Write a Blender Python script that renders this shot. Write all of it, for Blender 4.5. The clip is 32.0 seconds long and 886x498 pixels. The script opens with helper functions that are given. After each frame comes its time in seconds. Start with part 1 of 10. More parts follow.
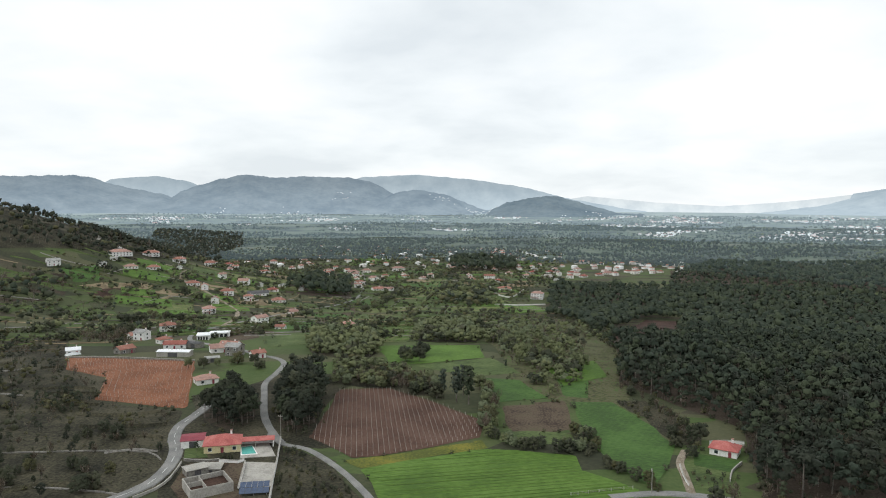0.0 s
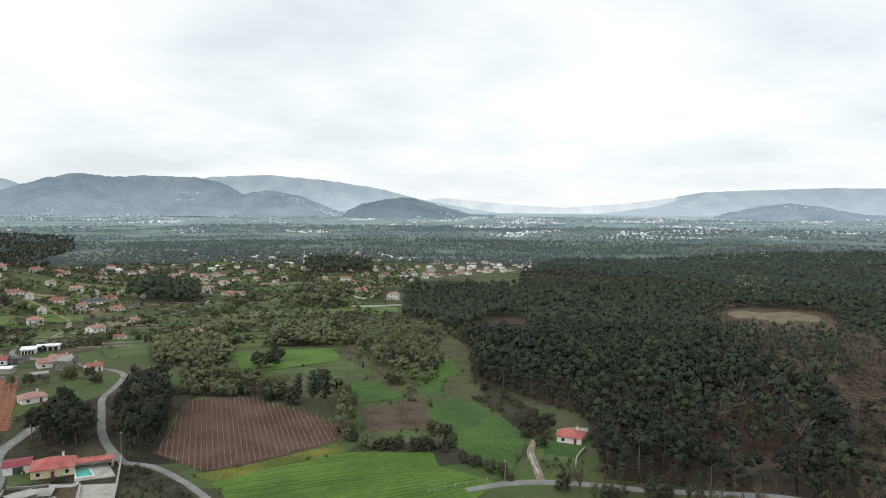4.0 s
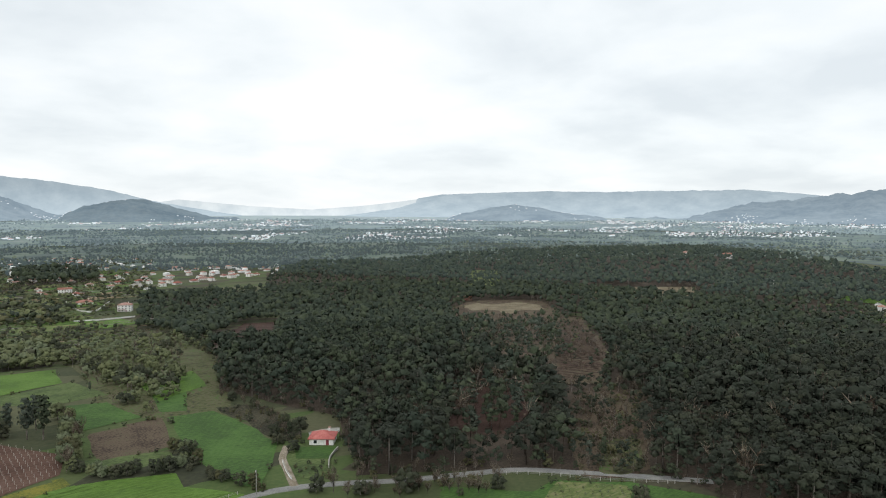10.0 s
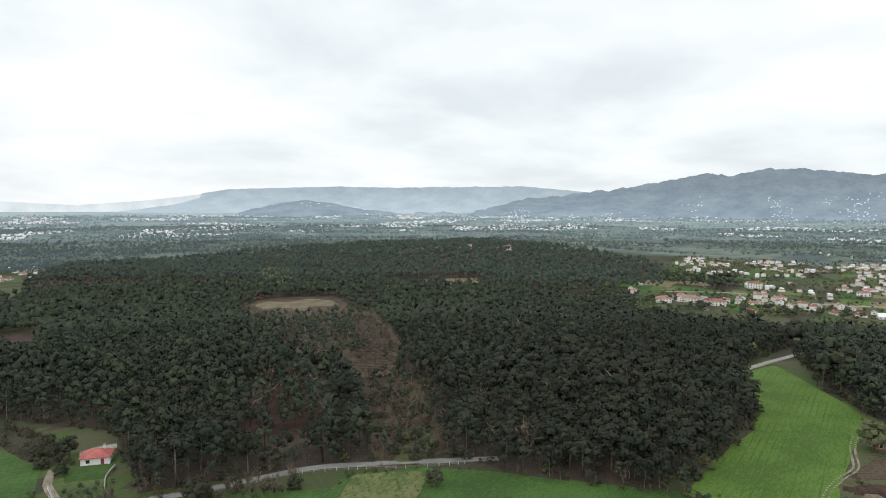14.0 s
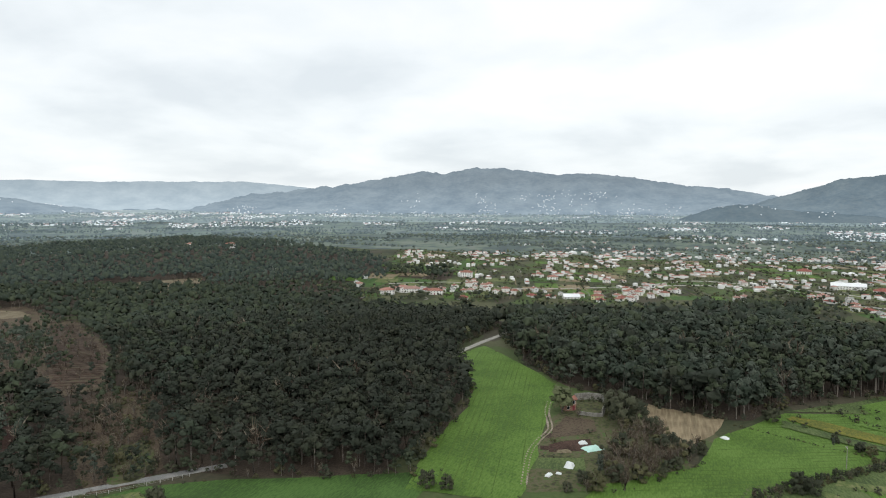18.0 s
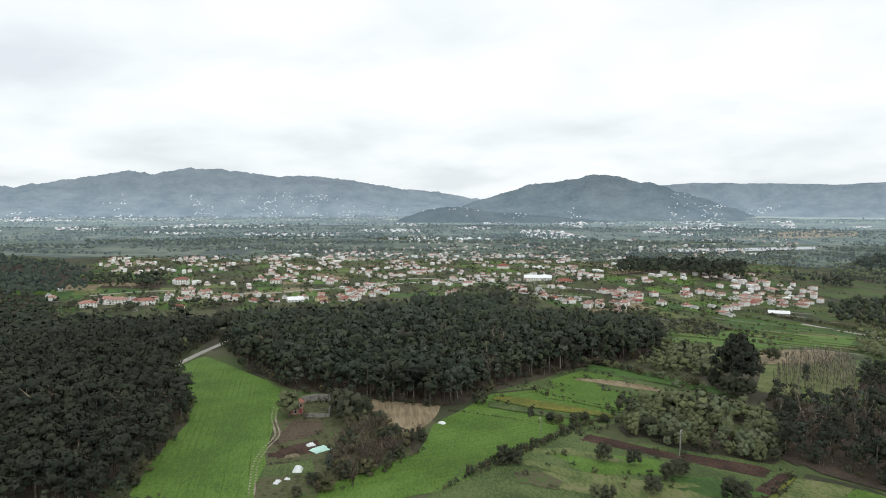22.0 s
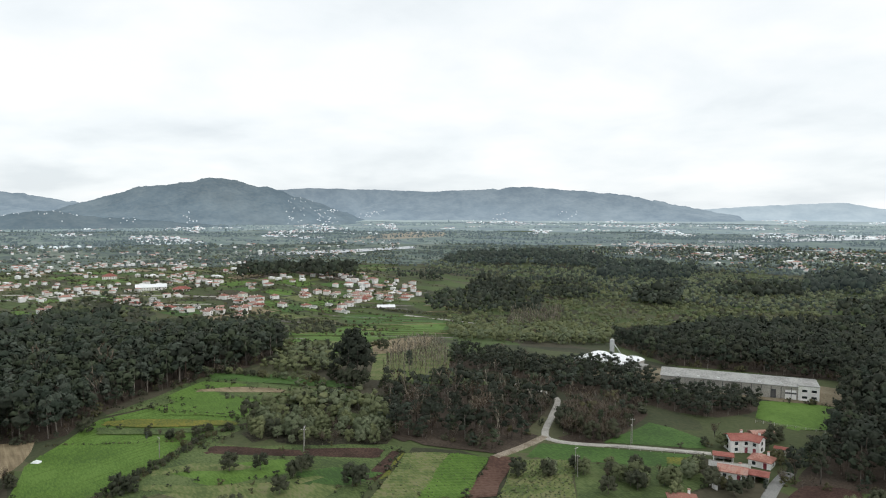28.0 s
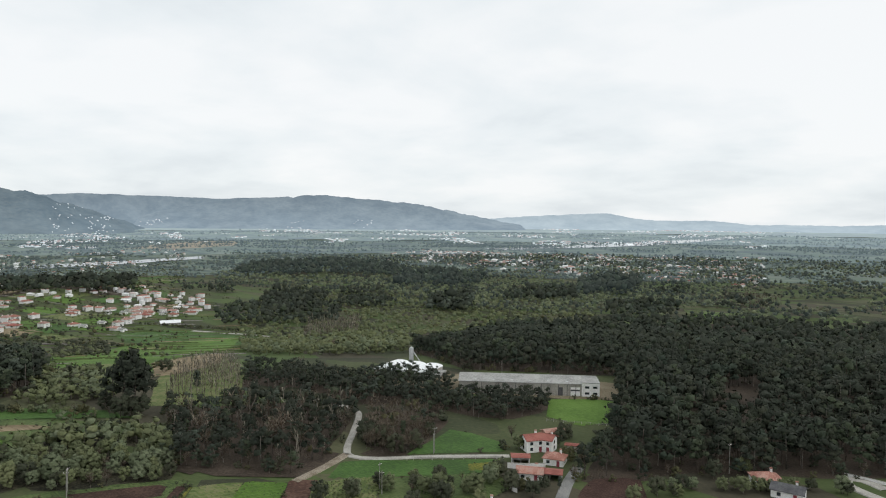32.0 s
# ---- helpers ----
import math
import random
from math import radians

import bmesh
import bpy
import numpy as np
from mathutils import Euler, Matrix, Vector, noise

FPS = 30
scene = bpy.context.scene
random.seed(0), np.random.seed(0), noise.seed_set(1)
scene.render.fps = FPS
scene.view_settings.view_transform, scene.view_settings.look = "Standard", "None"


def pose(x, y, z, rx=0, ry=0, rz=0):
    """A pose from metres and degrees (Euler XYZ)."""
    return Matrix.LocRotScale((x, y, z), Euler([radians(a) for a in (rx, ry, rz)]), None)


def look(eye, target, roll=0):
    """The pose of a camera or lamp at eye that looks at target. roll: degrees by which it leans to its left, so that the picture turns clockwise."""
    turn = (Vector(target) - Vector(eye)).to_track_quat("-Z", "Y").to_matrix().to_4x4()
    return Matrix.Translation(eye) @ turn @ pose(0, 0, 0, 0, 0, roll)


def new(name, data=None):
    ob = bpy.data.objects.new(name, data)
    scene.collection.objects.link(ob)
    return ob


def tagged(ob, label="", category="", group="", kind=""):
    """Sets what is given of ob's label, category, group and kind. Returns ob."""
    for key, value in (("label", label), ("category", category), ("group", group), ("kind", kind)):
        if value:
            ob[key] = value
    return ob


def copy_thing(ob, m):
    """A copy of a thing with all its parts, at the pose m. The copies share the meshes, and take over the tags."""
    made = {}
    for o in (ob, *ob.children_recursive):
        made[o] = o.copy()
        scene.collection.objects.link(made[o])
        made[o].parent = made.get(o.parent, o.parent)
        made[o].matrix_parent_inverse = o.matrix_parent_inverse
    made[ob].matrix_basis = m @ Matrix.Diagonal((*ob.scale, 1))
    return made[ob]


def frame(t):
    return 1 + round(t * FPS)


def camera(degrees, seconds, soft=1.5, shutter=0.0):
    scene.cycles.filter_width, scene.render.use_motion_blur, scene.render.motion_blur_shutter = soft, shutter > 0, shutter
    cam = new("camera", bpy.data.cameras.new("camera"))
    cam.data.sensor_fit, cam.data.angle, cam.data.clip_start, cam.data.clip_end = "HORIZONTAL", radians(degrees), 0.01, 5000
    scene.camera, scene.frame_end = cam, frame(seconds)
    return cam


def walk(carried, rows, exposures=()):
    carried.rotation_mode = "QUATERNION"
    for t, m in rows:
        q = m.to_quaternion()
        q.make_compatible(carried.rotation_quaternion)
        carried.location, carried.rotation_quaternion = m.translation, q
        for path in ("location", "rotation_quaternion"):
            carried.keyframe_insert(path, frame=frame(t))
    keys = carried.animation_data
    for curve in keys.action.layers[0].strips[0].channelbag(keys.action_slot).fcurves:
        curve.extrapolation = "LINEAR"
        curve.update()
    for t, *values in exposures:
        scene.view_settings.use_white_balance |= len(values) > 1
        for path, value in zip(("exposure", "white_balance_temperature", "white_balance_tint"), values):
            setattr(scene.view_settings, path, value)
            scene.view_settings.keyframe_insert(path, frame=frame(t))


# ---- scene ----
cam = camera(65.2, 32.0, soft=1.05)
walk(cam, [
    (0.0, pose(0.00, 0.00, 90.00) @ pose(0, 0, 0, 0, 0, -0.000) @ pose(0, 0, 0, 86.232, 0, 0) @ pose(0, 0, 0, 0, 0, 0.308)),
    (0.5, pose(0.00, 0.00, 90.00) @ pose(0, 0, 0, 0, 0, -1.799) @ pose(0, 0, 0, 86.232, 0, 0) @ pose(0, 0, 0, 0, 0, 0.314)),
    (1.0, pose(0.00, 0.00, 90.00) @ pose(0, 0, 0, 0, 0, -3.306) @ pose(0, 0, 0, 86.248, 0, 0) @ pose(0, 0, 0, 0, 0, 0.292)),
    (1.5, pose(0.00, 0.00, 90.00) @ pose(0, 0, 0, 0, 0, -4.732) @ pose(0, 0, 0, 86.264, 0, 0) @ pose(0, 0, 0, 0, 0, 0.293)),
    (2.0, pose(0.00, 0.00, 90.00) @ pose(0, 0, 0, 0, 0, -6.008) @ pose(0, 0, 0, 86.280, 0, 0) @ pose(0, 0, 0, 0, 0, 0.252)),
    (2.5, pose(0.00, 0.00, 90.00) @ pose(0, 0, 0, 0, 0, -7.454) @ pose(0, 0, 0, 86.323, 0, 0) @ pose(0, 0, 0, 0, 0, 0.317)),
    (3.0, pose(0.00, 0.00, 90.00) @ pose(0, 0, 0, 0, 0, -8.870) @ pose(0, 0, 0, 86.354, 0, 0) @ pose(0, 0, 0, 0, 0, 0.279)),
    (3.5, pose(0.00, 0.00, 90.00) @ pose(0, 0, 0, 0, 0, -10.347) @ pose(0, 0, 0, 86.383, 0, 0) @ pose(0, 0, 0, 0, 0, 0.363)),
    (5.5, pose(0.00, 0.00, 90.00) @ pose(0, 0, 0, 0, 0, -16.750) @ pose(0, 0, 0, 86.468, 0, 0) @ pose(0, 0, 0, 0, 0, 0.271)),
    (6.0, pose(0.00, 0.00, 90.00) @ pose(0, 0, 0, 0, 0, -18.358) @ pose(0, 0, 0, 86.487, 0, 0) @ pose(0, 0, 0, 0, 0, 0.233)),
    (6.5, pose(0.00, 0.00, 90.00) @ pose(0, 0, 0, 0, 0, -20.033) @ pose(0, 0, 0, 86.536, 0, 0) @ pose(0, 0, 0, 0, 0, 0.198)),
    (7.0, pose(0.00, 0.00, 90.00) @ pose(0, 0, 0, 0, 0, -21.629) @ pose(0, 0, 0, 86.536, 0, 0) @ pose(0, 0, 0, 0, 0, 0.224)),
    (7.5, pose(0.00, 0.00, 90.00) @ pose(0, 0, 0, 0, 0, -23.238) @ pose(0, 0, 0, 86.552, 0, 0) @ pose(0, 0, 0, 0, 0, 0.252)),
    (8.0, pose(0.00, 0.00, 90.00) @ pose(0, 0, 0, 0, 0, -25.413) @ pose(0, 0, 0, 86.557, 0, 0) @ pose(0, 0, 0, 0, 0, 0.239)),
    (8.5, pose(0.00, 0.00, 90.00) @ pose(0, 0, 0, 0, 0, -27.293) @ pose(0, 0, 0, 86.602, 0, 0) @ pose(0, 0, 0, 0, 0, 0.214)),
    (9.0, pose(0.00, 0.00, 90.00) @ pose(0, 0, 0, 0, 0, -29.102) @ pose(0, 0, 0, 86.614, 0, 0) @ pose(0, 0, 0, 0, 0, 0.213)),
    (9.5, pose(0.00, 0.00, 90.00) @ pose(0, 0, 0, 0, 0, -30.877) @ pose(0, 0, 0, 86.645, 0, 0) @ pose(0, 0, 0, 0, 0, 0.180)),
    (10.0, pose(0.00, 0.00, 90.00) @ pose(0, 0, 0, 0, 0, -32.605) @ pose(0, 0, 0, 86.667, 0, 0) @ pose(0, 0, 0, 0, 0, 0.197)),
    (10.5, pose(0.00, 0.00, 90.00) @ pose(0, 0, 0, 0, 0, -34.523) @ pose(0, 0, 0, 86.686, 0, 0) @ pose(0, 0, 0, 0, 0, 0.168)),
    (11.0, pose(0.00, 0.00, 90.00) @ pose(0, 0, 0, 0, 0, -36.486) @ pose(0, 0, 0, 86.653, 0, 0) @ pose(0, 0, 0, 0, 0, 0.170)),
    (11.5, pose(0.00, 0.00, 90.00) @ pose(0, 0, 0, 0, 0, -38.745) @ pose(0, 0, 0, 86.648, 0, 0) @ pose(0, 0, 0, 0, 0, 0.150)),
    (12.0, pose(0.00, 0.00, 90.00) @ pose(0, 0, 0, 0, 0, -40.672) @ pose(0, 0, 0, 86.623, 0, 0) @ pose(0, 0, 0, 0, 0, 0.123)),
    (12.5, pose(0.00, 0.00, 90.00) @ pose(0, 0, 0, 0, 0, -42.627) @ pose(0, 0, 0, 86.577, 0, 0) @ pose(0, 0, 0, 0, 0, 0.166)),
    (13.0, pose(0.00, 0.00, 90.00) @ pose(0, 0, 0, 0, 0, -44.782) @ pose(0, 0, 0, 86.488, 0, 0) @ pose(0, 0, 0, 0, 0, 0.182)),
    (13.5, pose(0.00, 0.00, 90.00) @ pose(0, 0, 0, 0, 0, -47.071) @ pose(0, 0, 0, 86.419, 0, 0) @ pose(0, 0, 0, 0, 0, 0.157)),
    (14.0, pose(0.00, 0.00, 90.00) @ pose(0, 0, 0, 0, 0, -49.656) @ pose(0, 0, 0, 86.338, 0, 0) @ pose(0, 0, 0, 0, 0, 0.158)),
    (14.5, pose(0.00, 0.00, 90.00) @ pose(0, 0, 0, 0, 0, -52.593) @ pose(0, 0, 0, 86.278, 0, 0) @ pose(0, 0, 0, 0, 0, 0.138)),
    (16.5, pose(0.00, 0.00, 90.00) @ pose(0, 0, 0, 0, 0, -62.400) @ pose(0, 0, 0, 86.160, 0, 0) @ pose(0, 0, 0, 0, 0, 0.181)),
    (17.0, pose(0.00, 0.00, 90.00) @ pose(0, 0, 0, 0, 0, -64.902) @ pose(0, 0, 0, 86.124, 0, 0) @ pose(0, 0, 0, 0, 0, 0.200)),
    (17.5, pose(0.00, 0.00, 90.00) @ pose(0, 0, 0, 0, 0, -67.942) @ pose(0, 0, 0, 86.100, 0, 0) @ pose(0, 0, 0, 0, 0, 0.217)),
    (18.0, pose(0.00, 0.00, 90.00) @ pose(0, 0, 0, 0, 0, -72.060) @ pose(0, 0, 0, 86.062, 0, 0) @ pose(0, 0, 0, 0, 0, 0.154)),
    (18.5, pose(0.00, 0.00, 90.00) @ pose(0, 0, 0, 0, 0, -75.454) @ pose(0, 0, 0, 86.078, 0, 0) @ pose(0, 0, 0, 0, 0, 0.100)),
    (19.0, pose(0.00, 0.00, 90.00) @ pose(0, 0, 0, 0, 0, -78.098) @ pose(0, 0, 0, 86.086, 0, 0) @ pose(0, 0, 0, 0, 0, 0.135)),
    (19.5, pose(0.00, 0.00, 90.00) @ pose(0, 0, 0, 0, 0, -80.770) @ pose(0, 0, 0, 86.127, 0, 0) @ pose(0, 0, 0, 0, 0, 0.114)),
    (20.0, pose(0.00, 0.00, 90.00) @ pose(0, 0, 0, 0, 0, -83.641) @ pose(0, 0, 0, 86.151, 0, 0) @ pose(0, 0, 0, 0, 0, 0.138)),
    (20.5, pose(0.00, 0.00, 90.00) @ pose(0, 0, 0, 0, 0, -86.412) @ pose(0, 0, 0, 86.192, 0, 0) @ pose(0, 0, 0, 0, 0, 0.136)),
    (21.0, pose(0.00, 0.00, 90.00) @ pose(0, 0, 0, 0, 0, -89.116) @ pose(0, 0, 0, 86.221, 0, 0) @ pose(0, 0, 0, 0, 0, 0.189)),
    (21.5, pose(0.00, 0.00, 90.00) @ pose(0, 0, 0, 0, 0, -92.022) @ pose(0, 0, 0, 86.257, 0, 0) @ pose(0, 0, 0, 0, 0, 0.170)),
    (22.0, pose(0.00, 0.00, 90.00) @ pose(0, 0, 0, 0, 0, -94.731) @ pose(0, 0, 0, 86.321, 0, 0) @ pose(0, 0, 0, 0, 0, 0.176)),
    (22.5, pose(0.00, 0.00, 90.00) @ pose(0, 0, 0, 0, 0, -97.583) @ pose(0, 0, 0, 86.360, 0, 0) @ pose(0, 0, 0, 0, 0, 0.185)),
    (23.0, pose(0.00, 0.00, 90.00) @ pose(0, 0, 0, 0, 0, -100.315) @ pose(0, 0, 0, 86.409, 0, 0) @ pose(0, 0, 0, 0, 0, 0.214)),
    (23.5, pose(0.00, 0.00, 90.00) @ pose(0, 0, 0, 0, 0, -103.029) @ pose(0, 0, 0, 86.446, 0, 0) @ pose(0, 0, 0, 0, 0, 0.188)),
    (24.0, pose(0.00, 0.00, 90.00) @ pose(0, 0, 0, 0, 0, -105.381) @ pose(0, 0, 0, 86.516, 0, 0) @ pose(0, 0, 0, 0, 0, 0.207)),
    (24.5, pose(0.00, 0.00, 90.00) @ pose(0, 0, 0, 0, 0, -107.788) @ pose(0, 0, 0, 86.559, 0, 0) @ pose(0, 0, 0, 0, 0, 0.240)),
    (25.0, pose(0.00, 0.00, 90.00) @ pose(0, 0, 0, 0, 0, -110.467) @ pose(0, 0, 0, 86.625, 0, 0) @ pose(0, 0, 0, 0, 0, 0.250)),
    (25.5, pose(0.00, 0.00, 90.00) @ pose(0, 0, 0, 0, 0, -112.859) @ pose(0, 0, 0, 86.693, 0, 0) @ pose(0, 0, 0, 0, 0, 0.218)),
    (27.5, pose(0.00, 0.00, 90.00) @ pose(0, 0, 0, 0, 0, -122.795) @ pose(0, 0, 0, 86.733, 0, 0) @ pose(0, 0, 0, 0, 0, 0.229)),
    (28.0, pose(0.00, 0.00, 90.00) @ pose(0, 0, 0, 0, 0, -125.493) @ pose(0, 0, 0, 86.786, 0, 0) @ pose(0, 0, 0, 0, 0, 0.278)),
    (28.5, pose(0.75, -0.40, 90.01) @ pose(0, 0, 0, 0, 0, -127.928) @ pose(0, 0, 0, 86.870, 0, 0) @ pose(0, 0, 0, 0, 0, 0.271)),
    (29.0, pose(1.80, -0.95, 90.03) @ pose(0, 0, 0, 0, 0, -130.091) @ pose(0, 0, 0, 86.874, 0, 0) @ pose(0, 0, 0, 0, 0, 0.340)),
    (29.5, pose(2.60, -1.42, 89.94) @ pose(0, 0, 0, 0, 0, -132.405) @ pose(0, 0, 0, 86.964, 0, 0) @ pose(0, 0, 0, 0, 0, 0.328)),
    (30.0, pose(3.76, -1.80, 90.01) @ pose(0, 0, 0, 0, 0, -134.533) @ pose(0, 0, 0, 87.068, 0, 0) @ pose(0, 0, 0, 0, 0, 0.422)),
    (30.5, pose(4.87, -2.75, 89.77) @ pose(0, 0, 0, 0, 0, -136.630) @ pose(0, 0, 0, 87.229, 0, 0) @ pose(0, 0, 0, 0, 0, 0.433)),
    (31.0, pose(6.17, -3.37, 90.06) @ pose(0, 0, 0, 0, 0, -138.730) @ pose(0, 0, 0, 87.320, 0, 0) @ pose(0, 0, 0, 0, 0, 0.465)),
    (31.5, pose(7.57, -4.94, 89.58) @ pose(0, 0, 0, 0, 0, -140.778) @ pose(0, 0, 0, 87.501, 0, 0) @ pose(0, 0, 0, 0, 0, 0.463)),
    (32.0, pose(8.99, -6.37, 89.66) @ pose(0, 0, 0, 0, 0, -142.282) @ pose(0, 0, 0, 87.612, 0, 0) @ pose(0, 0, 0, 0, 0, 0.525)),
], exposures=((0, 0.08), (29.0, 0.07), (30.5, 0.02), (32.0, -0.05)))

# ---- world, sun ----
world = bpy.data.worlds.new("overcast_sky")
scene.world = world
world.use_nodes = True


def build_world():
    nt = world.node_tree
    nt.nodes.clear()
    out = nt.nodes.new("ShaderNodeOutputWorld")
    bg = nt.nodes.new("ShaderNodeBackground")
    bg.inputs["Strength"].default_value = 0.1
    sky = nt.nodes.new("ShaderNodeTexSky")
    sky.sky_type = "NISHITA"
    sky.sun_disc = False
    sky.sun_elevation = radians(42)
    sky.sun_rotation = radians(250)
    tc = nt.nodes.new("ShaderNodeTexCoord")
    # flatten the direction onto a cloud deck
    sep = nt.nodes.new("ShaderNodeSeparateXYZ")
    nt.links.new(tc.outputs["Generated"], sep.inputs[0])
    den = nt.nodes.new("ShaderNodeMath")
    den.operation = "ADD"
    den.inputs[1].default_value = 0.22
    nt.links.new(sep.outputs["Z"], den.inputs[0])
    mx = nt.nodes.new("ShaderNodeMath")
    mx.operation = "MAXIMUM"
    mx.inputs[1].default_value = 0.08
    nt.links.new(den.outputs[0], mx.inputs[0])
    div = nt.nodes.new("ShaderNodeVectorMath")
    div.operation = "DIVIDE"
    nt.links.new(tc.outputs["Generated"], div.inputs[0])
    nt.links.new(mx.outputs[0], div.inputs[1])
    n1 = nt.nodes.new("ShaderNodeTexNoise")
    n1.inputs["Scale"].default_value = 1.25
    n1.inputs["Detail"].default_value = 7
    n1.inputs["Roughness"].default_value = 0.5
    n1.inputs["Distortion"].default_value = 0.15
    nt.links.new(div.outputs[0], n1.inputs["Vector"])
    ramp = nt.nodes.new("ShaderNodeValToRGB")
    e = ramp.color_ramp.elements
    e[0].position, e[0].color = 0.33, (0.77, 0.825, 0.862, 1)
    e[1].position, e[1].color = 0.60, (1.0, 1.02, 1.03, 1)
    m = e.new(0.47)
    m.color = (0.90, 0.948, 0.972, 1)
    nt.links.new(n1.outputs["Fac"], ramp.inputs[0])
    gain = nt.nodes.new("ShaderNodeVectorMath")
    gain.operation = "SCALE"
    gain.inputs["Scale"].default_value = 10.0
    nt.links.new(ramp.outputs[0], gain.inputs[0])
    mix = nt.nodes.new("ShaderNodeMix")
    mix.data_type = "RGBA"
    mix.inputs[0].default_value = 0.93
    nt.links.new(sky.outputs[0], mix.inputs[6])
    nt.links.new(gain.outputs[0], mix.inputs[7])
    nt.links.new(mix.outputs[2], bg.inputs["Color"])
    nt.links.new(bg.outputs[0], out.inputs[0])


build_world()
sun = new("sun", bpy.data.lights.new("sun", "SUN"))
sun.data.energy = 0.9
sun.data.angle = radians(40)
sun.data.color = (1.0, 0.97, 0.92)
sun.matrix_world = look((0, 0, 300), (216, 79, 70))


# ---- materials ----
def ramp_mat(name, stops, scale=1.0, fine=12.0, rough=0.9, bump=0.3, island=0.0, objrand=0.0, spec=0.2, coord="pos", metal=0.0, aniso=None):
    """A material whose colour wanders over stops at two scales; island or objrand: share of the tone that varies piece by piece."""
    m = bpy.data.materials.new(name)
    m.use_nodes = True
    nt = m.node_tree
    b = nt.nodes["Principled BSDF"]
    b.inputs["Roughness"].default_value = rough
    b.inputs["Specular IOR Level"].default_value = spec
    b.inputs["Metallic"].default_value = metal
    geo = nt.nodes.new("ShaderNodeNewGeometry")
    vec = geo.outputs["Position"]
    if coord == "obj":
        vec = nt.nodes.new("ShaderNodeTexCoord").outputs["Object"]
    fvec = vec
    if aniso:
        mp = nt.nodes.new("ShaderNodeMapping")
        mp.inputs["Rotation"].default_value = (0, 0, radians(aniso[0]))
        mp.inputs["Scale"].default_value = (aniso[1], aniso[2], 1)
        nt.links.new(vec, mp.inputs[0])
        fvec = mp.outputs[0]
    a = nt.nodes.new("ShaderNodeTexNoise")
    a.inputs["Scale"].default_value = scale
    a.inputs["Detail"].default_value = 4
    nt.links.new(vec, a.inputs["Vector"])
    c = nt.nodes.new("ShaderNodeTexNoise")
    c.inputs["Scale"].default_value = scale * fine
    c.inputs["Detail"].default_value = 3
    nt.links.new(fvec, c.inputs["Vector"])
    mixv = nt.nodes.new("ShaderNodeMath")
    mixv.operation = "MULTIPLY_ADD"
    mixv.inputs[1].default_value = 0.5
    nt.links.new(c.outputs["Fac"], mixv.inputs[0])
    half = nt.nodes.new("ShaderNodeMath")
    half.operation = "MULTIPLY"
    half.inputs[1].default_value = 0.5
    nt.links.new(a.outputs["Fac"], half.inputs[0])
    nt.links.new(half.outputs[0], mixv.inputs[2])
    fac = mixv.outputs[0]
    for share, sock in ((island, geo.outputs["Random Per Island"]), (objrand, None)):
        if share:
            if sock is None:
                sock = nt.nodes.new("ShaderNodeObjectInfo").outputs["Random"]
            k = nt.nodes.new("ShaderNodeMath")
            k.operation = "MULTIPLY_ADD"
            k.inputs[1].default_value = share
            nt.links.new(sock, k.inputs[0])
            k2 = nt.nodes.new("ShaderNodeMath")
            k2.operation = "SUBTRACT"
            k2.inputs[1].default_value = share / 2
            nt.links.new(fac, k2.inputs[0])
            nt.links.new(k2.outputs[0], k.inputs[2])
            fac = k.outputs[0]
    r = nt.nodes.new("ShaderNodeValToRGB")
    els = r.color_ramp.elements
    n = len(stops)
    for i, col in enumerate(stops):
        p = 0.40 + 0.20 * i / max(1, n - 1)
        el = els[i] if i < 2 else els.new(p)
        el.position = p
        el.color = (*col, 1)
    nt.links.new(fac, r.inputs[0])
    nt.links.new(r.outputs[0], b.inputs["Base Color"])
    if bump:
        bp = nt.nodes.new("ShaderNodeBump")
        bp.inputs["Strength"].default_value = bump
        bp.inputs["Distance"].default_value = 0.3
        nt.links.new(c.outputs["Fac"], bp.inputs["Height"])
        nt.links.new(bp.outputs[0], b.inputs["Normal"])
    return m


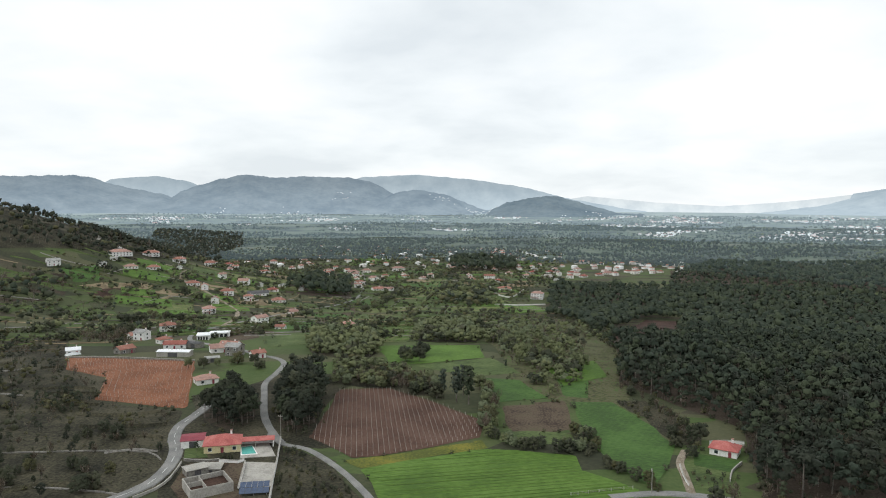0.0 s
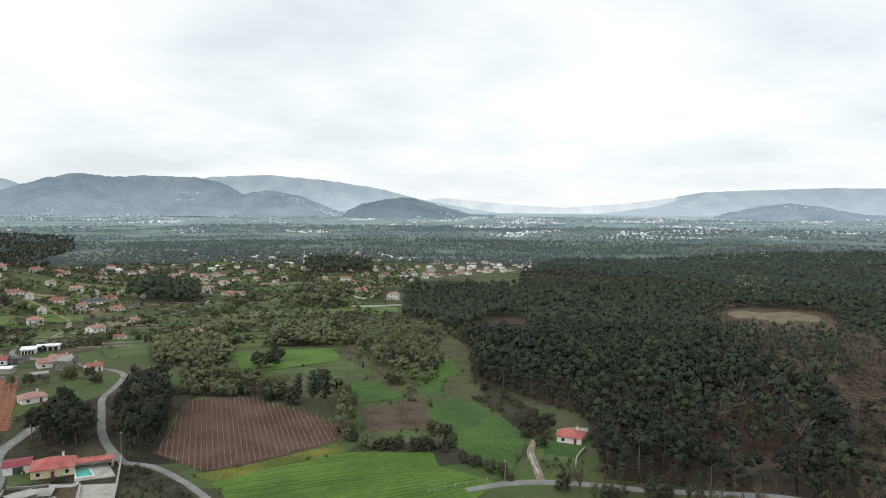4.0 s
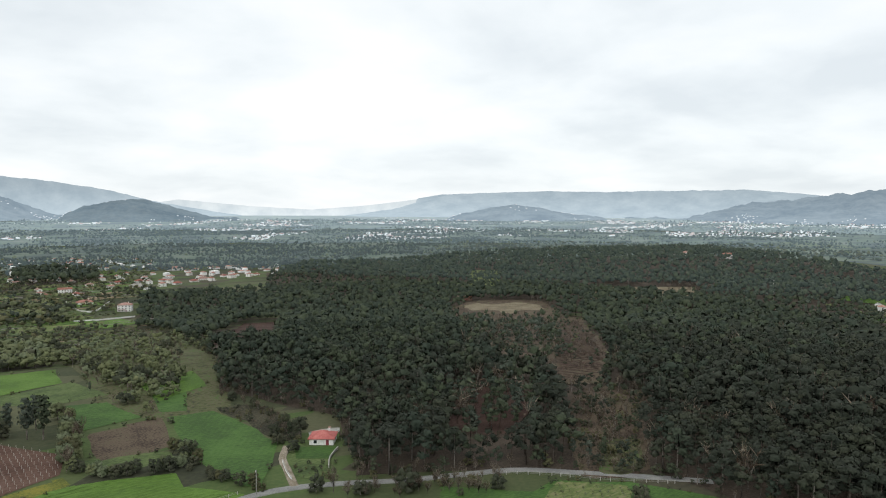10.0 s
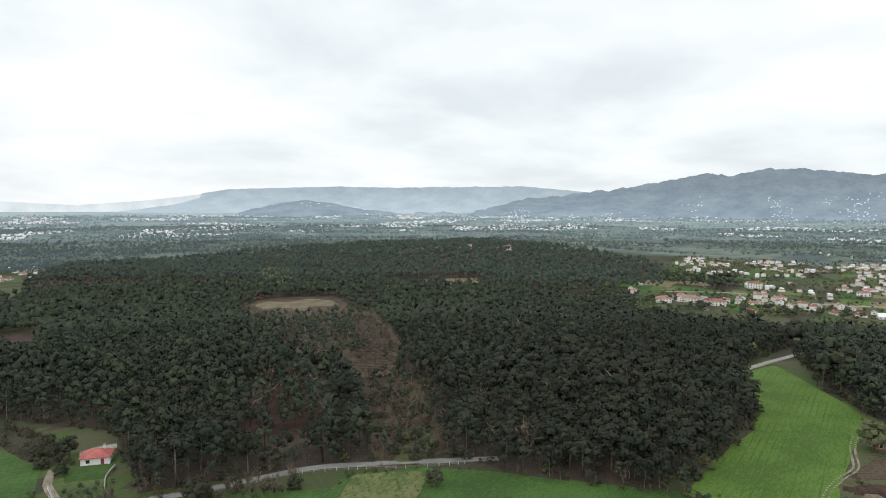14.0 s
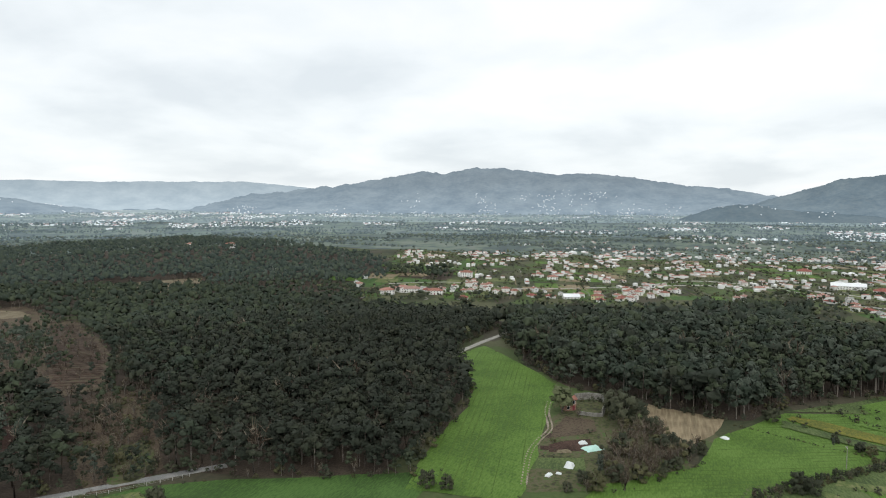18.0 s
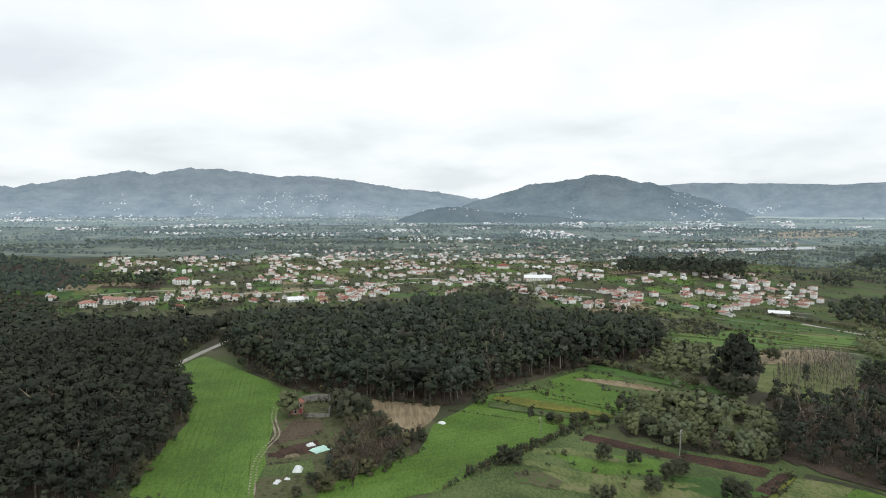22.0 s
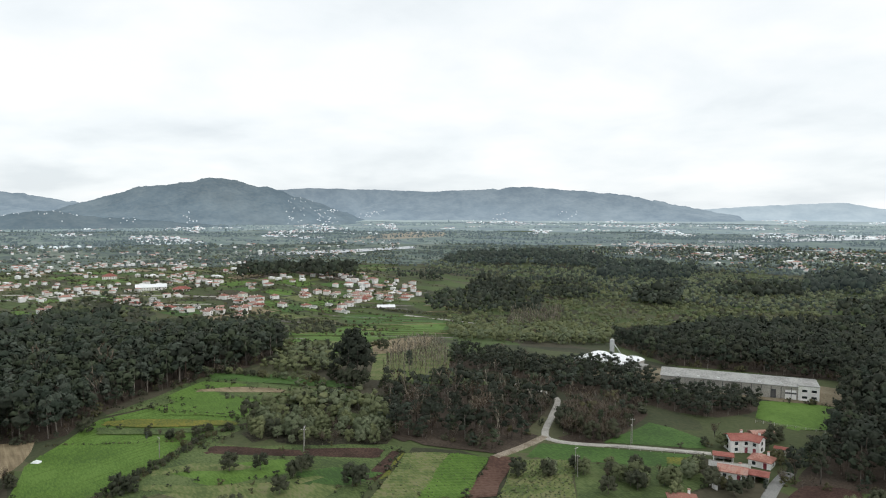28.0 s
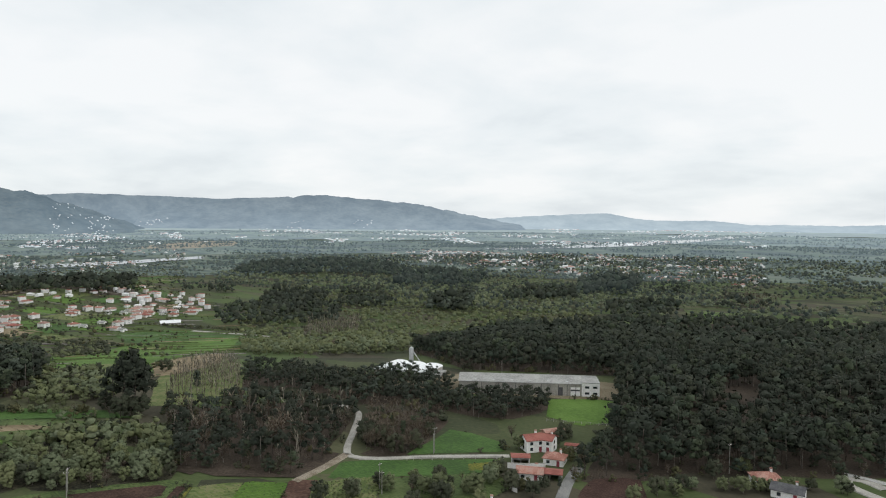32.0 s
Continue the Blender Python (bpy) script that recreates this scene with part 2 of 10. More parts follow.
def ground_mat():
    """Rough pasture with a patchwork of small parcels in greens, olive and fallow brown."""
    m = ramp_mat("valley_ground", [(0.024, 0.026, 0.014), (0.045, 0.046, 0.023), (0.075, 0.068, 0.038)], 0.03, 18, 0.95, 0.4)
    nt = m.node_tree
    b = nt.nodes["Principled BSDF"]
    base = b.inputs["Base Color"].links[0].from_socket
    geo = nt.nodes.new("ShaderNodeNewGeometry")
    wob = nt.nodes.new("ShaderNodeTexNoise")
    wob.inputs["Scale"].default_value = 0.006
    sc = nt.nodes.new("ShaderNodeVectorMath")
    sc.operation = "MULTIPLY_ADD"
    sc.inputs[1].default_value = (60, 60, 0)
    nt.links.new(geo.outputs["Position"], wob.inputs["Vector"])
    nt.links.new(wob.outputs["Color"], sc.inputs[0])
    nt.links.new(geo.outputs["Position"], sc.inputs[2])
    mp = nt.nodes.new("ShaderNodeMapping")
    mp.inputs["Rotation"].default_value = (0, 0, radians(24))
    mp.inputs["Scale"].default_value = (0.014, 0.034, 0)
    nt.links.new(sc.outputs[0], mp.inputs[0])
    v = nt.nodes.new("ShaderNodeTexVoronoi")
    v.distance = "CHEBYCHEV"
    v.inputs["Scale"].default_value = 1.0
    v.inputs["Randomness"].default_value = 0.85
    nt.links.new(mp.outputs[0], v.inputs["Vector"])
    sp = nt.nodes.new("ShaderNodeSeparateColor")
    nt.links.new(v.outputs["Color"], sp.inputs[0])
    r = nt.nodes.new("ShaderNodeValToRGB")
    r.color_ramp.interpolation = "CONSTANT"
    els = r.color_ramp.elements
    cols = [(0.075, 0.10, 0.04), (0.085, 0.125, 0.042), (0.042, 0.048, 0.03), (0.115, 0.122, 0.065), (0.055, 0.07, 0.035), (0.075, 0.066, 0.048), (0.085, 0.14, 0.04)]
    for i, c in enumerate(cols):
        el = els[i] if i < 2 else els.new(i / len(cols))
        el.position = i / len(cols)
        el.color = (*c, 1)
    nt.links.new(sp.outputs[0], r.inputs[0])
    mx = nt.nodes.new("ShaderNodeMix")
    mx.data_type = "RGBA"
    mx.blend_type = "MIX"
    mx.inputs[0].default_value = 0.55
    nt.links.new(base, mx.inputs[6])
    nt.links.new(r.outputs[0], mx.inputs[7])
    nt.links.new(mx.outputs[2], b.inputs["Base Color"])
    return m


M = {
    "ground": ground_mat(),
    "heath": ramp_mat("burnt_heath", [(0.014, 0.014, 0.0095), (0.032, 0.031, 0.019), (0.052, 0.048, 0.03), (0.078, 0.071, 0.046)], 0.05, 20, 0.95, 0.6),
    "litter": ramp_mat("forest_floor", [(0.036, 0.0274, 0.0202), (0.0562, 0.0432, 0.0317), (0.0792, 0.0612, 0.0461)], 0.08, 15, 0.95, 0.5),
    "redlitter": ramp_mat("needle_litter", [(0.0382, 0.0208, 0.016), (0.0595, 0.0336, 0.0264), (0.0808, 0.0496, 0.0376)], 0.1, 15, 0.95, 0.5),
    "clearing": ramp_mat("felled_clearing", [(0.0425, 0.0299, 0.0208), (0.0723, 0.0531, 0.0376), (0.111, 0.083, 0.0576), (0.085, 0.0789, 0.044)], 0.06, 18, 0.95, 0.5),
    "yardmix": ramp_mat("scrubby_yard_grass", [(0.045, 0.042, 0.026), (0.07, 0.085, 0.03), (0.105, 0.09, 0.058), (0.065, 0.11, 0.03)], 0.09, 6, 0.95, 0.5),
    "sand": ramp_mat("bare_sand", [(0.115, 0.0936, 0.0612), (0.173, 0.144, 0.0936), (0.216, 0.187, 0.13)], 0.06, 18, 0.95, 0.3),
    "green": ramp_mat("lush_meadow", [(0.036, 0.0732, 0.0182), (0.052, 0.105, 0.0234), (0.07, 0.136, 0.0325)], 0.05, 34, 0.85, 0.5, aniso=(25, 0.3, 1.0)),
    "green2": ramp_mat("bright_meadow", [(0.0559, 0.106, 0.0183), (0.0793, 0.147, 0.0235), (0.108, 0.186, 0.0366)], 0.04, 44, 0.85, 0.5, aniso=(65, 0.25, 1.0)),
    "olivegreen": ramp_mat("rough_meadow", [(0.0462, 0.0679, 0.0251), (0.073, 0.105, 0.0344), (0.109, 0.14, 0.0529)], 0.06, 24, 0.9, 0.5, aniso=(-30, 0.4, 1.0)),
    "yellow": ramp_mat("yellow_flowering_strip", [(0.075, 0.09, 0.02), (0.12, 0.13, 0.025), (0.19, 0.17, 0.03)], 0.08, 15, 0.9, 0.5),
    "crop": ramp_mat("sparse_crop", [(0.075, 0.105, 0.034), (0.105, 0.135, 0.045), (0.14, 0.16, 0.06), (0.165, 0.165, 0.08)], 0.12, 9, 0.9, 0.5, aniso=(51, 0.35, 1.0)),
    "straw": ramp_mat("straw_stubble", [(0.15, 0.115, 0.07), (0.22, 0.175, 0.11), (0.29, 0.235, 0.15)], 0.08, 12, 0.95, 0.4, aniso=(60, 0.08, 1.0)),
    "tilled": ramp_mat("tilled_red_soil", [(0.03, 0.018, 0.013), (0.052, 0.03, 0.022), (0.08, 0.048, 0.036)], 0.1, 12, 0.95, 0.6),
    "vinesoil": ramp_mat("vineyard_soil", [(0.0648, 0.035, 0.0256), (0.0972, 0.0547, 0.04), (0.122, 0.0745, 0.056)], 0.06, 14, 0.95, 0.6),
    "redsoil": ramp_mat("orange_vineyard_soil", [(0.15, 0.062, 0.034), (0.21, 0.09, 0.05), (0.26, 0.12, 0.07)], 0.06, 14, 0.95, 0.6),
    "asphalt": ramp_mat("worn_asphalt", [(0.16, 0.16, 0.155), (0.21, 0.21, 0.20), (0.26, 0.255, 0.24)], 0.15, 16, 0.85, 0.1),
    "track": ramp_mat("dirt_track", [(0.16, 0.13, 0.09), (0.25, 0.21, 0.16), (0.34, 0.30, 0.24)], 0.2, 12, 0.95, 0.3),
    "concrete": ramp_mat("pale_concrete", [(0.27, 0.26, 0.235), (0.35, 0.335, 0.30), (0.43, 0.41, 0.37)], 0.2, 10, 0.85, 0.1),
    "white": ramp_mat("white_plaster", [(0.7, 0.69, 0.66), (0.8, 0.79, 0.77), (0.86, 0.855, 0.84)], 0.3, 8, 0.8, 0.05),
    "cream": ramp_mat("painted_plaster", [(0.78, 0.775, 0.76), (0.76, 0.73, 0.67), (0.82, 0.815, 0.8), (0.74, 0.69, 0.63), (0.8, 0.795, 0.77)], 0.2, 8, 0.8, 0.05, objrand=0.44),
    "yellowwall": ramp_mat("pale_yellow_plaster", [(0.58, 0.50, 0.28), (0.66, 0.58, 0.34), (0.7, 0.63, 0.4)], 0.3, 8, 0.8, 0.05),
    "tile": ramp_mat("clay_roof_tiles", [(0.27, 0.125, 0.095), (0.36, 0.175, 0.135), (0.44, 0.25, 0.2), (0.4, 0.27, 0.225), (0.3, 0.185, 0.155)], 0.3, 10, 0.85, 0.3, objrand=0.4),
    "redtile": ramp_mat("red_roof_tiles", [(0.21, 0.072, 0.058), (0.27, 0.098, 0.078), (0.33, 0.135, 0.108)], 0.3, 10, 0.8, 0.3),
    "pinktile": ramp_mat("pink_red_roof_tiles", [(0.33, 0.095, 0.085), (0.42, 0.13, 0.115), (0.48, 0.18, 0.155)], 0.3, 10, 0.8, 0.3),
    "haze": ramp_mat("far_parcels", [(0.026, 0.032, 0.028), (0.045, 0.056, 0.040), (0.08, 0.104, 0.058), (0.12, 0.125, 0.092)], 0.006, 6, 1.0, 0.0, aniso=(20, 0.35, 1.0)),
    "paletwig": ramp_mat("pale_poplar_twigs", [(0.12, 0.105, 0.08), (0.2, 0.18, 0.14), (0.28, 0.255, 0.2)], 0.05, 30, 0.95, 0.0, island=0.3),
    "wine": ramp_mat("dark_red_sheet_roof", [(0.19, 0.035, 0.05), (0.24, 0.05, 0.065), (0.28, 0.065, 0.08)], 0.3, 10, 0.6, 0.1),
    "slate": ramp_mat("grey_fibre_cement", [(0.22, 0.22, 0.21), (0.30, 0.30, 0.285), (0.37, 0.37, 0.35)], 0.12, 10, 0.8, 0.1),
    "darkroof": ramp_mat("dark_grey_roof", [(0.06, 0.06, 0.065), (0.09, 0.09, 0.095), (0.12, 0.12, 0.12)], 0.3, 10, 0.7, 0.1),
    "sheetwhite": ramp_mat("white_sheet_roof", [(0.72, 0.74, 0.75), (0.80, 0.81, 0.82), (0.85, 0.86, 0.86)], 0.1, 10, 0.5, 0.03),
    "blueglass": ramp_mat("dark_window_glass", [(0.02, 0.025, 0.03), (0.035, 0.04, 0.045)], 1.0, 4, 0.15, 0.0, spec=0.5),
    "solar": ramp_mat("solar_panel_blue", [(0.04, 0.06, 0.11), (0.06, 0.09, 0.15)], 1.0, 4, 0.2, 0.0, spec=0.5),
    "water": ramp_mat("pool_water", [(0.10, 0.42, 0.36), (0.14, 0.50, 0.44)], 0.5, 4, 0.08, 0.05, spec=0.5),
    "river": ramp_mat("river_water", [(0.279, 0.307, 0.317), (0.341, 0.371, 0.383)], 0.01, 4, 0.1, 0.02, spec=0.5),
    "stone": ramp_mat("granite_wall", [(0.14, 0.13, 0.115), (0.22, 0.21, 0.19), (0.30, 0.285, 0.255)], 0.8, 8, 0.9, 0.4),
    "brick": ramp_mat("brick_infill", [(0.26, 0.13, 0.09), (0.33, 0.19, 0.14), (0.38, 0.26, 0.2)], 0.8, 8, 0.9, 0.3),
    "post": ramp_mat("pale_vine_post", [(0.396, 0.382, 0.346), (0.49, 0.475, 0.432)], 0.5, 6, 0.8, 0.0),
    "pole": ramp_mat("weathered_pole", [(0.20, 0.19, 0.17), (0.30, 0.29, 0.26)], 0.5, 6, 0.85, 0.05),
    "wire": ramp_mat("overhead_wire", [(0.04, 0.04, 0.04), (0.06, 0.06, 0.06)], 0.5, 6, 0.6, 0.0),
    "tarp": ramp_mat("plastic_tarp", [(0.62, 0.66, 0.65), (0.78, 0.80, 0.79)], 0.6, 6, 0.4, 0.2),
    "aquatarp": ramp_mat("pale_turquoise_tarp", [(0.42, 0.66, 0.58), (0.52, 0.76, 0.68)], 0.6, 6, 0.3, 0.1),
    "paint": ramp_mat("white_road_paint", [(0.6, 0.6, 0.58), (0.72, 0.72, 0.7)], 0.6, 6, 0.7, 0.0),
    "steel": ramp_mat("galvanised_steel", [(0.45, 0.46, 0.46), (0.56, 0.57, 0.57)], 0.6, 6, 0.45, 0.0, metal=0.3),
    "pine": ramp_mat("pine_needles", [(0.0337, 0.0452, 0.0298), (0.0392, 0.0514, 0.0335), (0.0448, 0.0579, 0.038), (0.0536, 0.0653, 0.0442)], 0.13, 16, 0.95, 0.35, island=0.12),
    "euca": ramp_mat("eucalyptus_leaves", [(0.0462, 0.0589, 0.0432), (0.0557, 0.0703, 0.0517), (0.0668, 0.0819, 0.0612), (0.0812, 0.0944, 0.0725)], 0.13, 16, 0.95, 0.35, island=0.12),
    "darkpine": ramp_mat("shaded_pine_needles", [(0.0231, 0.0298, 0.0208), (0.0278, 0.0346, 0.0241), (0.0333, 0.0396, 0.0281), (0.0417, 0.0471, 0.0346)], 0.13, 16, 0.95, 0.35, island=0.12),
    "meadowline": ramp_mat("drilled_grass_lines", [(0.0476, 0.0866, 0.014), (0.0685, 0.12, 0.018), (0.0926, 0.152, 0.029)], 0.05, 30, 0.9, 0.3),
    "willow": ramp_mat("willow_leaves", [(0.103, 0.125, 0.0703), (0.122, 0.145, 0.0818), (0.141, 0.165, 0.0949), (0.161, 0.181, 0.111)], 0.13, 16, 0.95, 0.35, island=0.12),
    "bush": ramp_mat("dark_shrub_leaves", [(0.0449, 0.0498, 0.0308), (0.0558, 0.0616, 0.037), (0.0677, 0.0728, 0.0441), (0.0822, 0.0836, 0.0533)], 0.13, 16, 0.95, 0.35, island=0.12),
    "willow2": ramp_mat("grey_willow_leaves", [(0.0929, 0.107, 0.0534), (0.109, 0.126, 0.0622), (0.126, 0.142, 0.0722), (0.144, 0.157, 0.084)], 0.13, 16, 0.95, 0.35, island=0.12),
    "willow3": ramp_mat("yellowish_willow_leaves", [(0.109, 0.125, 0.0586), (0.128, 0.145, 0.0683), (0.149, 0.165, 0.0792), (0.169, 0.181, 0.0924)], 0.13, 16, 0.95, 0.35, island=0.12),
    "bush2": ramp_mat("deep_green_shrub_leaves", [(0.0351, 0.0409, 0.0261), (0.0435, 0.0505, 0.0314), (0.0528, 0.0597, 0.0374), (0.0641, 0.0685, 0.0453)], 0.13, 16, 0.95, 0.35, island=0.12),
    "bush3": ramp_mat("olive_shrub_leaves", [(0.0634, 0.0643, 0.0324), (0.0788, 0.0794, 0.0389), (0.0957, 0.094, 0.0464), (0.116, 0.108, 0.0561)], 0.13, 16, 0.95, 0.35, island=0.12),
    "pine2": ramp_mat("young_pine_needles", [(0.0405, 0.0533, 0.0312), (0.0471, 0.0607, 0.0352), (0.0538, 0.0683, 0.0399), (0.0643, 0.0771, 0.0465)], 0.13, 16, 0.95, 0.35, island=0.12),
    "pine3": ramp_mat("blue_green_pine_needles", [(0.0277, 0.0389, 0.0274), (0.0321, 0.0442, 0.0308), (0.0367, 0.0497, 0.0349), (0.0439, 0.0562, 0.0407)], 0.13, 16, 0.95, 0.35, island=0.12),
    "dark2": ramp_mat("lighter_dark_pine_needles", [(0.0301, 0.0373, 0.024), (0.0361, 0.0432, 0.0277), (0.0433, 0.0495, 0.0324), (0.0543, 0.0589, 0.0398)], 0.13, 16, 0.95, 0.35, island=0.12),
    "twig": ramp_mat("bare_twigs", [(0.065, 0.0461, 0.0325), (0.111, 0.0832, 0.06), (0.156, 0.128, 0.0938), (0.195, 0.166, 0.125)], 0.03, 40, 0.95, 0.0, island=0.4),
    "bark": ramp_mat("bark", [(0.06, 0.045, 0.035), (0.12, 0.10, 0.085), (0.2, 0.18, 0.155)], 0.5, 8, 0.95, 0.0, island=0.3),
}

LEAVES = {"pine": ("pine", "pine2", "pine3"), "euca": ("euca", "pine2", "euca"), "willow": ("willow", "willow2", "willow3"), "bush": ("bush", "bush2", "bush3"),
          "bare": ("twig",), "dark": ("darkpine", "dark2", "darkpine"), "poplar": ("paletwig",), "round": ("bush2", "bush", "willow2")}
LEAF_MATS = ("pine", "pine2", "pine3", "darkpine", "dark2", "euca", "willow", "willow2", "willow3", "bush", "bush2", "bush3", "bark", "twig", "paletwig")


# ---- terrain ----
HILLS = [(-720, 900, 140, 240), (1250, 880, 30, 330), (1222, -1126, 20, 110), (1160, -501, 16, 110)]


def hgt(x, y):
    r = math.hypot(x, y)
    s = min(1.0, max(0.0, (r - 380) / 470))
    far = min(0.9, max(0.0, (r - 1700) / 2800))
    return sum(h * math.exp(-((x - a) ** 2 + (y - b) ** 2) / (2 * q * q)) for a, b, h, q in HILLS) - 40 * s * s * (3 - 2 * s) + 88 * far ** 1.3


def hgt_np(x, y):
    r = np.hypot(x, y)
    s = np.clip((r - 380) / 470, 0, 1)
    z = 88 * np.clip((r - 1700) / 2800, 0.0, 0.9) ** 1.3 - 40 * s * s * (3 - 2 * s)
    for a, b, h, q in HILLS:
        z = z + h * np.exp(-((x - a) ** 2 + (y - b) ** 2) / (2 * q * q))
    return z


def mesh_from(name, verts, faces, mats, smooth=False, mat_ids=None):
    me = bpy.data.meshes.new(name)
    me.from_pydata([tuple(v) for v in verts], [], faces)
    for m in mats:
        me.materials.append(m)
    if mat_ids is not None:
        me.polygons.foreach_set("material_index", np.asarray(mat_ids, dtype=np.int32))
    if smooth:
        me.polygons.foreach_set("use_smooth", np.ones(len(me.polygons), dtype=bool))
    me.update()
    return me


def tri_mesh(name, v, f, mats, ids=None, smooth=True, soft=None):
    """A mesh from numpy arrays of vertices and triangles; soft: a normal for each vertex, for foliage that shades as one mass."""
    me = bpy.data.meshes.new(name)
    nf = len(f)
    me.vertices.add(len(v))
    me.vertices.foreach_set("co", np.ascontiguousarray(v, dtype=np.float32).ravel())
    me.loops.add(nf * 3)
    me.loops.foreach_set("vertex_index", np.ascontiguousarray(f, dtype=np.int32).ravel())
    me.polygons.add(nf)
    me.polygons.foreach_set("loop_start", np.arange(0, nf * 3, 3, dtype=np.int32))
    for m in mats:
        me.materials.append(m)
    if ids is not None:
        me.polygons.foreach_set("material_index", np.ascontiguousarray(ids, dtype=np.int32))
    me.polygons.foreach_set("use_smooth", np.full(nf, smooth, dtype=bool))
    me.update(calc_edges=True)
    if soft is not None:
        me.attributes.new("custom_normal", "FLOAT_VECTOR", "POINT").data.foreach_set("vector", np.ascontiguousarray(soft, dtype=np.float32).ravel())
    return me


def part(name, bm, material, parent, label=""):
    me = bpy.data.meshes.new(name)
    bm.to_mesh(me)
    bm.free()
    me.materials.append(material)
    ob = new(name, me)
    ob.parent = parent
    if label:
        tagged(ob, label)
    return ob


def build_ground():
    nr, na = 120, 240
    rad = [3 + 4985 * (i / nr) ** 2.2 for i in range(nr + 1)]
    verts = [(0, 0, hgt(0, 0))]
    for r in rad:
        for k in range(na):
            a = 2 * math.pi * k / na
            x, y = r * math.sin(a), r * math.cos(a)
            verts.append((x, y, hgt(x, y)))
    faces = [(0, 1 + (k + 1) % na, 1 + k) for k in range(na)]
    for i in range(nr):
        for k in range(na):
            a, b = 1 + i * na + k, 1 + i * na + (k + 1) % na
            faces.append((a, b, b + na, a + na))
    ob = new("ground", mesh_from("ground", verts, faces, [M["ground"]], True))
    tagged(ob, "rough green and olive valley ground with small parcels", "ground", kind="structure")


build_ground()


def crossings(poly, y):
    xs = []
    n = len(poly)
    for i in range(n):
        (x0, y0), (x1, y1) = poly[i], poly[(i + 1) % n]
        if (y0 <= y < y1) or (y1 <= y < y0):
            xs.append(x0 + (y - y0) / (y1 - y0) * (x1 - x0))
    return sorted(xs)


def inside(poly, x, y):
    return sum(1 for c in crossings(poly, y) if c > x) % 2 == 1


def soften(poly, seed, step=9.0, amp=0.9):
    """The outline with wavering edges."""
    rnd = random.Random(seed)
    out = []
    for i in range(len(poly)):
        a, b = Vector(poly[i]), Vector(poly[(i + 1) % len(poly)])
        n = max(1, int((b - a).length / step))
        for k in range(n):
            p = a.lerp(b, k / n)
            out.append((p.x + rnd.uniform(-amp, amp), p.y + rnd.uniform(-amp, amp)))
    return out


MARGIN = []


def sheet(name, poly, mat, label, lift=0.08, spacing=3.0, ang=0.0, ridge=0.0, amp=0.9, category="field", kind="structure"):
    """A piece of land laid on the ground in long strips, with furrows where ridge is given."""
    ca, sa = math.cos(radians(ang)), math.sin(radians(ang))
    poly = soften(poly, len(poly) * 7 + int(abs(poly[0][0])), amp=amp)
    if category == "field":
        MARGIN.extend(soften(poly, 5, 3.0, 1.2))
    rp = [(x * ca + y * sa, -x * sa + y * ca) for x, y in poly]
    lo, hi = min(p[1] for p in rp), max(p[1] for p in rp)
    n = max(1, int(round((hi - lo) / spacing)))
    s = (hi - lo) / n
    verts, faces, known = [], [], {}
    halves = 2 if ridge else 1
    span = max(p[0] for p in rp) - min(p[0] for p in rp)
    m = max(1, int(span / 14))

    def put(u, v, z):
        key = (round(u, 3), round(v, 3))
        if key not in known:
            x, y = u * ca - v * sa, u * sa + v * ca
            known[key] = len(verts)
            verts.append((x, y, hgt(x, y) + lift + z))
        return known[key]
    for k in range(n * halves):
        y0, y1 = lo + k * s / halves, lo + (k + 1) * s / halves
        a, b = crossings(rp, y0 + 1e-4), crossings(rp, y1 + 1e-4)
        if len(a) != len(b) or not a:
            a = b = crossings(rp, (y0 + y1) / 2)
        z0, z1 = (ridge if k % 2 else 0, 0 if k % 2 else ridge) if ridge else (0, 0)
        for j in range(0, len(a) - 1, 2):
            prev = None
            for q in range(m + 1):
                f = q / m
                cur = (put(a[j] + (a[j + 1] - a[j]) * f, y0, z0), put(b[j] + (b[j + 1] - b[j]) * f, y1, z1))
                if prev and len({*prev, *cur}) == 4:
                    faces.append((prev[0], cur[0], cur[1], prev[1]))
                prev = cur
    ob = new(name, mesh_from(name, verts, faces, [mat]))
    return tagged(ob, label, category, kind=kind)


def smooth_line(pts, step=4.0):
    out = []
    n = len(pts)
    for i in range(n - 1):
        p0, p1, p2, p3 = (Vector(pts[max(0, min(n - 1, i + d))]) for d in (-1, 0, 1, 2))
        m = max(2, int((p2 - p1).length / step))
        for k in range(m):
            t = k / m
            out.append(0.5 * ((2 * p1) + (p2 - p0) * t + (2 * p0 - 5 * p1 + 4 * p2 - p3) * t * t + (3 * p1 - p0 - 3 * p2 + p3) * t ** 3))
    out.append(Vector(pts[-1]))
    return out


ROADS = []


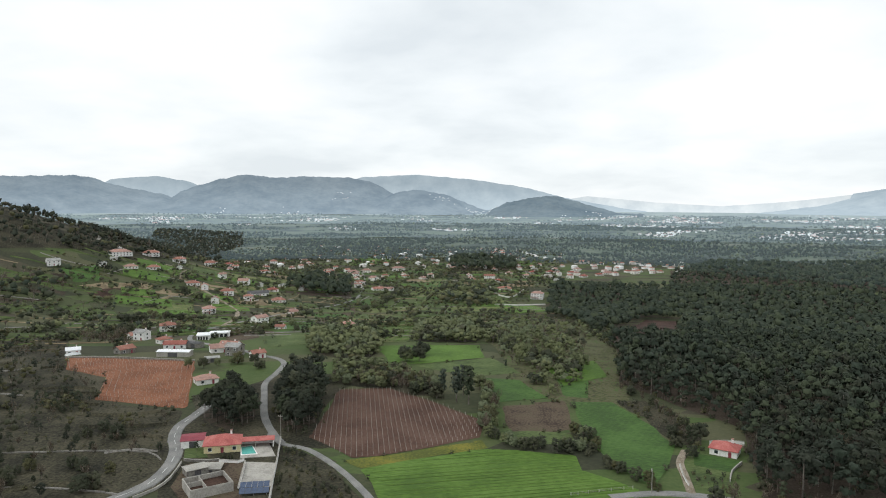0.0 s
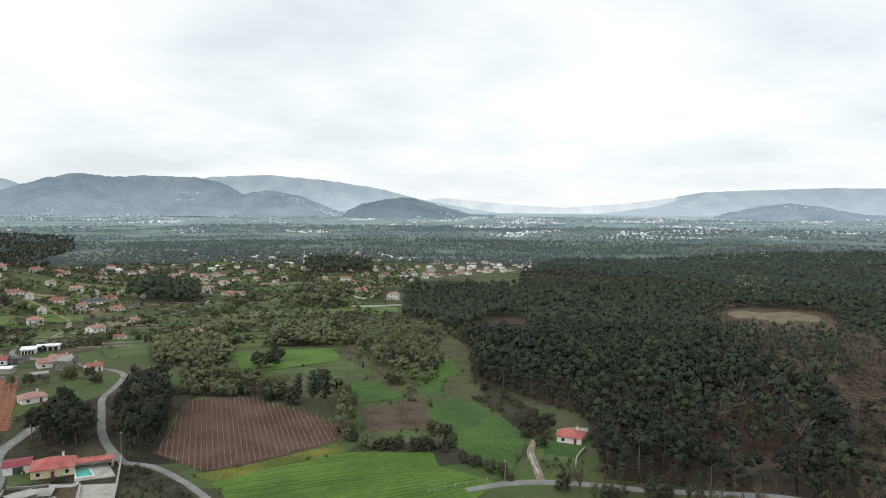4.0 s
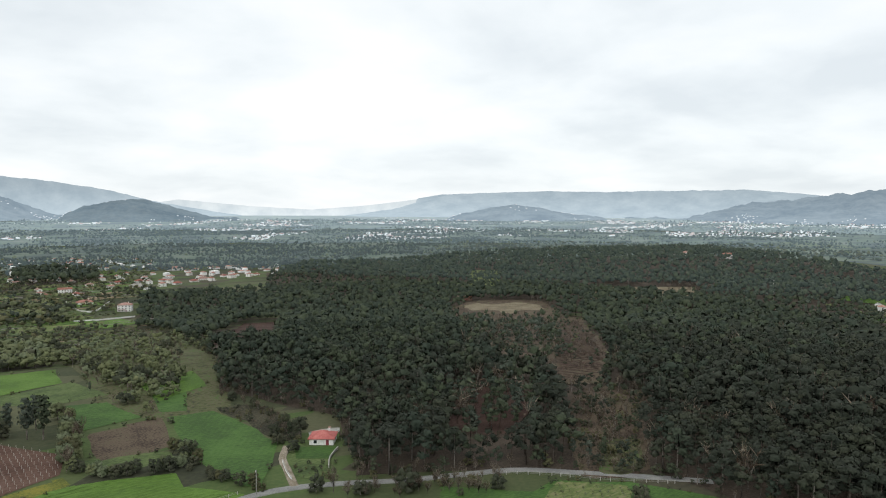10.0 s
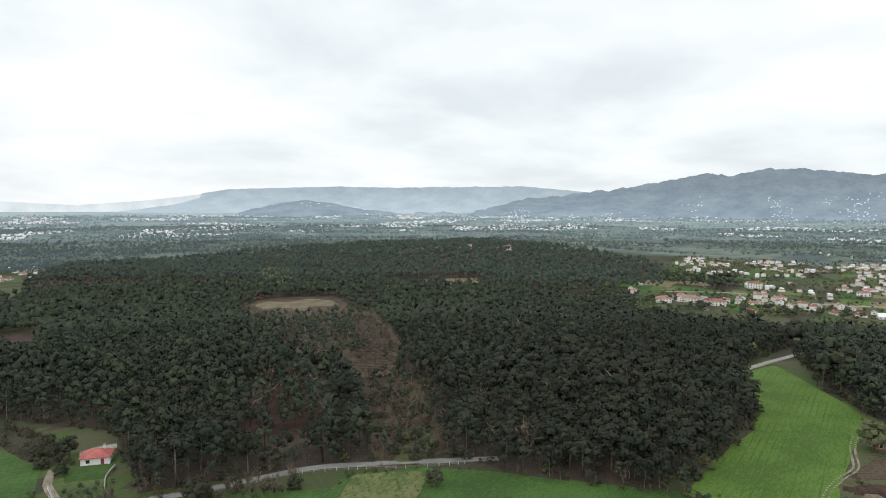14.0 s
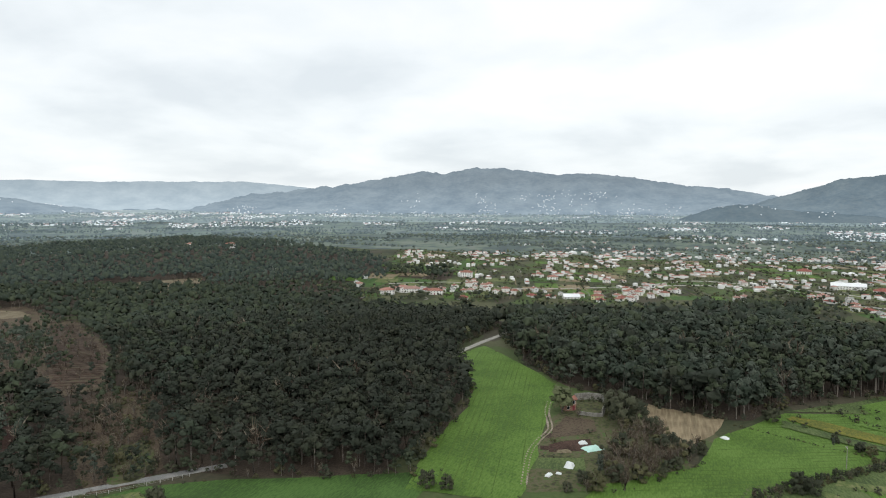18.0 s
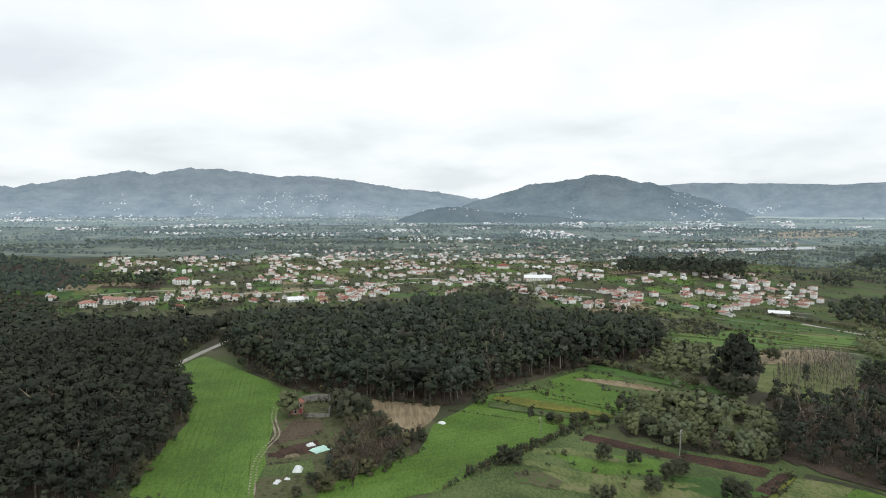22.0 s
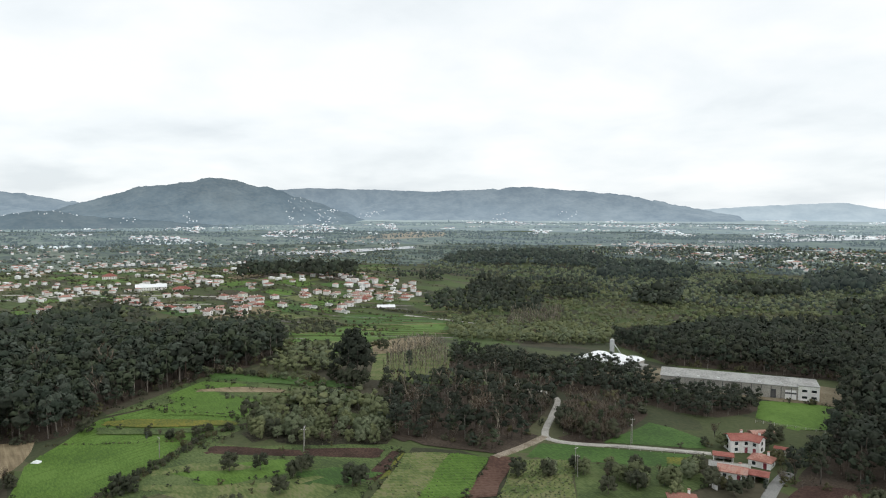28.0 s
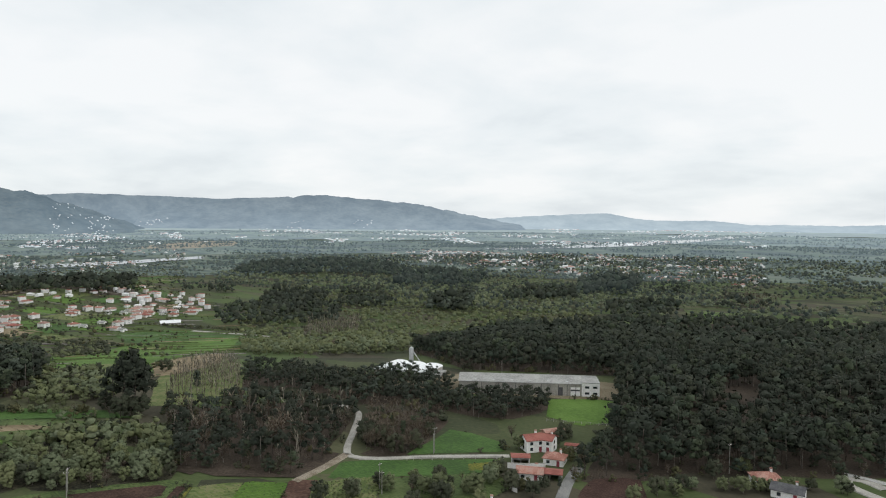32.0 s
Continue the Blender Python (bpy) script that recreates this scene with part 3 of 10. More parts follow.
def road(name, pts, width, mat, label, lift=0.3, dashes=False, category="road"):
    line = smooth_line(pts)
    ROADS.extend((p.x, p.y, width / 2 + 1.4) for p in line)
    verts, faces = [], []
    rnd = random.Random(int(width * 10) + len(pts))
    for i, p in enumerate(line):
        d = (line[min(i + 1, len(line) - 1)] - line[max(0, i - 1)]).normalized()
        nrm = Vector((-d.y, d.x))
        z = hgt(p.x, p.y) + lift
        w = width / 2 * (1 + rnd.uniform(-0.05, 0.05))
        for s, dz in ((-w - 0.3, -lift - 0.05), (-w, 0), (w, 0), (w + 0.3, -lift - 0.05)):
            verts.append((p.x + nrm.x * s, p.y + nrm.y * s, z + dz))
        if i:
            a = (i - 1) * 4
            for k in range(3):
                faces.append((a + k, a + k + 1, a + k + 5, a + k + 4))
    ob = tagged(new(name, mesh_from(name, verts, faces, [mat])), label, category, kind="structure")
    if dashes:
        verts, faces = [], []
        for i in range(len(line) - 1):
            if i % 2 == 0:
                p, q = line[i], line[i + 1]
                d = (q - p).normalized()
                nrm = Vector((-d.y, d.x)) * 0.09
                b = len(verts)
                for c in (p - nrm, q - nrm, q + nrm, p + nrm):
                    verts.append((c.x, c.y, hgt(c.x, c.y) + lift + 0.01))
                faces.append((b, b + 1, b + 2, b + 3))
        me = mesh_from("centre_line", verts, faces, [M["paint"]])
        o = new("centre_line", me)
        o.parent = ob
    return ob


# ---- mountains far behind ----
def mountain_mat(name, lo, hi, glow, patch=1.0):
    """Woods, heath and bare brows of a far backdrop; the haze of kilometres of air is painted as a faint glow."""
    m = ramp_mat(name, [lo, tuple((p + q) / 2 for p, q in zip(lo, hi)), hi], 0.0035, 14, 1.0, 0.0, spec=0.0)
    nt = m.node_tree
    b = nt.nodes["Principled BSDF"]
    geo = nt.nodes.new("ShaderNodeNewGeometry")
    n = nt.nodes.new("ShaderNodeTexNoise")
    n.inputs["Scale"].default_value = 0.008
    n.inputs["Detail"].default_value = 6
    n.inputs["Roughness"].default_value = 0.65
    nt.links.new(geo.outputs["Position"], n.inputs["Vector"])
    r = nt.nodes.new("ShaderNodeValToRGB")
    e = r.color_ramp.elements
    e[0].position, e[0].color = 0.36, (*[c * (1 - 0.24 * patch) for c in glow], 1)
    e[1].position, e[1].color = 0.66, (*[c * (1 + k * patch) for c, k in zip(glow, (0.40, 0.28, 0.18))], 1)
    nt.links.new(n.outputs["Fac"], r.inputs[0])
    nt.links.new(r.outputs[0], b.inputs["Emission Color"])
    # the painted haze is stronger at the foot, where more air lies, than at the crest
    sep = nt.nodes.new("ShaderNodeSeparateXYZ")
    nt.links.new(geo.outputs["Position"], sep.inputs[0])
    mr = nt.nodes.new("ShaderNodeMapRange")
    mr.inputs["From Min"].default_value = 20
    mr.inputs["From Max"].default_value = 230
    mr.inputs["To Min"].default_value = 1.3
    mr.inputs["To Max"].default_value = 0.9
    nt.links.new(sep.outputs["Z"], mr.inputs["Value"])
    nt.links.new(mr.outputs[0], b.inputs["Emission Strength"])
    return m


def mountain(name, profile, base, crest, back, mat, label, seed=0, rough=1.0):
    """A ridge seen across the valley: profile holds bearing and elevation in degrees; base, crest and back are distances."""
    az = [p[0] for p in profile]
    el = [p[1] for p in profile]
    n = max(60, int((az[-1] - az[0]) * 12))
    rows = 18
    verts, faces = [], []
    for i in range(n + 1):
        a = az[0] + (az[-1] - az[0]) * i / n
        # rounded between the given bearings
        e = sum(float(np.interp(a + o, az, el)) for o in (-0.35, -0.15, 0, 0.15, 0.35)) / 5
        fade = min(1.0, (a - az[0]) / 0.7, (az[-1] - a) / 0.7)
        jag = noise.fractal(Vector((a * 1.1, seed * 3.1, 0)), 0.7, 2.0, 6)
        top = 90 + crest * math.tan(radians(e)) + jag * 7 * rough
        for j in range(rows + 1):
            f = j / rows
            d = base + (crest - base) * min(1, f / 0.8) if f <= 0.8 else crest + (back - crest) * (f - 0.8) / 0.2
            s = min(1, f / 0.8)
            prof = s ** 1.15 if f <= 0.8 else 1 - (f - 0.8) * 2.2
            x, y = d * math.sin(radians(a)), d * math.cos(radians(a))
            foot = hgt(x, y) - 6
            nz = noise.fractal(Vector((x * 0.003, y * 0.003, seed)), 0.8, 2.1, 6)
            z = foot + max(0, top - foot) * prof + nz * 40 * rough * prof * (1 - s ** 3 * 0.95)
            verts.append((x, y, foot + (z - foot) * max(0, fade) - 2 * (1 - fade)))
    for i in range(n):
        for j in range(rows):
            a = i * (rows + 1) + j
            faces.append((a, a + rows + 1, a + rows + 2, a + 1))
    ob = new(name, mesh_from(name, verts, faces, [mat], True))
    SLOPES.append((verts, faces))
    return tagged(ob, label, "mountain", kind="structure")


SLOPES = []
# the last colour of each is its haze, put in as emission
MT1 = mountain_mat("near_mountain_hazy_woods", (0.02, 0.024, 0.024), (0.06, 0.06, 0.05), (0.120, 0.172, 0.216), 0.6)
MT0 = mountain_mat("foothill_hazy_woods", (0.018, 0.024, 0.024), (0.05, 0.052, 0.045), (0.092, 0.132, 0.164), 0.5)
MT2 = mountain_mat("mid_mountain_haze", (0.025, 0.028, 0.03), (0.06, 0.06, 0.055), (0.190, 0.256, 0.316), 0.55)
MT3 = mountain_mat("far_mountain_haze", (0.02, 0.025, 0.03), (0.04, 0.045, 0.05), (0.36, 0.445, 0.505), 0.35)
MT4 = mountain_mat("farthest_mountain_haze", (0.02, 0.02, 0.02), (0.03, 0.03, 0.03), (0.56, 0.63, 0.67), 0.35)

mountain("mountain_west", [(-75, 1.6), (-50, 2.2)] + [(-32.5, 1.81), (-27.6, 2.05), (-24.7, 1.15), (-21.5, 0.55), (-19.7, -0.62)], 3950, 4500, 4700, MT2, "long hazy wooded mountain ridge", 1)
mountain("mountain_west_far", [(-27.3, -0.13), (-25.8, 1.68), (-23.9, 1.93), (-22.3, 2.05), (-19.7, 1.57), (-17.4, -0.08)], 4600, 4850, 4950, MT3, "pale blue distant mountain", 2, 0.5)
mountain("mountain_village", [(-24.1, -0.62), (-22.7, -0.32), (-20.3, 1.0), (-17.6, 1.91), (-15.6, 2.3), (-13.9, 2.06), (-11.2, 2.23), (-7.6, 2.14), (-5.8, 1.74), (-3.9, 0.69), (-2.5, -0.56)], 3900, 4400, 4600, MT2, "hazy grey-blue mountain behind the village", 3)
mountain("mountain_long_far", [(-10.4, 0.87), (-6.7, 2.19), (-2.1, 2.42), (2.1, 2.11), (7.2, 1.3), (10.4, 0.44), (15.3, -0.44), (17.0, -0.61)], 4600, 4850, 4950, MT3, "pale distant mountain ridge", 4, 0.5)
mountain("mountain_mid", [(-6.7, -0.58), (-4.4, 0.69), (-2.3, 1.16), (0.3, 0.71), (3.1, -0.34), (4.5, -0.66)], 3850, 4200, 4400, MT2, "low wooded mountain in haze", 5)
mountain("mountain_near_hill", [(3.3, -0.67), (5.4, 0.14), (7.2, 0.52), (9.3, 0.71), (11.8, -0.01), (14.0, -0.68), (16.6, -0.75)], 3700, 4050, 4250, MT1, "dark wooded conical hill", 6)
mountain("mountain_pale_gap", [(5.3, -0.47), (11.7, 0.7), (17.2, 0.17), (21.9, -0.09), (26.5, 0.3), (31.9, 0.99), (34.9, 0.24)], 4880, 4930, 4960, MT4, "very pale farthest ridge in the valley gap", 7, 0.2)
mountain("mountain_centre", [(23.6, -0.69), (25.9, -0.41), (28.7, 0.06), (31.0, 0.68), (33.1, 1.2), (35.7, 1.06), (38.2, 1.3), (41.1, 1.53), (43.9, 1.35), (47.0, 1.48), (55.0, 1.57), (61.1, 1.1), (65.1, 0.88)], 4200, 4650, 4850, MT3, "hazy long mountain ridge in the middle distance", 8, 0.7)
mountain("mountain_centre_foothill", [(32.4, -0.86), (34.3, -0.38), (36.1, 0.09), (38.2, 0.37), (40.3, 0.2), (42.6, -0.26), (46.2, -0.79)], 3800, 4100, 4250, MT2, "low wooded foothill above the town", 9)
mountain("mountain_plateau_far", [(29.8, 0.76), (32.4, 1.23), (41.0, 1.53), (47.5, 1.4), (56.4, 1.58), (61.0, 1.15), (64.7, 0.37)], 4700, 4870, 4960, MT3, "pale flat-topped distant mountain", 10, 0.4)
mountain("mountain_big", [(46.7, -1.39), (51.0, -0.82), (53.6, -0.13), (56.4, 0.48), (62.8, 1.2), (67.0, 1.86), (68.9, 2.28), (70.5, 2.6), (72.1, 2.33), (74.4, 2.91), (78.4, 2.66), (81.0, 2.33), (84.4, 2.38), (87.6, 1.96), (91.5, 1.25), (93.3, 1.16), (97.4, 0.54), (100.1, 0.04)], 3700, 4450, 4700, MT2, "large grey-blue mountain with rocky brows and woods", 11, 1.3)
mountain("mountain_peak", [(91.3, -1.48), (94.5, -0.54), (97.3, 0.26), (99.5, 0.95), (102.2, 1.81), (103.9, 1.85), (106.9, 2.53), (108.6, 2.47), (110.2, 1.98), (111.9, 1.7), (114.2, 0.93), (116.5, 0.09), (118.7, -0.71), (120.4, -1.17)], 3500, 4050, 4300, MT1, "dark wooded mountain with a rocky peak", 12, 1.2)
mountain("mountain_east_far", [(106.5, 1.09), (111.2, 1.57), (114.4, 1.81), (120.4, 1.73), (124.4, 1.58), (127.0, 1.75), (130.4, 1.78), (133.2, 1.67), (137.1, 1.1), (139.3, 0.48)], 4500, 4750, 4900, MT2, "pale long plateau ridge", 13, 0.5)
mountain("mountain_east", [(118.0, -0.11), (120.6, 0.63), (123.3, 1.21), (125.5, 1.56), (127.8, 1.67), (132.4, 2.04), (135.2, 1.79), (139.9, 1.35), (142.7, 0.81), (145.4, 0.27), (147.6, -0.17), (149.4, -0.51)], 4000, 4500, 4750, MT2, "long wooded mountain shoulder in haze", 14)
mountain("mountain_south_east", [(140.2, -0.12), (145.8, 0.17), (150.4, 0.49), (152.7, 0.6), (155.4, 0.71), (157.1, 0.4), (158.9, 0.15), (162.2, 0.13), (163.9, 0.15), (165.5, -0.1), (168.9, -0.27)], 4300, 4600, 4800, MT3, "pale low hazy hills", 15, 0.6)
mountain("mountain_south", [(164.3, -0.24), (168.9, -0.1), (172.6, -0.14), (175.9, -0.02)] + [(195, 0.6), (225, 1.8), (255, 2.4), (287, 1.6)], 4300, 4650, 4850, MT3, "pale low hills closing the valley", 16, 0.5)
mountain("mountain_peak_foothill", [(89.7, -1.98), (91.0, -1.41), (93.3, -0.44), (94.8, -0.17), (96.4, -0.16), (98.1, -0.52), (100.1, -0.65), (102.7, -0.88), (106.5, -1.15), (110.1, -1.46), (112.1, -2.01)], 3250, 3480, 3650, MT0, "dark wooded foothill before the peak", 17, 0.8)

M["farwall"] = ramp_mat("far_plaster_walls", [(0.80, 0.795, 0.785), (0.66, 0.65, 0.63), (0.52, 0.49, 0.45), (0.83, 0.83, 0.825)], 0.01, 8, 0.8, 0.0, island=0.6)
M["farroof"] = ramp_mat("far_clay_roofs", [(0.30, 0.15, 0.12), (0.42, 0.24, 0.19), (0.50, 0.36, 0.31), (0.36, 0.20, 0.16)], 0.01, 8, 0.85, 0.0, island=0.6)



def haze_glow(name, src, glow):
    """A copy for the far plain and woods from a kilometre off; its faint glow stands in for haze, like the mountains
    behind it.
    """
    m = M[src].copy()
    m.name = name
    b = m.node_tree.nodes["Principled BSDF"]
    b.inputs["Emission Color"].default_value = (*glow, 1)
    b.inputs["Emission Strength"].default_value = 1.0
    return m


# haze as bluish emission, fainter for nearer bands
AIR = {k: haze_glow("distant_" + k, k, (0.150, 0.202, 0.238)) for k in (*LEAF_MATS, "farwall", "farroof")}
AIRM = {k: haze_glow("middling_" + k, k, (0.078, 0.108, 0.128)) for k in LEAF_MATS}
AIRN = {k: haze_glow("nearer_" + k, k, (0.040, 0.056, 0.066)) for k in LEAF_MATS}
# woods about a kilometre off get a trace of the haze glow too
AIR2 = {k: haze_glow("remote_" + k, k, (0.009, 0.013, 0.015)) for k in LEAF_MATS}
FAR_TAN = haze_glow("hazy_tan_field", "straw", (0.10, 0.115, 0.12))
FAR_GREEN = haze_glow("hazy_green_field", "haze", (0.085, 0.115, 0.115))
# inner radius, outer radius and the haze colour added as emission
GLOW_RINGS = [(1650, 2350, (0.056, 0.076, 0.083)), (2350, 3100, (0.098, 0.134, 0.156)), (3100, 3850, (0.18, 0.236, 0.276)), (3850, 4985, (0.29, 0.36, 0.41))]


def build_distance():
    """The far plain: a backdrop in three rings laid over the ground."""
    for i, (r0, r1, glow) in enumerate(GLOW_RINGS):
        # emission paints haze over the plain, stronger ring by ring
        mat = haze_glow("distant_plain", "haze", glow)
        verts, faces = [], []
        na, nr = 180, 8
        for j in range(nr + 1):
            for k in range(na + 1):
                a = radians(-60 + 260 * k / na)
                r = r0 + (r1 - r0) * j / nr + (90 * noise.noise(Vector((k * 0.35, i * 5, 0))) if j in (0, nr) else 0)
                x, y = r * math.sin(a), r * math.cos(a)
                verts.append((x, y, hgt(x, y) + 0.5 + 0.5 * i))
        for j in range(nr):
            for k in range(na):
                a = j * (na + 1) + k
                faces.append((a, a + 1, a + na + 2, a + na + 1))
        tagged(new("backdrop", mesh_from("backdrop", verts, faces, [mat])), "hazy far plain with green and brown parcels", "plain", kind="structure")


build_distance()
# ---- trees ----
RS = np.random.RandomState(7)
OCT_V = np.array([(1, 0, 0), (-1, 0, 0), (0, 1, 0), (0, -1, 0), (0, 0, 1), (0, 0, -1)], float)
OCT_F = np.array([(0, 2, 4), (2, 1, 4), (1, 3, 4), (3, 0, 4), (2, 0, 5), (1, 2, 5), (3, 1, 5), (0, 3, 5)])


class Heap:
    """Collects triangles of crown (0) and wood (1)."""

    def __init__(self):
        self.v, self.f, self.m, self.s, self.n = [], [], [], [], 0

    def add(self, v, f, m, soft=None):
        v = np.asarray(v, float)
        self.v.append(v)
        self.f.append(np.asarray(f, int) + self.n)
        self.m.append(np.full(len(f), m))
        if soft is None and len(v) == 3:
            g = np.cross(v[1] - v[0], v[2] - v[0])
            soft = np.tile(g / (np.linalg.norm(g) + 1e-9), (3, 1))
        elif soft is None:
            soft = (v - v.mean(0)) * np.array((1, 1, 0)) + np.array((0, 0, 0.02))
        self.s.append(soft)
        self.n += len(v)

    def done(self):
        return np.concatenate(self.v), np.concatenate(self.f), np.concatenate(self.m)

    def softness(self):
        s = np.concatenate(self.s)
        return s / (np.linalg.norm(s, axis=1)[:, None] + 1e-6)


def crown_out(v):
    """The way out of a whole crown, which rounds its shading."""
    o = (v - np.array((0, 0, 5.2))) * np.array((1, 1, 0.8))
    return o / (np.linalg.norm(o, axis=1)[:, None] + 0.5)


def clump(hp, c, r, flat=0.7):
    q = RS.rand(3, 3) - 0.5
    u, _ = np.linalg.qr(q)
    v = OCT_V * (0.8 + 0.4 * RS.rand(6, 1))
    v = v @ u * r
    v[:, 2] *= flat
    f = OCT_F if np.linalg.det(u) > 0 else OCT_F[:, ::-1]
    hp.add(v + c, f, 0, v / r * 0.7 + crown_out(v + c) * 0.6 + np.array((0, 0, 0.35)))


def stick(hp, a, b, r0, r1, k=4, m=1):
    a, b = np.asarray(a, float), np.asarray(b, float)
    d = b - a
    d = d / (np.linalg.norm(d) + 1e-9)
    s = np.cross(d, (0.3, 0.9, 0.1))
    s /= np.linalg.norm(s) + 1e-9
    t = np.cross(d, s)
    v, f = [], []
    for i in range(k):
        w = 2 * math.pi * i / k
        o = s * math.cos(w) + t * math.sin(w)
        v += [a + o * r0, b + o * r1]
    for i in range(k):
        j = (i + 1) % k
        f += [(2 * i, 2 * j, 2 * j + 1), (2 * i, 2 * j + 1, 2 * i + 1)]
    hp.add(v, f, m)


def tufts(hp, c, r, n, size, flat=0.8, spread=(0.62, 0.46), wild=0.26):
    """Loose leafy sprays over a rounded mass of foliage."""
    d = RS.normal(size=(n, 3))
    d[:, 2] = np.abs(d[:, 2]) * 1.1 - 0.35
    d /= np.linalg.norm(d, axis=1)[:, None]
    p = c + d * r * (spread[0] + spread[1] * RS.rand(n, 1)) * np.array((1, 1, flat))
    nr = d * 0.9 + RS.normal(size=(n, 3)) * 0.3 + np.array((0, 0, 0.2))
    u = np.cross(nr, RS.normal(size=(n, 3)))
    u /= np.linalg.norm(u, axis=1)[:, None] + 1e-6
    w = np.cross(nr, u)
    w /= np.linalg.norm(w, axis=1)[:, None] + 1e-6
    s = size * (0.7 + 0.7 * RS.rand(n, 1))
    v = np.stack([p - u * s * 0.55 - w * s * 0.4, p + u * s * 0.55 - w * s * 0.4 * RS.rand(n, 1), p + w * s * 0.9], 1).reshape(-1, 3)
    f = np.arange(3 * n).reshape(-1, 3)
    up = np.cross(v[1::3] - v[0::3], v[2::3] - v[0::3])
    back = (up * d).sum(1) < 0
    f[back] = f[back][:, ::-1]
    soft = np.repeat(d * 0.6 + RS.normal(size=(n, 3)) * wild + np.array((0, 0, 0.35)), 3, axis=0) + crown_out(v) * 0.6
    hp.add(v, f, 0, soft)


def make_tree(kind, lod):
    """One tree, 1 m per metre of a 10 m tall specimen; lod 0 fine to 3 coarse."""
    hp = Heap()
    H = 10.0
    k = 4 if lod == 0 else 3
    lean = RS.normal(size=2) * 0.25
    if kind in ("pine", "dark", "euca"):
        if lod < 3:
            stick(hp, (0, 0, -0.3), (lean[0], lean[1], H * 0.85), 0.17, 0.06, k)
        cnt = (14, 7, 4, 1)[lod]
        fan, size = ((36, 0.4), (27, 0.46), (17, 0.68), (5, 1.6))[lod]
        a0 = RS.rand() * 6.28
        for i in range(cnt):
            f = (i + 0.6 * RS.rand()) / cnt if cnt > 1 else 0.45
            if kind != "euca":
                z = H * ((0.40, 0.40, 0.36, 0.45)[lod] + (0.54, 0.52, 0.52, 0.5)[lod] * f)
                w = 2.45 * math.sin(math.pi * min(1, 0.34 + 0.60 * f)) ** 0.8
                rr = (1.1, 1.3, 1.7, 2.8)[lod]
            else:
                z = H * (0.30 + 0.64 * f)
                w = 1.15 * math.sin(math.pi * min(1, 0.2 + 0.72 * f)) ** 0.7
                rr = (0.88, 1.1, 1.4, 2.1)[lod]
            if cnt == 1:
                w = 0
            a = a0 + i * 2.4 + RS.rand()
            q = w * (0.45 + 0.55 * RS.rand())
            c = np.array([lean[0] * z / H + q * math.cos(a), lean[1] * z / H + q * math.sin(a), z])
            r = rr * (0.8 + 0.4 * RS.rand())
            clump(hp, c, r * (0.74 if lod < 3 else 0.95), 0.85 if lod < 3 else 1.1)
            tufts(hp, c, r, fan, size, 0.85 if lod < 3 else 1.2)
            if lod == 0 and i % 3 == 0:
                stick(hp, (lean[0] * z / H, lean[1] * z / H, z - 0.9), c, 0.05, 0.02, 3)
    elif kind in ("willow", "bush", "round"):
        R = {"willow": 4.4, "bush": 5.2, "round": 4.6}[kind]
        z0 = {"willow": 0.10, "bush": 0.0, "round": 0.16}[kind]
        if lod < 3:
            stick(hp, (0, 0, -0.3), (lean[0], lean[1], H * 0.6), 0.28, 0.1, k)
        for q in range(0 if lod else 4):
            a = RS.rand() * 6.28
            stick(hp, (0, 0, H * 0.3), (2.2 * math.cos(a), 2.2 * math.sin(a), H * (0.6 + 0.2 * RS.rand())), 0.12, 0.04, 3)
        cnt = (16, 8, 4, 1)[lod]
        fan, size = ((32, 0.55), (17, 0.8), (10, 1.3), (6, 1.9))[lod]
        for i in range(cnt):
            f = (i + 0.6 * RS.rand()) / cnt if cnt > 1 else 0.4
            z = H * (z0 + 0.12 + (0.78 - z0) * f)
            g = (z / H - z0) / (1 - z0)
            w = R * math.sqrt(max(0.04, 1 - (2 * g - 0.85) ** 2 / 1.5))
            a = i * 2.4 + RS.rand() * 0.8
            q = w * (0.5 + 0.25 * RS.rand()) if cnt > 1 else 0
            r = (1.85, 2.2, 2.7, 4.0)[lod] * (0.75 + 0.45 * RS.rand())
            c = np.array([q * math.cos(a), q * math.sin(a), z * 0.95])
            clump(hp, c, r * (0.86 if lod < 3 else 0.95), 0.82)
            tufts(hp, c, r, fan, size, 0.85, (0.78, 0.26), 0.16)
    elif kind == "bare":
        stick(hp, (0, 0, -0.3), (lean[0], lean[1], H * 0.5), 0.18, 0.09, k)
        fat = (1.0, 1.5, 2.2, 3.0)[lod]
        for i in range((34, 18, 9, 5)[lod]):
            a = RS.rand() * 6.28
            z = H * (0.15 + 0.35 * RS.rand())
            q = 3.0 * RS.rand() ** 0.5
            e = np.array([q * math.cos(a), q * math.sin(a), H * (0.55 + 0.42 * RS.rand())])
            b = np.array([lean[0] * z / H, lean[1] * z / H, z])
            if lod == 0:
                stick(hp, b, e, 0.06, 0.015, 3)
            else:
                s = RS.normal(size=3) * 0.05 * fat
                hp.add([b - s, b + s, e], [(0, 1, 2)], 1)
            for j in range((9, 7, 6, 4)[lod]):
                o = b + (e - b) * (0.4 + 0.6 * RS.rand())
                s = RS.normal(size=3) * 0.055 * fat
                u = (e - b) * 0.14 + RS.normal(size=3) * 0.75 + np.array((0, 0, 0.35))
                hp.add([o - s, o + s, o + u], [(0, 1, 2)], 0)
    elif kind == "poplar":
        stick(hp, (0, 0, -0.3), (lean[0] * 0.3, lean[1] * 0.3, H), 0.1, 0.03, 3)
        for i in range((30, 16, 9, 5)[lod]):
            z = H * (0.15 + 0.75 * RS.rand())
            a = RS.rand() * 6.28
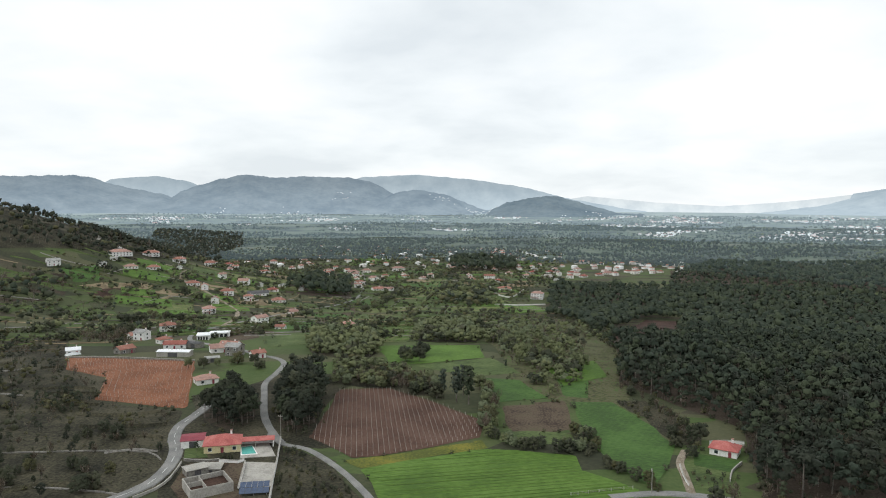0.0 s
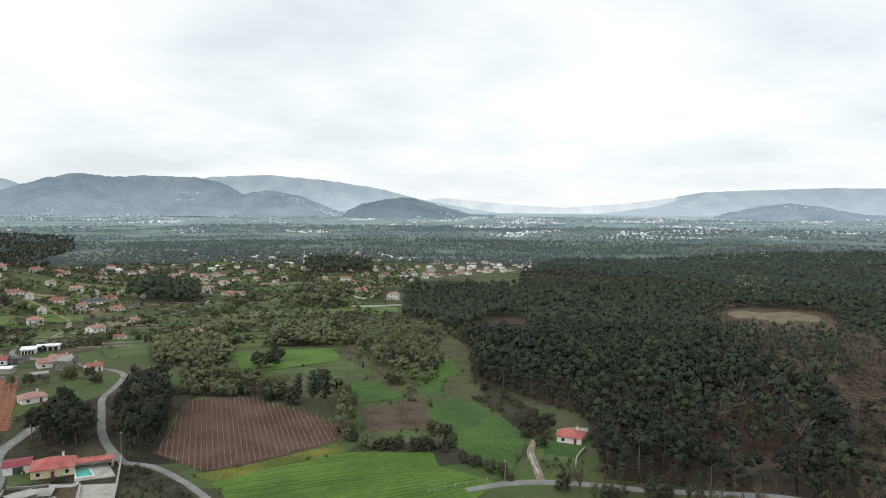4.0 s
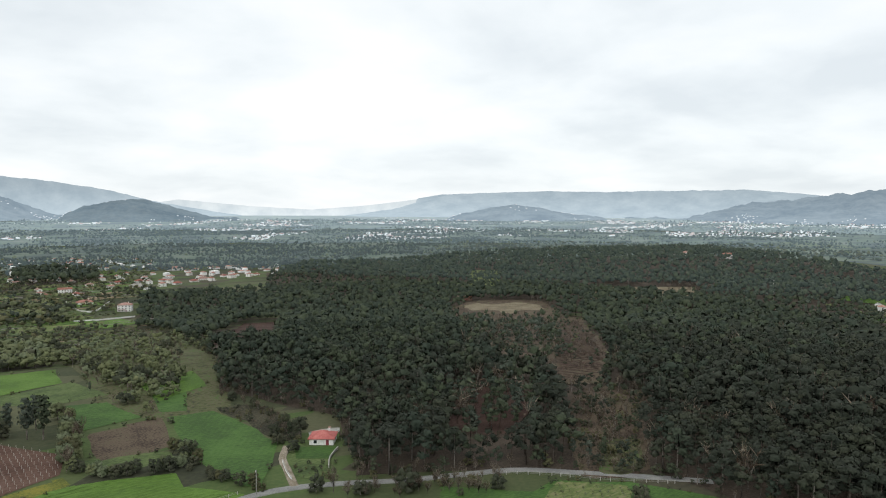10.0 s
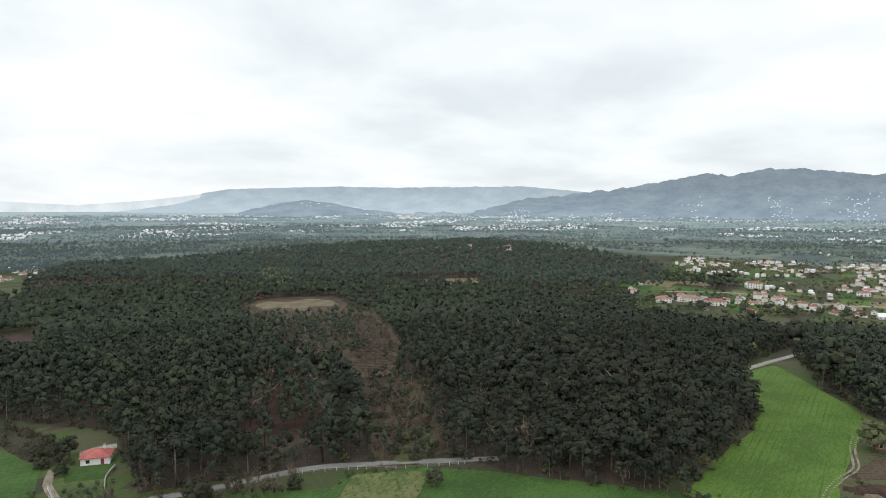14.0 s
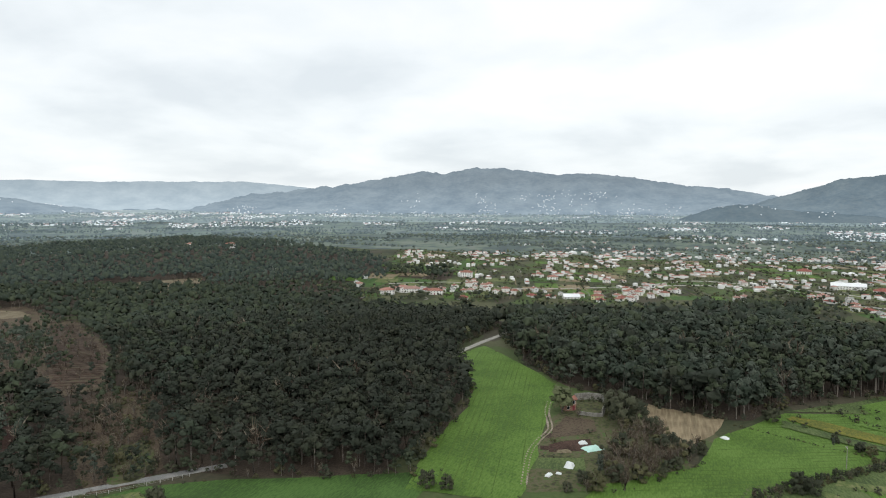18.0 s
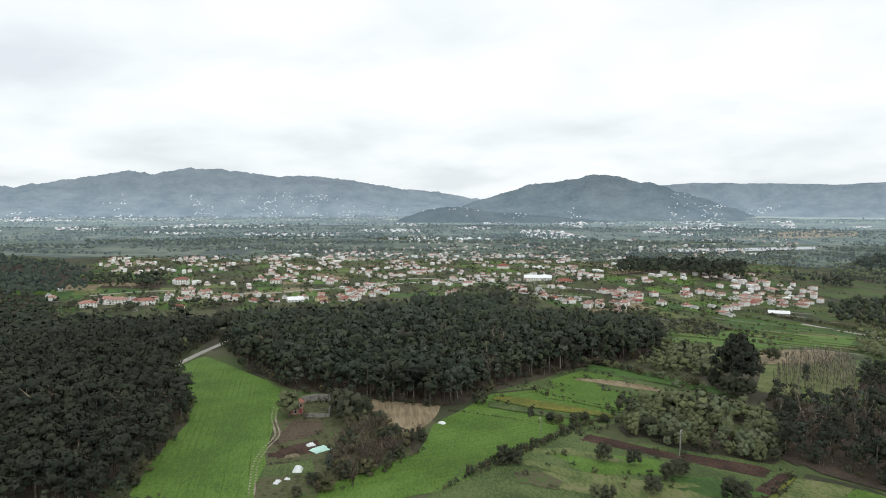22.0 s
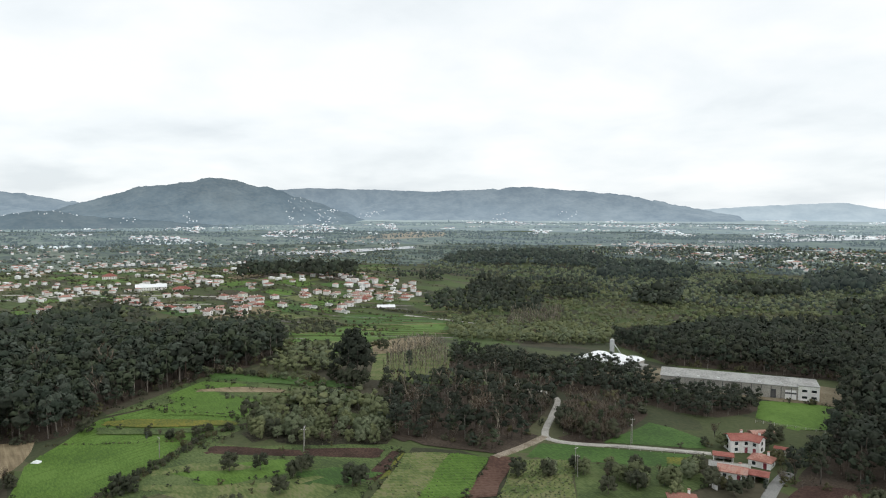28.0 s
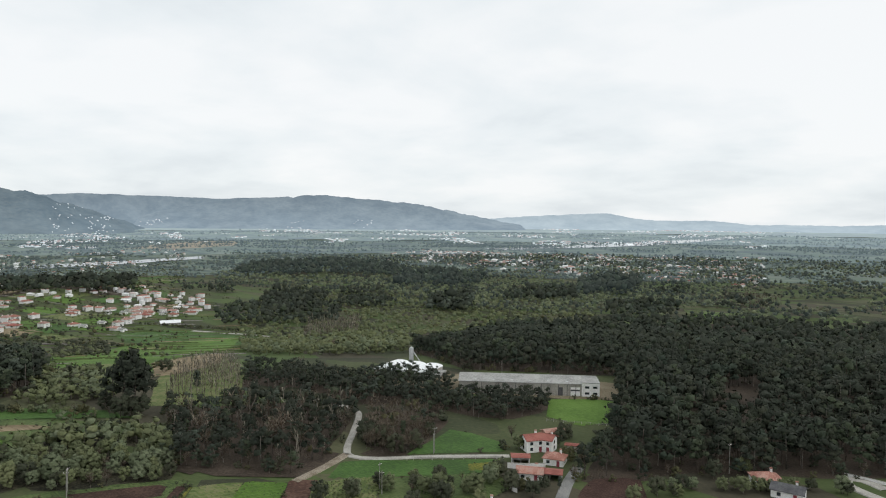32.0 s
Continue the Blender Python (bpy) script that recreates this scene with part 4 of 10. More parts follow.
            d = np.array([math.cos(a), math.sin(a), 0])
            b = np.array([0, 0, z])
            e = b + d * (0.5 + 0.4 * RS.rand()) + np.array([0, 0, 1.7])
            s = np.array([-d[1], d[0], 0]) * (0.08, 0.13, 0.2, 0.3)[lod]
            hp.add([b, e - s, e + s], [(0, 1, 2)], 0)
    return (*hp.done(), hp.softness())


LIB = {}


def tree_set(kind, lod):
    if (kind, lod) not in LIB:
        LIB[kind, lod] = [make_tree(kind, lod) for _ in range(6)]
    return LIB[kind, lod]


def in_poly_np(poly, x, y):
    r = np.zeros(len(x), bool)
    n = len(poly)
    for i in range(n):
        (x0, y0), (x1, y1) = poly[i], poly[(i + 1) % n]
        if y0 == y1:
            continue
        c = ((y0 <= y) != (y1 <= y)) & (x < (x1 - x0) * (y - y0) / (y1 - y0) + x0)
        r ^= c
    return r


def spots(poly, spacing, rs, holes=(), jitter=0.42, ang=17.0, reach=(1.0, 0.97, 0.94, 0.91)):
    px = np.array([p[0] for p in poly])
    py = np.array([p[1] for p in poly])
    cx, cy = px.mean(), py.mean()
    R = math.hypot(px.max() - px.min(), py.max() - py.min()) / 2 + spacing
    g = np.arange(-R * 1.2, R * 1.2, spacing)
    gx, gy = np.meshgrid(g, g)
    gx, gy = gx.ravel(), gy.ravel()
    gx = gx + rs.uniform(-jitter, jitter, len(gx)) * spacing
    gy = gy + rs.uniform(-jitter, jitter, len(gy)) * spacing
    c, s = math.cos(radians(ang)), math.sin(radians(ang))
    x, y = cx + gx * c - gy * s, cy + gx * s + gy * c
    ok = in_poly_np(poly, x, y)
    for h in holes:
        for k in reach:
            ok &= ~in_poly_np(h, x / k, y / k)
    return x[ok], y[ok]


def plant(name, label, items, category="trees", far=None):
    """Joins trees into one mesh: items holds kind, lod, arrays of x, y and height."""
    V, F, I, S, off = [], [], [], [], 0
    mats, slot = [], {}
    for kind, lod, x, y, h, rs in items:
        tset = tree_set(kind, lod)
        for mk in (*LEAVES[kind], "bark"):
            if mk not in slot:
                slot[mk] = len(mats)
                # far swaps in leaf and bark copies with haze in their emission
                mats.append(far[mk] if far else M[mk])
        pick = rs.randint(0, len(tset), len(x))
        ang = rs.rand(len(x)) * 6.283
        wide = rs.uniform(0.82, 1.32, len(x))
        z = hgt_np(x, y)
        for k, (v, f, m, so) in enumerate(tset):
            sel = np.where(pick == k)[0]
            if not len(sel):
                continue
            s = (h[sel] / 10.0)[:, None]
            ca, sa = np.cos(ang[sel])[:, None], np.sin(ang[sel])[:, None]
            w = s * wide[sel][:, None]
            vx = (v[None, :, 0] * ca - v[None, :, 1] * sa) * w + x[sel][:, None]
            vy = (v[None, :, 0] * sa + v[None, :, 1] * ca) * w + y[sel][:, None]
            vz = v[None, :, 2] * s + z[sel][:, None]
            V.append(np.stack([vx, vy, vz], 2).reshape(-1, 3))
            S.append(np.stack([so[None, :, 0] * ca - so[None, :, 1] * sa, so[None, :, 0] * sa + so[None, :, 1] * ca, np.broadcast_to(so[None, :, 2], vx.shape)], 2).reshape(-1, 3))
            ff = f[None] + (np.arange(len(sel)) * len(v))[:, None, None] + off
            F.append(ff.reshape(-1, 3))
            ids = np.where(m == 0, slot[LEAVES[kind][k % len(LEAVES[kind])]], slot["bark"])
            I.append(np.tile(ids, len(sel)))
            off += len(sel) * len(v)
    if not V:
        return None
    me = tri_mesh(name, np.concatenate(V), np.concatenate(F), mats, np.concatenate(I), soft=np.concatenate(S))
    return tagged(new(name, me), label, category, kind="stuff")


TREE_WORD = {"dark": ("pine_tree", "tall dense blackish-green pine"),
             "pine": ("pine_tree", "tall dark pine with a bare trunk and tufted crown"),
             "euca": ("eucalyptus_tree", "tall slender dark eucalyptus with a ragged crown"),
             "willow": ("willow_tree", "rounded olive-green willow with soft foliage"),
             "bush": ("shrub", "low rounded dark green shrub"),
             "round": ("broadleaf_tree", "rounded dark green tree on a short trunk"),
             "bare": ("bare_tree", "leafless grey-brown tree with fine twigs"),
             "poplar": ("poplar_tree", "pale slender leafless poplar")}
PROTO = {}


def tree_thing(kind, x, y, h, rnd, group="", label=""):
    k = rnd.randrange(5)
    m = pose(x, y, hgt(x, y), 0, 0, rnd.uniform(0, 360)) @ Matrix.Scale(h / 10, 4)
    if (kind, k) not in PROTO:
        v, f, ids, so = make_tree(kind, 0)
        word, lab = TREE_WORD[kind]
        root = new(word)
        tagged(root, lab, "shrub" if kind == "bush" else "tree")
        for nm, i, mk in (("trunk", 1, "bark"), ("crown", 0, LEAVES[kind][k % len(LEAVES[kind])])):
            fi = f[ids == i]
            used, inv = np.unique(fi, return_inverse=True)
            o = new(nm, tri_mesh(nm, v[used], inv.reshape(-1, 3), [M[mk]], soft=so[used]))
            o.parent = root
        root.matrix_basis = m
        PROTO[kind, k] = root
        ob = root
    else:
        src = PROTO[kind, k]
        ob = copy_thing(src, Matrix.Identity(4))
        ob.matrix_basis = m
    if group:
        ob["group"] = group
    if label:
        ob["label"] = label
    return ob


COUNT = {}


def forest(name, label, poly, mix, spacing, height, holes=(), near=0, seed=1, floor=None, lods=(225, 310, 560), jitter=0.4, ang=17.0, thin=1.0, clumpy=None, far=None, under=0.0, skirt=0.0, grade=None):
    """A wood: mix holds (kind, share); trees closer to the origin than near stand as things of their own."""
    rs = np.random.RandomState(seed)
    rnd = random.Random(seed)
    x, y = spots(poly, spacing, rs, holes, jitter, ang)
    if thin < 1.0:
        ok = rs.rand(len(x)) < thin
        x, y = x[ok], y[ok]
    ok = rs.rand(len(x)) < np.clip(560 / np.hypot(x, y), 0.45, 1.0) if spacing < 10 else np.ones(len(x), bool)
    x, y = x[ok], y[ok]
    if clumpy is not None:
        keep = np.array([noise.noise(Vector((a / clumpy[0], b / clumpy[0], seed))) > clumpy[1] for a, b in zip(x, y)], bool)
        x, y = x[keep], y[keep]
    if ROADS and near:
        rd = np.array([q for q in ROADS if math.hypot(q[0], q[1]) < 700])
        ok = np.array([((rd[:, 0] - a) ** 2 + (rd[:, 1] - c) ** 2 > rd[:, 2] ** 2).all() for a, c in zip(x, y)], bool)
        x, y = x[ok], y[ok]
    n = len(x)
    d = np.hypot(x, y)
    # stands of taller and lower growth
    wave = np.sin(x * 0.031 + seed) * np.cos(y * 0.027 - seed) * 0.12
    h = rs.triangular(height[0] * 0.72, (height[0] + height[1]) / 2, height[1] * 1.12, n) * (1 + wave) * np.where(rs.rand(n) < 0.05, 1.2, 1.0)
    kinds = rs.choice(len(mix), n, p=np.array([m[1] for m in mix]) / sum(m[1] for m in mix))
    if grade:
        # the stand changes from one kind into another across the wood
        (gx, gy), (qx, qy), k0, k1, share = grade
        g = ((x - gx) * (qx - gx) + (y - gy) * (qy - gy)) / ((qx - gx) ** 2 + (qy - gy) ** 2)
        kinds = np.where(rs.rand(n) < share * np.clip(1 - g, 0, 1), k1, np.where(kinds == k1, k0, kinds))
    single = d < near
    for i in np.where(single)[0]:
        kd = mix[kinds[i]][0]
        if COUNT.get(kd, 0) >= 300:
            single[i] = False
            continue
        COUNT[kd] = COUNT.get(kd, 0) + 1
        tree_thing(kd, float(x[i]), float(y[i]), float(h[i]), rnd, name.replace("_", " "))
    items = []
    for k, (kd, _) in enumerate(mix):
        for lod, (a, b) in enumerate(((0, lods[0]), (lods[0], lods[1]), (lods[1], lods[2]), (lods[2], 1e9))):
            s = (kinds == k) & (d >= a) & (d < b) & ~single
            if s.any():
                items.append((kd, lod, x[s], y[s], h[s], rs))
    if under:
        s = rs.rand(n) < under
        s &= d < 520
        if s.any():
            q = int(s.sum())
            items.append(("bush", 1, x[s] + rs.uniform(-3, 3, q), y[s] + rs.uniform(-3, 3, q), rs.uniform(1.2, 3.6, q), rs))
    if skirt:
        # young growth and brush that closes the edge of the wood
        e = [p for p in soften(poly, seed, 2.6, 2.6) if math.hypot(*p) < 560 and rs.rand() < skirt]
        ex, ey = np.array([p[0] for p in e]), np.array([p[1] for p in e])
        kk = rs.rand(len(e))
        for kd, lo, hi, h0, h1 in (("bush", 0.0, 0.45, 1.5, 4.5), ("pine", 0.45, 0.72, 4.0, 9.0), ("bare", 0.72, 1.0, 2.5, 6.5)):
            s = (kk >= lo) & (kk < hi)
            items.append((kd, 1, ex[s], ey[s], rs.uniform(h0, h1, int(s.sum())), rs))
    plant(name, label, items, far=far)
    if floor:
        sheet(name + "_floor", poly, M[floor], "brown leaf litter under the trees", 0.05, 8.0, amp=2.0, category="forest floor")


def hedge(name, label, pts, mix, spacing, height, width=2.5, seed=3, near=0):
    """A line of bushes or trees along a boundary."""
    rs = np.random.RandomState(seed)
    rnd = random.Random(seed)
    line = smooth_line(pts, spacing)
    x = np.array([p.x for p in line]) + rs.uniform(-width, width, len(line))
    y = np.array([p.y for p in line]) + rs.uniform(-width, width, len(line))
    h = rs.uniform(height[0], height[1], len(line))
    kinds = rs.choice(len(mix), len(x), p=np.array([m[1] for m in mix]) / sum(m[1] for m in mix))
    single = np.hypot(x, y) < near
    for i in np.where(single)[0]:
        kd = mix[kinds[i]][0]
        if COUNT.get(kd, 0) >= 300:
            single[i] = False
            continue
        COUNT[kd] = COUNT.get(kd, 0) + 1
        tree_thing(kd, float(x[i]), float(y[i]), float(h[i]), rnd, name.replace("_", " "))
    plant(name, label, [(kd, 2 if height[1] < 2.5 else 0 if np.hypot(x, y).mean() < 500 else 1, x[(kinds == k) & ~single], y[(kinds == k) & ~single], h[(kinds == k) & ~single], rs) for k, (kd, _) in enumerate(mix) if ((kinds == k) & ~single).any()])


# ---- buildings ----
def box(bm, x0, x1, y0, y1, z0, z1):
    vs = [bm.verts.new(p) for p in ((x0, y0, z0), (x1, y0, z0), (x1, y1, z0), (x0, y1, z0), (x0, y0, z1), (x1, y0, z1), (x1, y1, z1), (x0, y1, z1))]
    for f in ((3, 2, 1, 0), (4, 5, 6, 7), (0, 1, 5, 4), (1, 2, 6, 5), (2, 3, 7, 6), (3, 0, 4, 7)):
        bm.faces.new([vs[i] for i in f])


def box_part(name, mat, parent, *dims, label=""):
    bm = bmesh.new()
    box(bm, *dims)
    return part(name, bm, mat, parent, label)


def roof_shell(bm, w, d, z, rise, hip, eave, thick=0.22):
    """A pitched roof with thickness; the ridge runs along x; hip 0 gives gables."""
    W, D = w / 2 + eave, d / 2 + eave
    r = max(0.0, W - hip * D)
    lo = [(-W, -D, z), (W, -D, z), (W, D, z), (-W, D, z), (-r, 0, z + rise), (r, 0, z + rise)]
    top = [bm.verts.new((x, y, zz + thick)) for x, y, zz in lo]
    bot = [bm.verts.new(p) for p in lo]
    fs = ((0, 1, 5, 4), (2, 3, 4, 5), (1, 2, 5), (3, 0, 4))
    for f in fs:
        if not hip and len(f) == 3:
            continue
        bm.faces.new([top[i] for i in f])
    for f in fs:
        if not hip and len(f) == 3:
            continue
        bm.faces.new([bot[i] for i in reversed(f)])
    edge = [(0, 1), (2, 3)] + ([(1, 2), (3, 0)] if hip else [(1, 5), (5, 2), (3, 4), (4, 0)])
    for a, b in edge:
        bm.faces.new((bot[a], bot[b], top[b], top[a]))


def wall_shell(bm, w, d, h, rise=0.0):
    """Outer walls, with gables where rise is given."""
    W, D = w / 2, d / 2
    b = [bm.verts.new((x, y, -0.4)) for x, y in ((-W, -D), (W, -D), (W, D), (-W, D))]
    t = [bm.verts.new((x, y, h)) for x, y in ((-W, -D), (W, -D), (W, D), (-W, D))]
    for i in range(4):
        j = (i + 1) % 4
        if rise and i in (1, 3):
            g = bm.verts.new((W if i == 1 else -W, 0, h + rise))
            bm.faces.new((b[i], b[j], t[j], g, t[i]))
        else:
            bm.faces.new((b[i], b[j], t[j], t[i]))


def window(root, x, y, z, w, h, face, frame_mat, simple=False):
    """A framed pane on a wall; face is the outward axis."""
    t = 0.06
    fr, gl = bmesh.new(), bmesh.new()
    if face in ("-y", "+y"):
        s = -1 if face == "-y" else 1
        box(fr, x - w / 2 - 0.12, x + w / 2 + 0.12, *sorted((y, y + s * t)), z - 0.12, z + h + 0.12)
        box(gl, x - w / 2, x + w / 2, *sorted((y + s * t, y + s * (t + 0.02))), z, z + h)
    else:
        s = -1 if face == "-x" else 1
        box(fr, *sorted((x, x + s * t)), y - w / 2 - 0.12, y + w / 2 + 0.12, z - 0.12, z + h + 0.12)
        box(gl, *sorted((x + s * t, x + s * (t + 0.02))), y - w / 2, y + w / 2, z, z + h)
    if simple:
        fr.free()
        part("window", gl, M["blueglass"], root)
        return
    f = part("window", fr, frame_mat, root)
    part("pane", gl, M["blueglass"], f)


def house(x, y, rot, w=12.0, d=9.0, storeys=1, hip=True, wall="cream", roof="tile", label="white plastered house with an orange clay-tile roof", chimney=True, veranda=False, annex=None, name="house", category="house", simple=False, hs=2.6):
    root = new(name)
    h = hs * storeys + 0.2
    rise = d * 0.22
    bm = bmesh.new()
    wall_shell(bm, w, d, h, 0 if hip else rise)
    part("wall", bm, M[wall], root)
    bm = bmesh.new()
    roof_shell(bm, w, d, h, rise * (1 + 1.0 / d), 1.0 if hip else 0.0, 0.5)
    part("roof", bm, M[roof], root)
    if chimney:
        c = box_part("chimney", M["white"], root, w * 0.2, w * 0.2 + 0.7, d * 0.12, d * 0.12 + 0.7, h, h + rise + 1.1)
        box_part("cap", M["tile"], c, w * 0.2 - 0.12, w * 0.2 + 0.82, d * 0.12 - 0.12, d * 0.12 + 0.82, h + rise + 1.1, h + rise + 1.3)
    for s in range(storeys):
        z = 0.35 * hs + hs * s
        nw = max(2, int(w / (5.0 if simple else 3.6)))
        for i in range(nw):
            wx = -w / 2 + w * (i + 0.5) / nw
            if s == 0 and i == nw // 2:
                box_part("door", M["wine"], root, wx - 0.55, wx + 0.55, -d / 2 - 0.06, -d / 2, 0, 2.1)
            else:
                window(root, wx, -d / 2, z, 1.2, 1.2, "-y", M["white"], simple)
            if i % 2 == 0 and not simple:
                window(root, wx, d / 2, z, 1.2, 1.2, "+y", M["stone"], simple)
        window(root, w / 2, 0, z, 1.1, 1.2, "+x", M["stone"], simple)
        window(root, -w / 2, 0, z, 1.1, 1.2, "-x", M["stone"], simple)
    if veranda:
        box_part("veranda_roof", M[roof], root, -w / 2, w * 0.1, -d / 2 - 2.6, -d / 2 - 0.08, 2.7, 2.9)
        for i in range(3):
            px = -w / 2 + 0.3 + i * w * 0.26
            box_part("veranda_post", M["white"], root, px - 0.13, px + 0.13, -d / 2 - 2.5, -d / 2 - 2.24, -0.2, 2.7)
    if annex:
        aw, ad = annex
        bm = bmesh.new()
        box(bm, w / 2 + 0.01, w / 2 + aw, -ad / 2, ad / 2, -0.4, 2.5)
        a = part("annex", bm, M[wall], root)
        bm = bmesh.new()
        box(bm, w / 2 + 0.01, w / 2 + aw + 0.4, -ad / 2 - 0.4, ad / 2 + 0.4, 2.5, 2.75)
        part("annex_roof", bm, M[roof], a)
    tagged(root, label, category)
    root.matrix_basis = pose(x, y, hgt(x, y), 0, 0, rot)
    return root


def shed(x, y, rot, w, d, h=3.0, roof="slate", wall="stone", label="low grey farm shed with a sheet roof", rise=0.7, name="shed", open_front=False):
    root = new(name)
    bm = bmesh.new()
    if open_front:
        box(bm, -w / 2, w / 2, d / 2 - 0.2, d / 2, -0.3, h)
        box(bm, -w / 2, -w / 2 + 0.2, -d / 2, d / 2 - 0.21, -0.3, h)
        box(bm, w / 2 - 0.2, w / 2, -d / 2, d / 2 - 0.21, -0.3, h)
    else:
        wall_shell(bm, w, d, h, rise)
    part("wall", bm, M[wall], root)
    bm = bmesh.new()
    roof_shell(bm, w, d, h, rise * 1.1, 0.0, 0.35, 0.15)
    part("roof", bm, M[roof], root)
    if open_front:
        for i in range(3):
            px = -w / 2 + 0.5 + i * (w - 1) / 2
            box_part("post", M["concrete"], root, px - 0.12, px + 0.12, -d / 2, -d / 2 + 0.24, -0.3, h)
    else:
        box_part("door", M["darkroof"], root, -w * 0.15, w * 0.15, -d / 2 - 0.05, -d / 2, 0, min(2.6, h - 0.3))
    tagged(root, label, "shed")
    root.matrix_basis = pose(x, y, hgt(x, y), 0, 0, rot)
    return root


HOUSE_PROTO = {}
HOUSE_SPECS = [(12, 9, 1, True, "cream", "tile", False, None), (11, 9, 2, True, "white", "tile", True, None), (13, 8, 1, False, "cream", "tile", False, (5, 6)),
               (10, 8.5, 2, False, "white", "tile", False, None), (15, 10, 1, True, "white", "redtile", True, None), (12, 10, 2, True, "cream", "tile", False, (6, 7)),
               (9, 7, 1, False, "white", "slate", False, None)]


def stock_house(k, x, y, ang):
    """One of the common village houses."""
    if k in HOUSE_PROTO:
        ob = copy_thing(HOUSE_PROTO[k], Matrix.Identity(4))
        ob.matrix_basis = pose(x, y, hgt(x, y), 0, 0, ang)
        return ob
    w, d, s, hp, wl, rf, ver, an = HOUSE_SPECS[k]
    lab = ("two-storey " if s == 2 else "single-storey ") + ("white" if wl == "white" else "pale plastered") + " house with " + ("a grey roof" if rf == "slate" else "an orange clay-tile roof") + (" and veranda" if ver else "")
    HOUSE_PROTO[k] = house(x, y, ang, w * 0.92, d * 0.92, s, hp, wl, rf, lab, True, ver, an, simple=True)
    return HOUSE_PROTO[k]



def settlement(poly, spacing, seed, count, near=1e9, angs=(12, 102, 35), holes=(), thin=1.0, group="village houses", stuff_name="far_houses", stuff_label="white and orange far-off houses", far=False, size=1.0, clumpy=None):
    """Houses strewn along lanes: the nearest count as things, the rest joined."""
    rs = np.random.RandomState(seed)
    x, y = spots(poly, spacing, rs, holes, 0.38, angs[0])
    if thin < 1:
        ok = rs.rand(len(x)) < thin
        x, y = x[ok], y[ok]
    if clumpy is not None:
        keep = np.array([noise.noise(Vector((a / clumpy[0], b / clumpy[0], seed))) > clumpy[1] for a, b in zip(x, y)], bool)
        x, y = x[keep], y[keep]
    order = np.argsort(np.hypot(x, y))
    V, F, I, off = [], [], [], 0
    for c, i in enumerate(order):
        px, py = float(x[i]), float(y[i])
        ang = angs[rs.randint(len(angs))] + rs.uniform(-8, 8)
        if c < count:
            ob = stock_house(rs.randint(len(HOUSE_SPECS)), px, py, ang)
            ob["group"] = group
            continue
        w, d, h = rs.uniform(8, 14) * size, rs.uniform(7, 10) * size, rs.choice([3.0, 3.4, 5.6])
        if rs.rand() < 0.06:
            w, d = w * 2.2, d * 1.6
        W, D, r = w / 2, d / 2, d * 0.2
        e = 0.4
        v = np.array([(-W, -D, -0.4), (W, -D, -0.4), (W, D, -0.4), (-W, D, -0.4), (-W, -D, h), (W, -D, h), (W, D, h), (-W, D, h),
                      (-W - e, -D - e, h), (W + e, -D - e, h), (W + e, D + e, h), (-W - e, D + e, h), (-W * 0.5, 0, h + r), (W * 0.5, 0, h + r)])
        f = np.array([(0, 1, 5), (0, 5, 4), (1, 2, 6), (1, 6, 5), (2, 3, 7), (2, 7, 6), (3, 0, 4), (3, 4, 7),
                      (8, 9, 13), (8, 13, 12), (10, 11, 12), (10, 12, 13), (9, 10, 13), (11, 8, 12)])
        a = radians(ang)
        q = v.copy()
        q[:, 0] = v[:, 0] * math.cos(a) - v[:, 1] * math.sin(a) + px
        q[:, 1] = v[:, 0] * math.sin(a) + v[:, 1] * math.cos(a) + py
        q[:, 2] += hgt(px, py)
        V.append(q)
        F.append(f + off)
        I.append(np.array([0] * 8 + [1 if rs.rand() < 0.72 else 0] * 6))
        off += len(v)
    if V:
        # houses on the far plain take walls and roofs with painted haze glow
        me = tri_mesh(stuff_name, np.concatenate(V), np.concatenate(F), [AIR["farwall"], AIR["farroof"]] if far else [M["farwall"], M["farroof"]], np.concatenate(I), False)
        tagged(new(stuff_name, me), stuff_label, "houses", kind="stuff")


def utility_pole(x, y, h=9.0, label="slender grey utility pole with a crossarm"):
    root = new("utility_pole")
    bm = bmesh.new()
    bmesh.ops.create_cone(bm, cap_ends=True, segments=8, radius1=0.17, radius2=0.11, depth=h + 0.5, matrix=Matrix.Translation((0, 0, h / 2 - 0.25)))
    part("post", bm, M["pole"], root)
    box_part("crossarm", M["pole"], root, -0.9, 0.9, 0.12, 0.22, h - 0.7, h - 0.55)
    for s in (-0.75, 0.0, 0.75):
        bm = bmesh.new()
        bmesh.ops.create_cone(bm, cap_ends=True, segments=6, radius1=0.07, radius2=0.05, depth=0.25, matrix=Matrix.Translation((s, 0.17, h - 0.42)))
        part("insulator", bm, M["white"], root)
    tagged(root, label, "utility pole", "utility poles")
    root.matrix_basis = pose(x, y, hgt(x, y), 0, 0, random.Random(int(x)).uniform(0, 180))
    return root


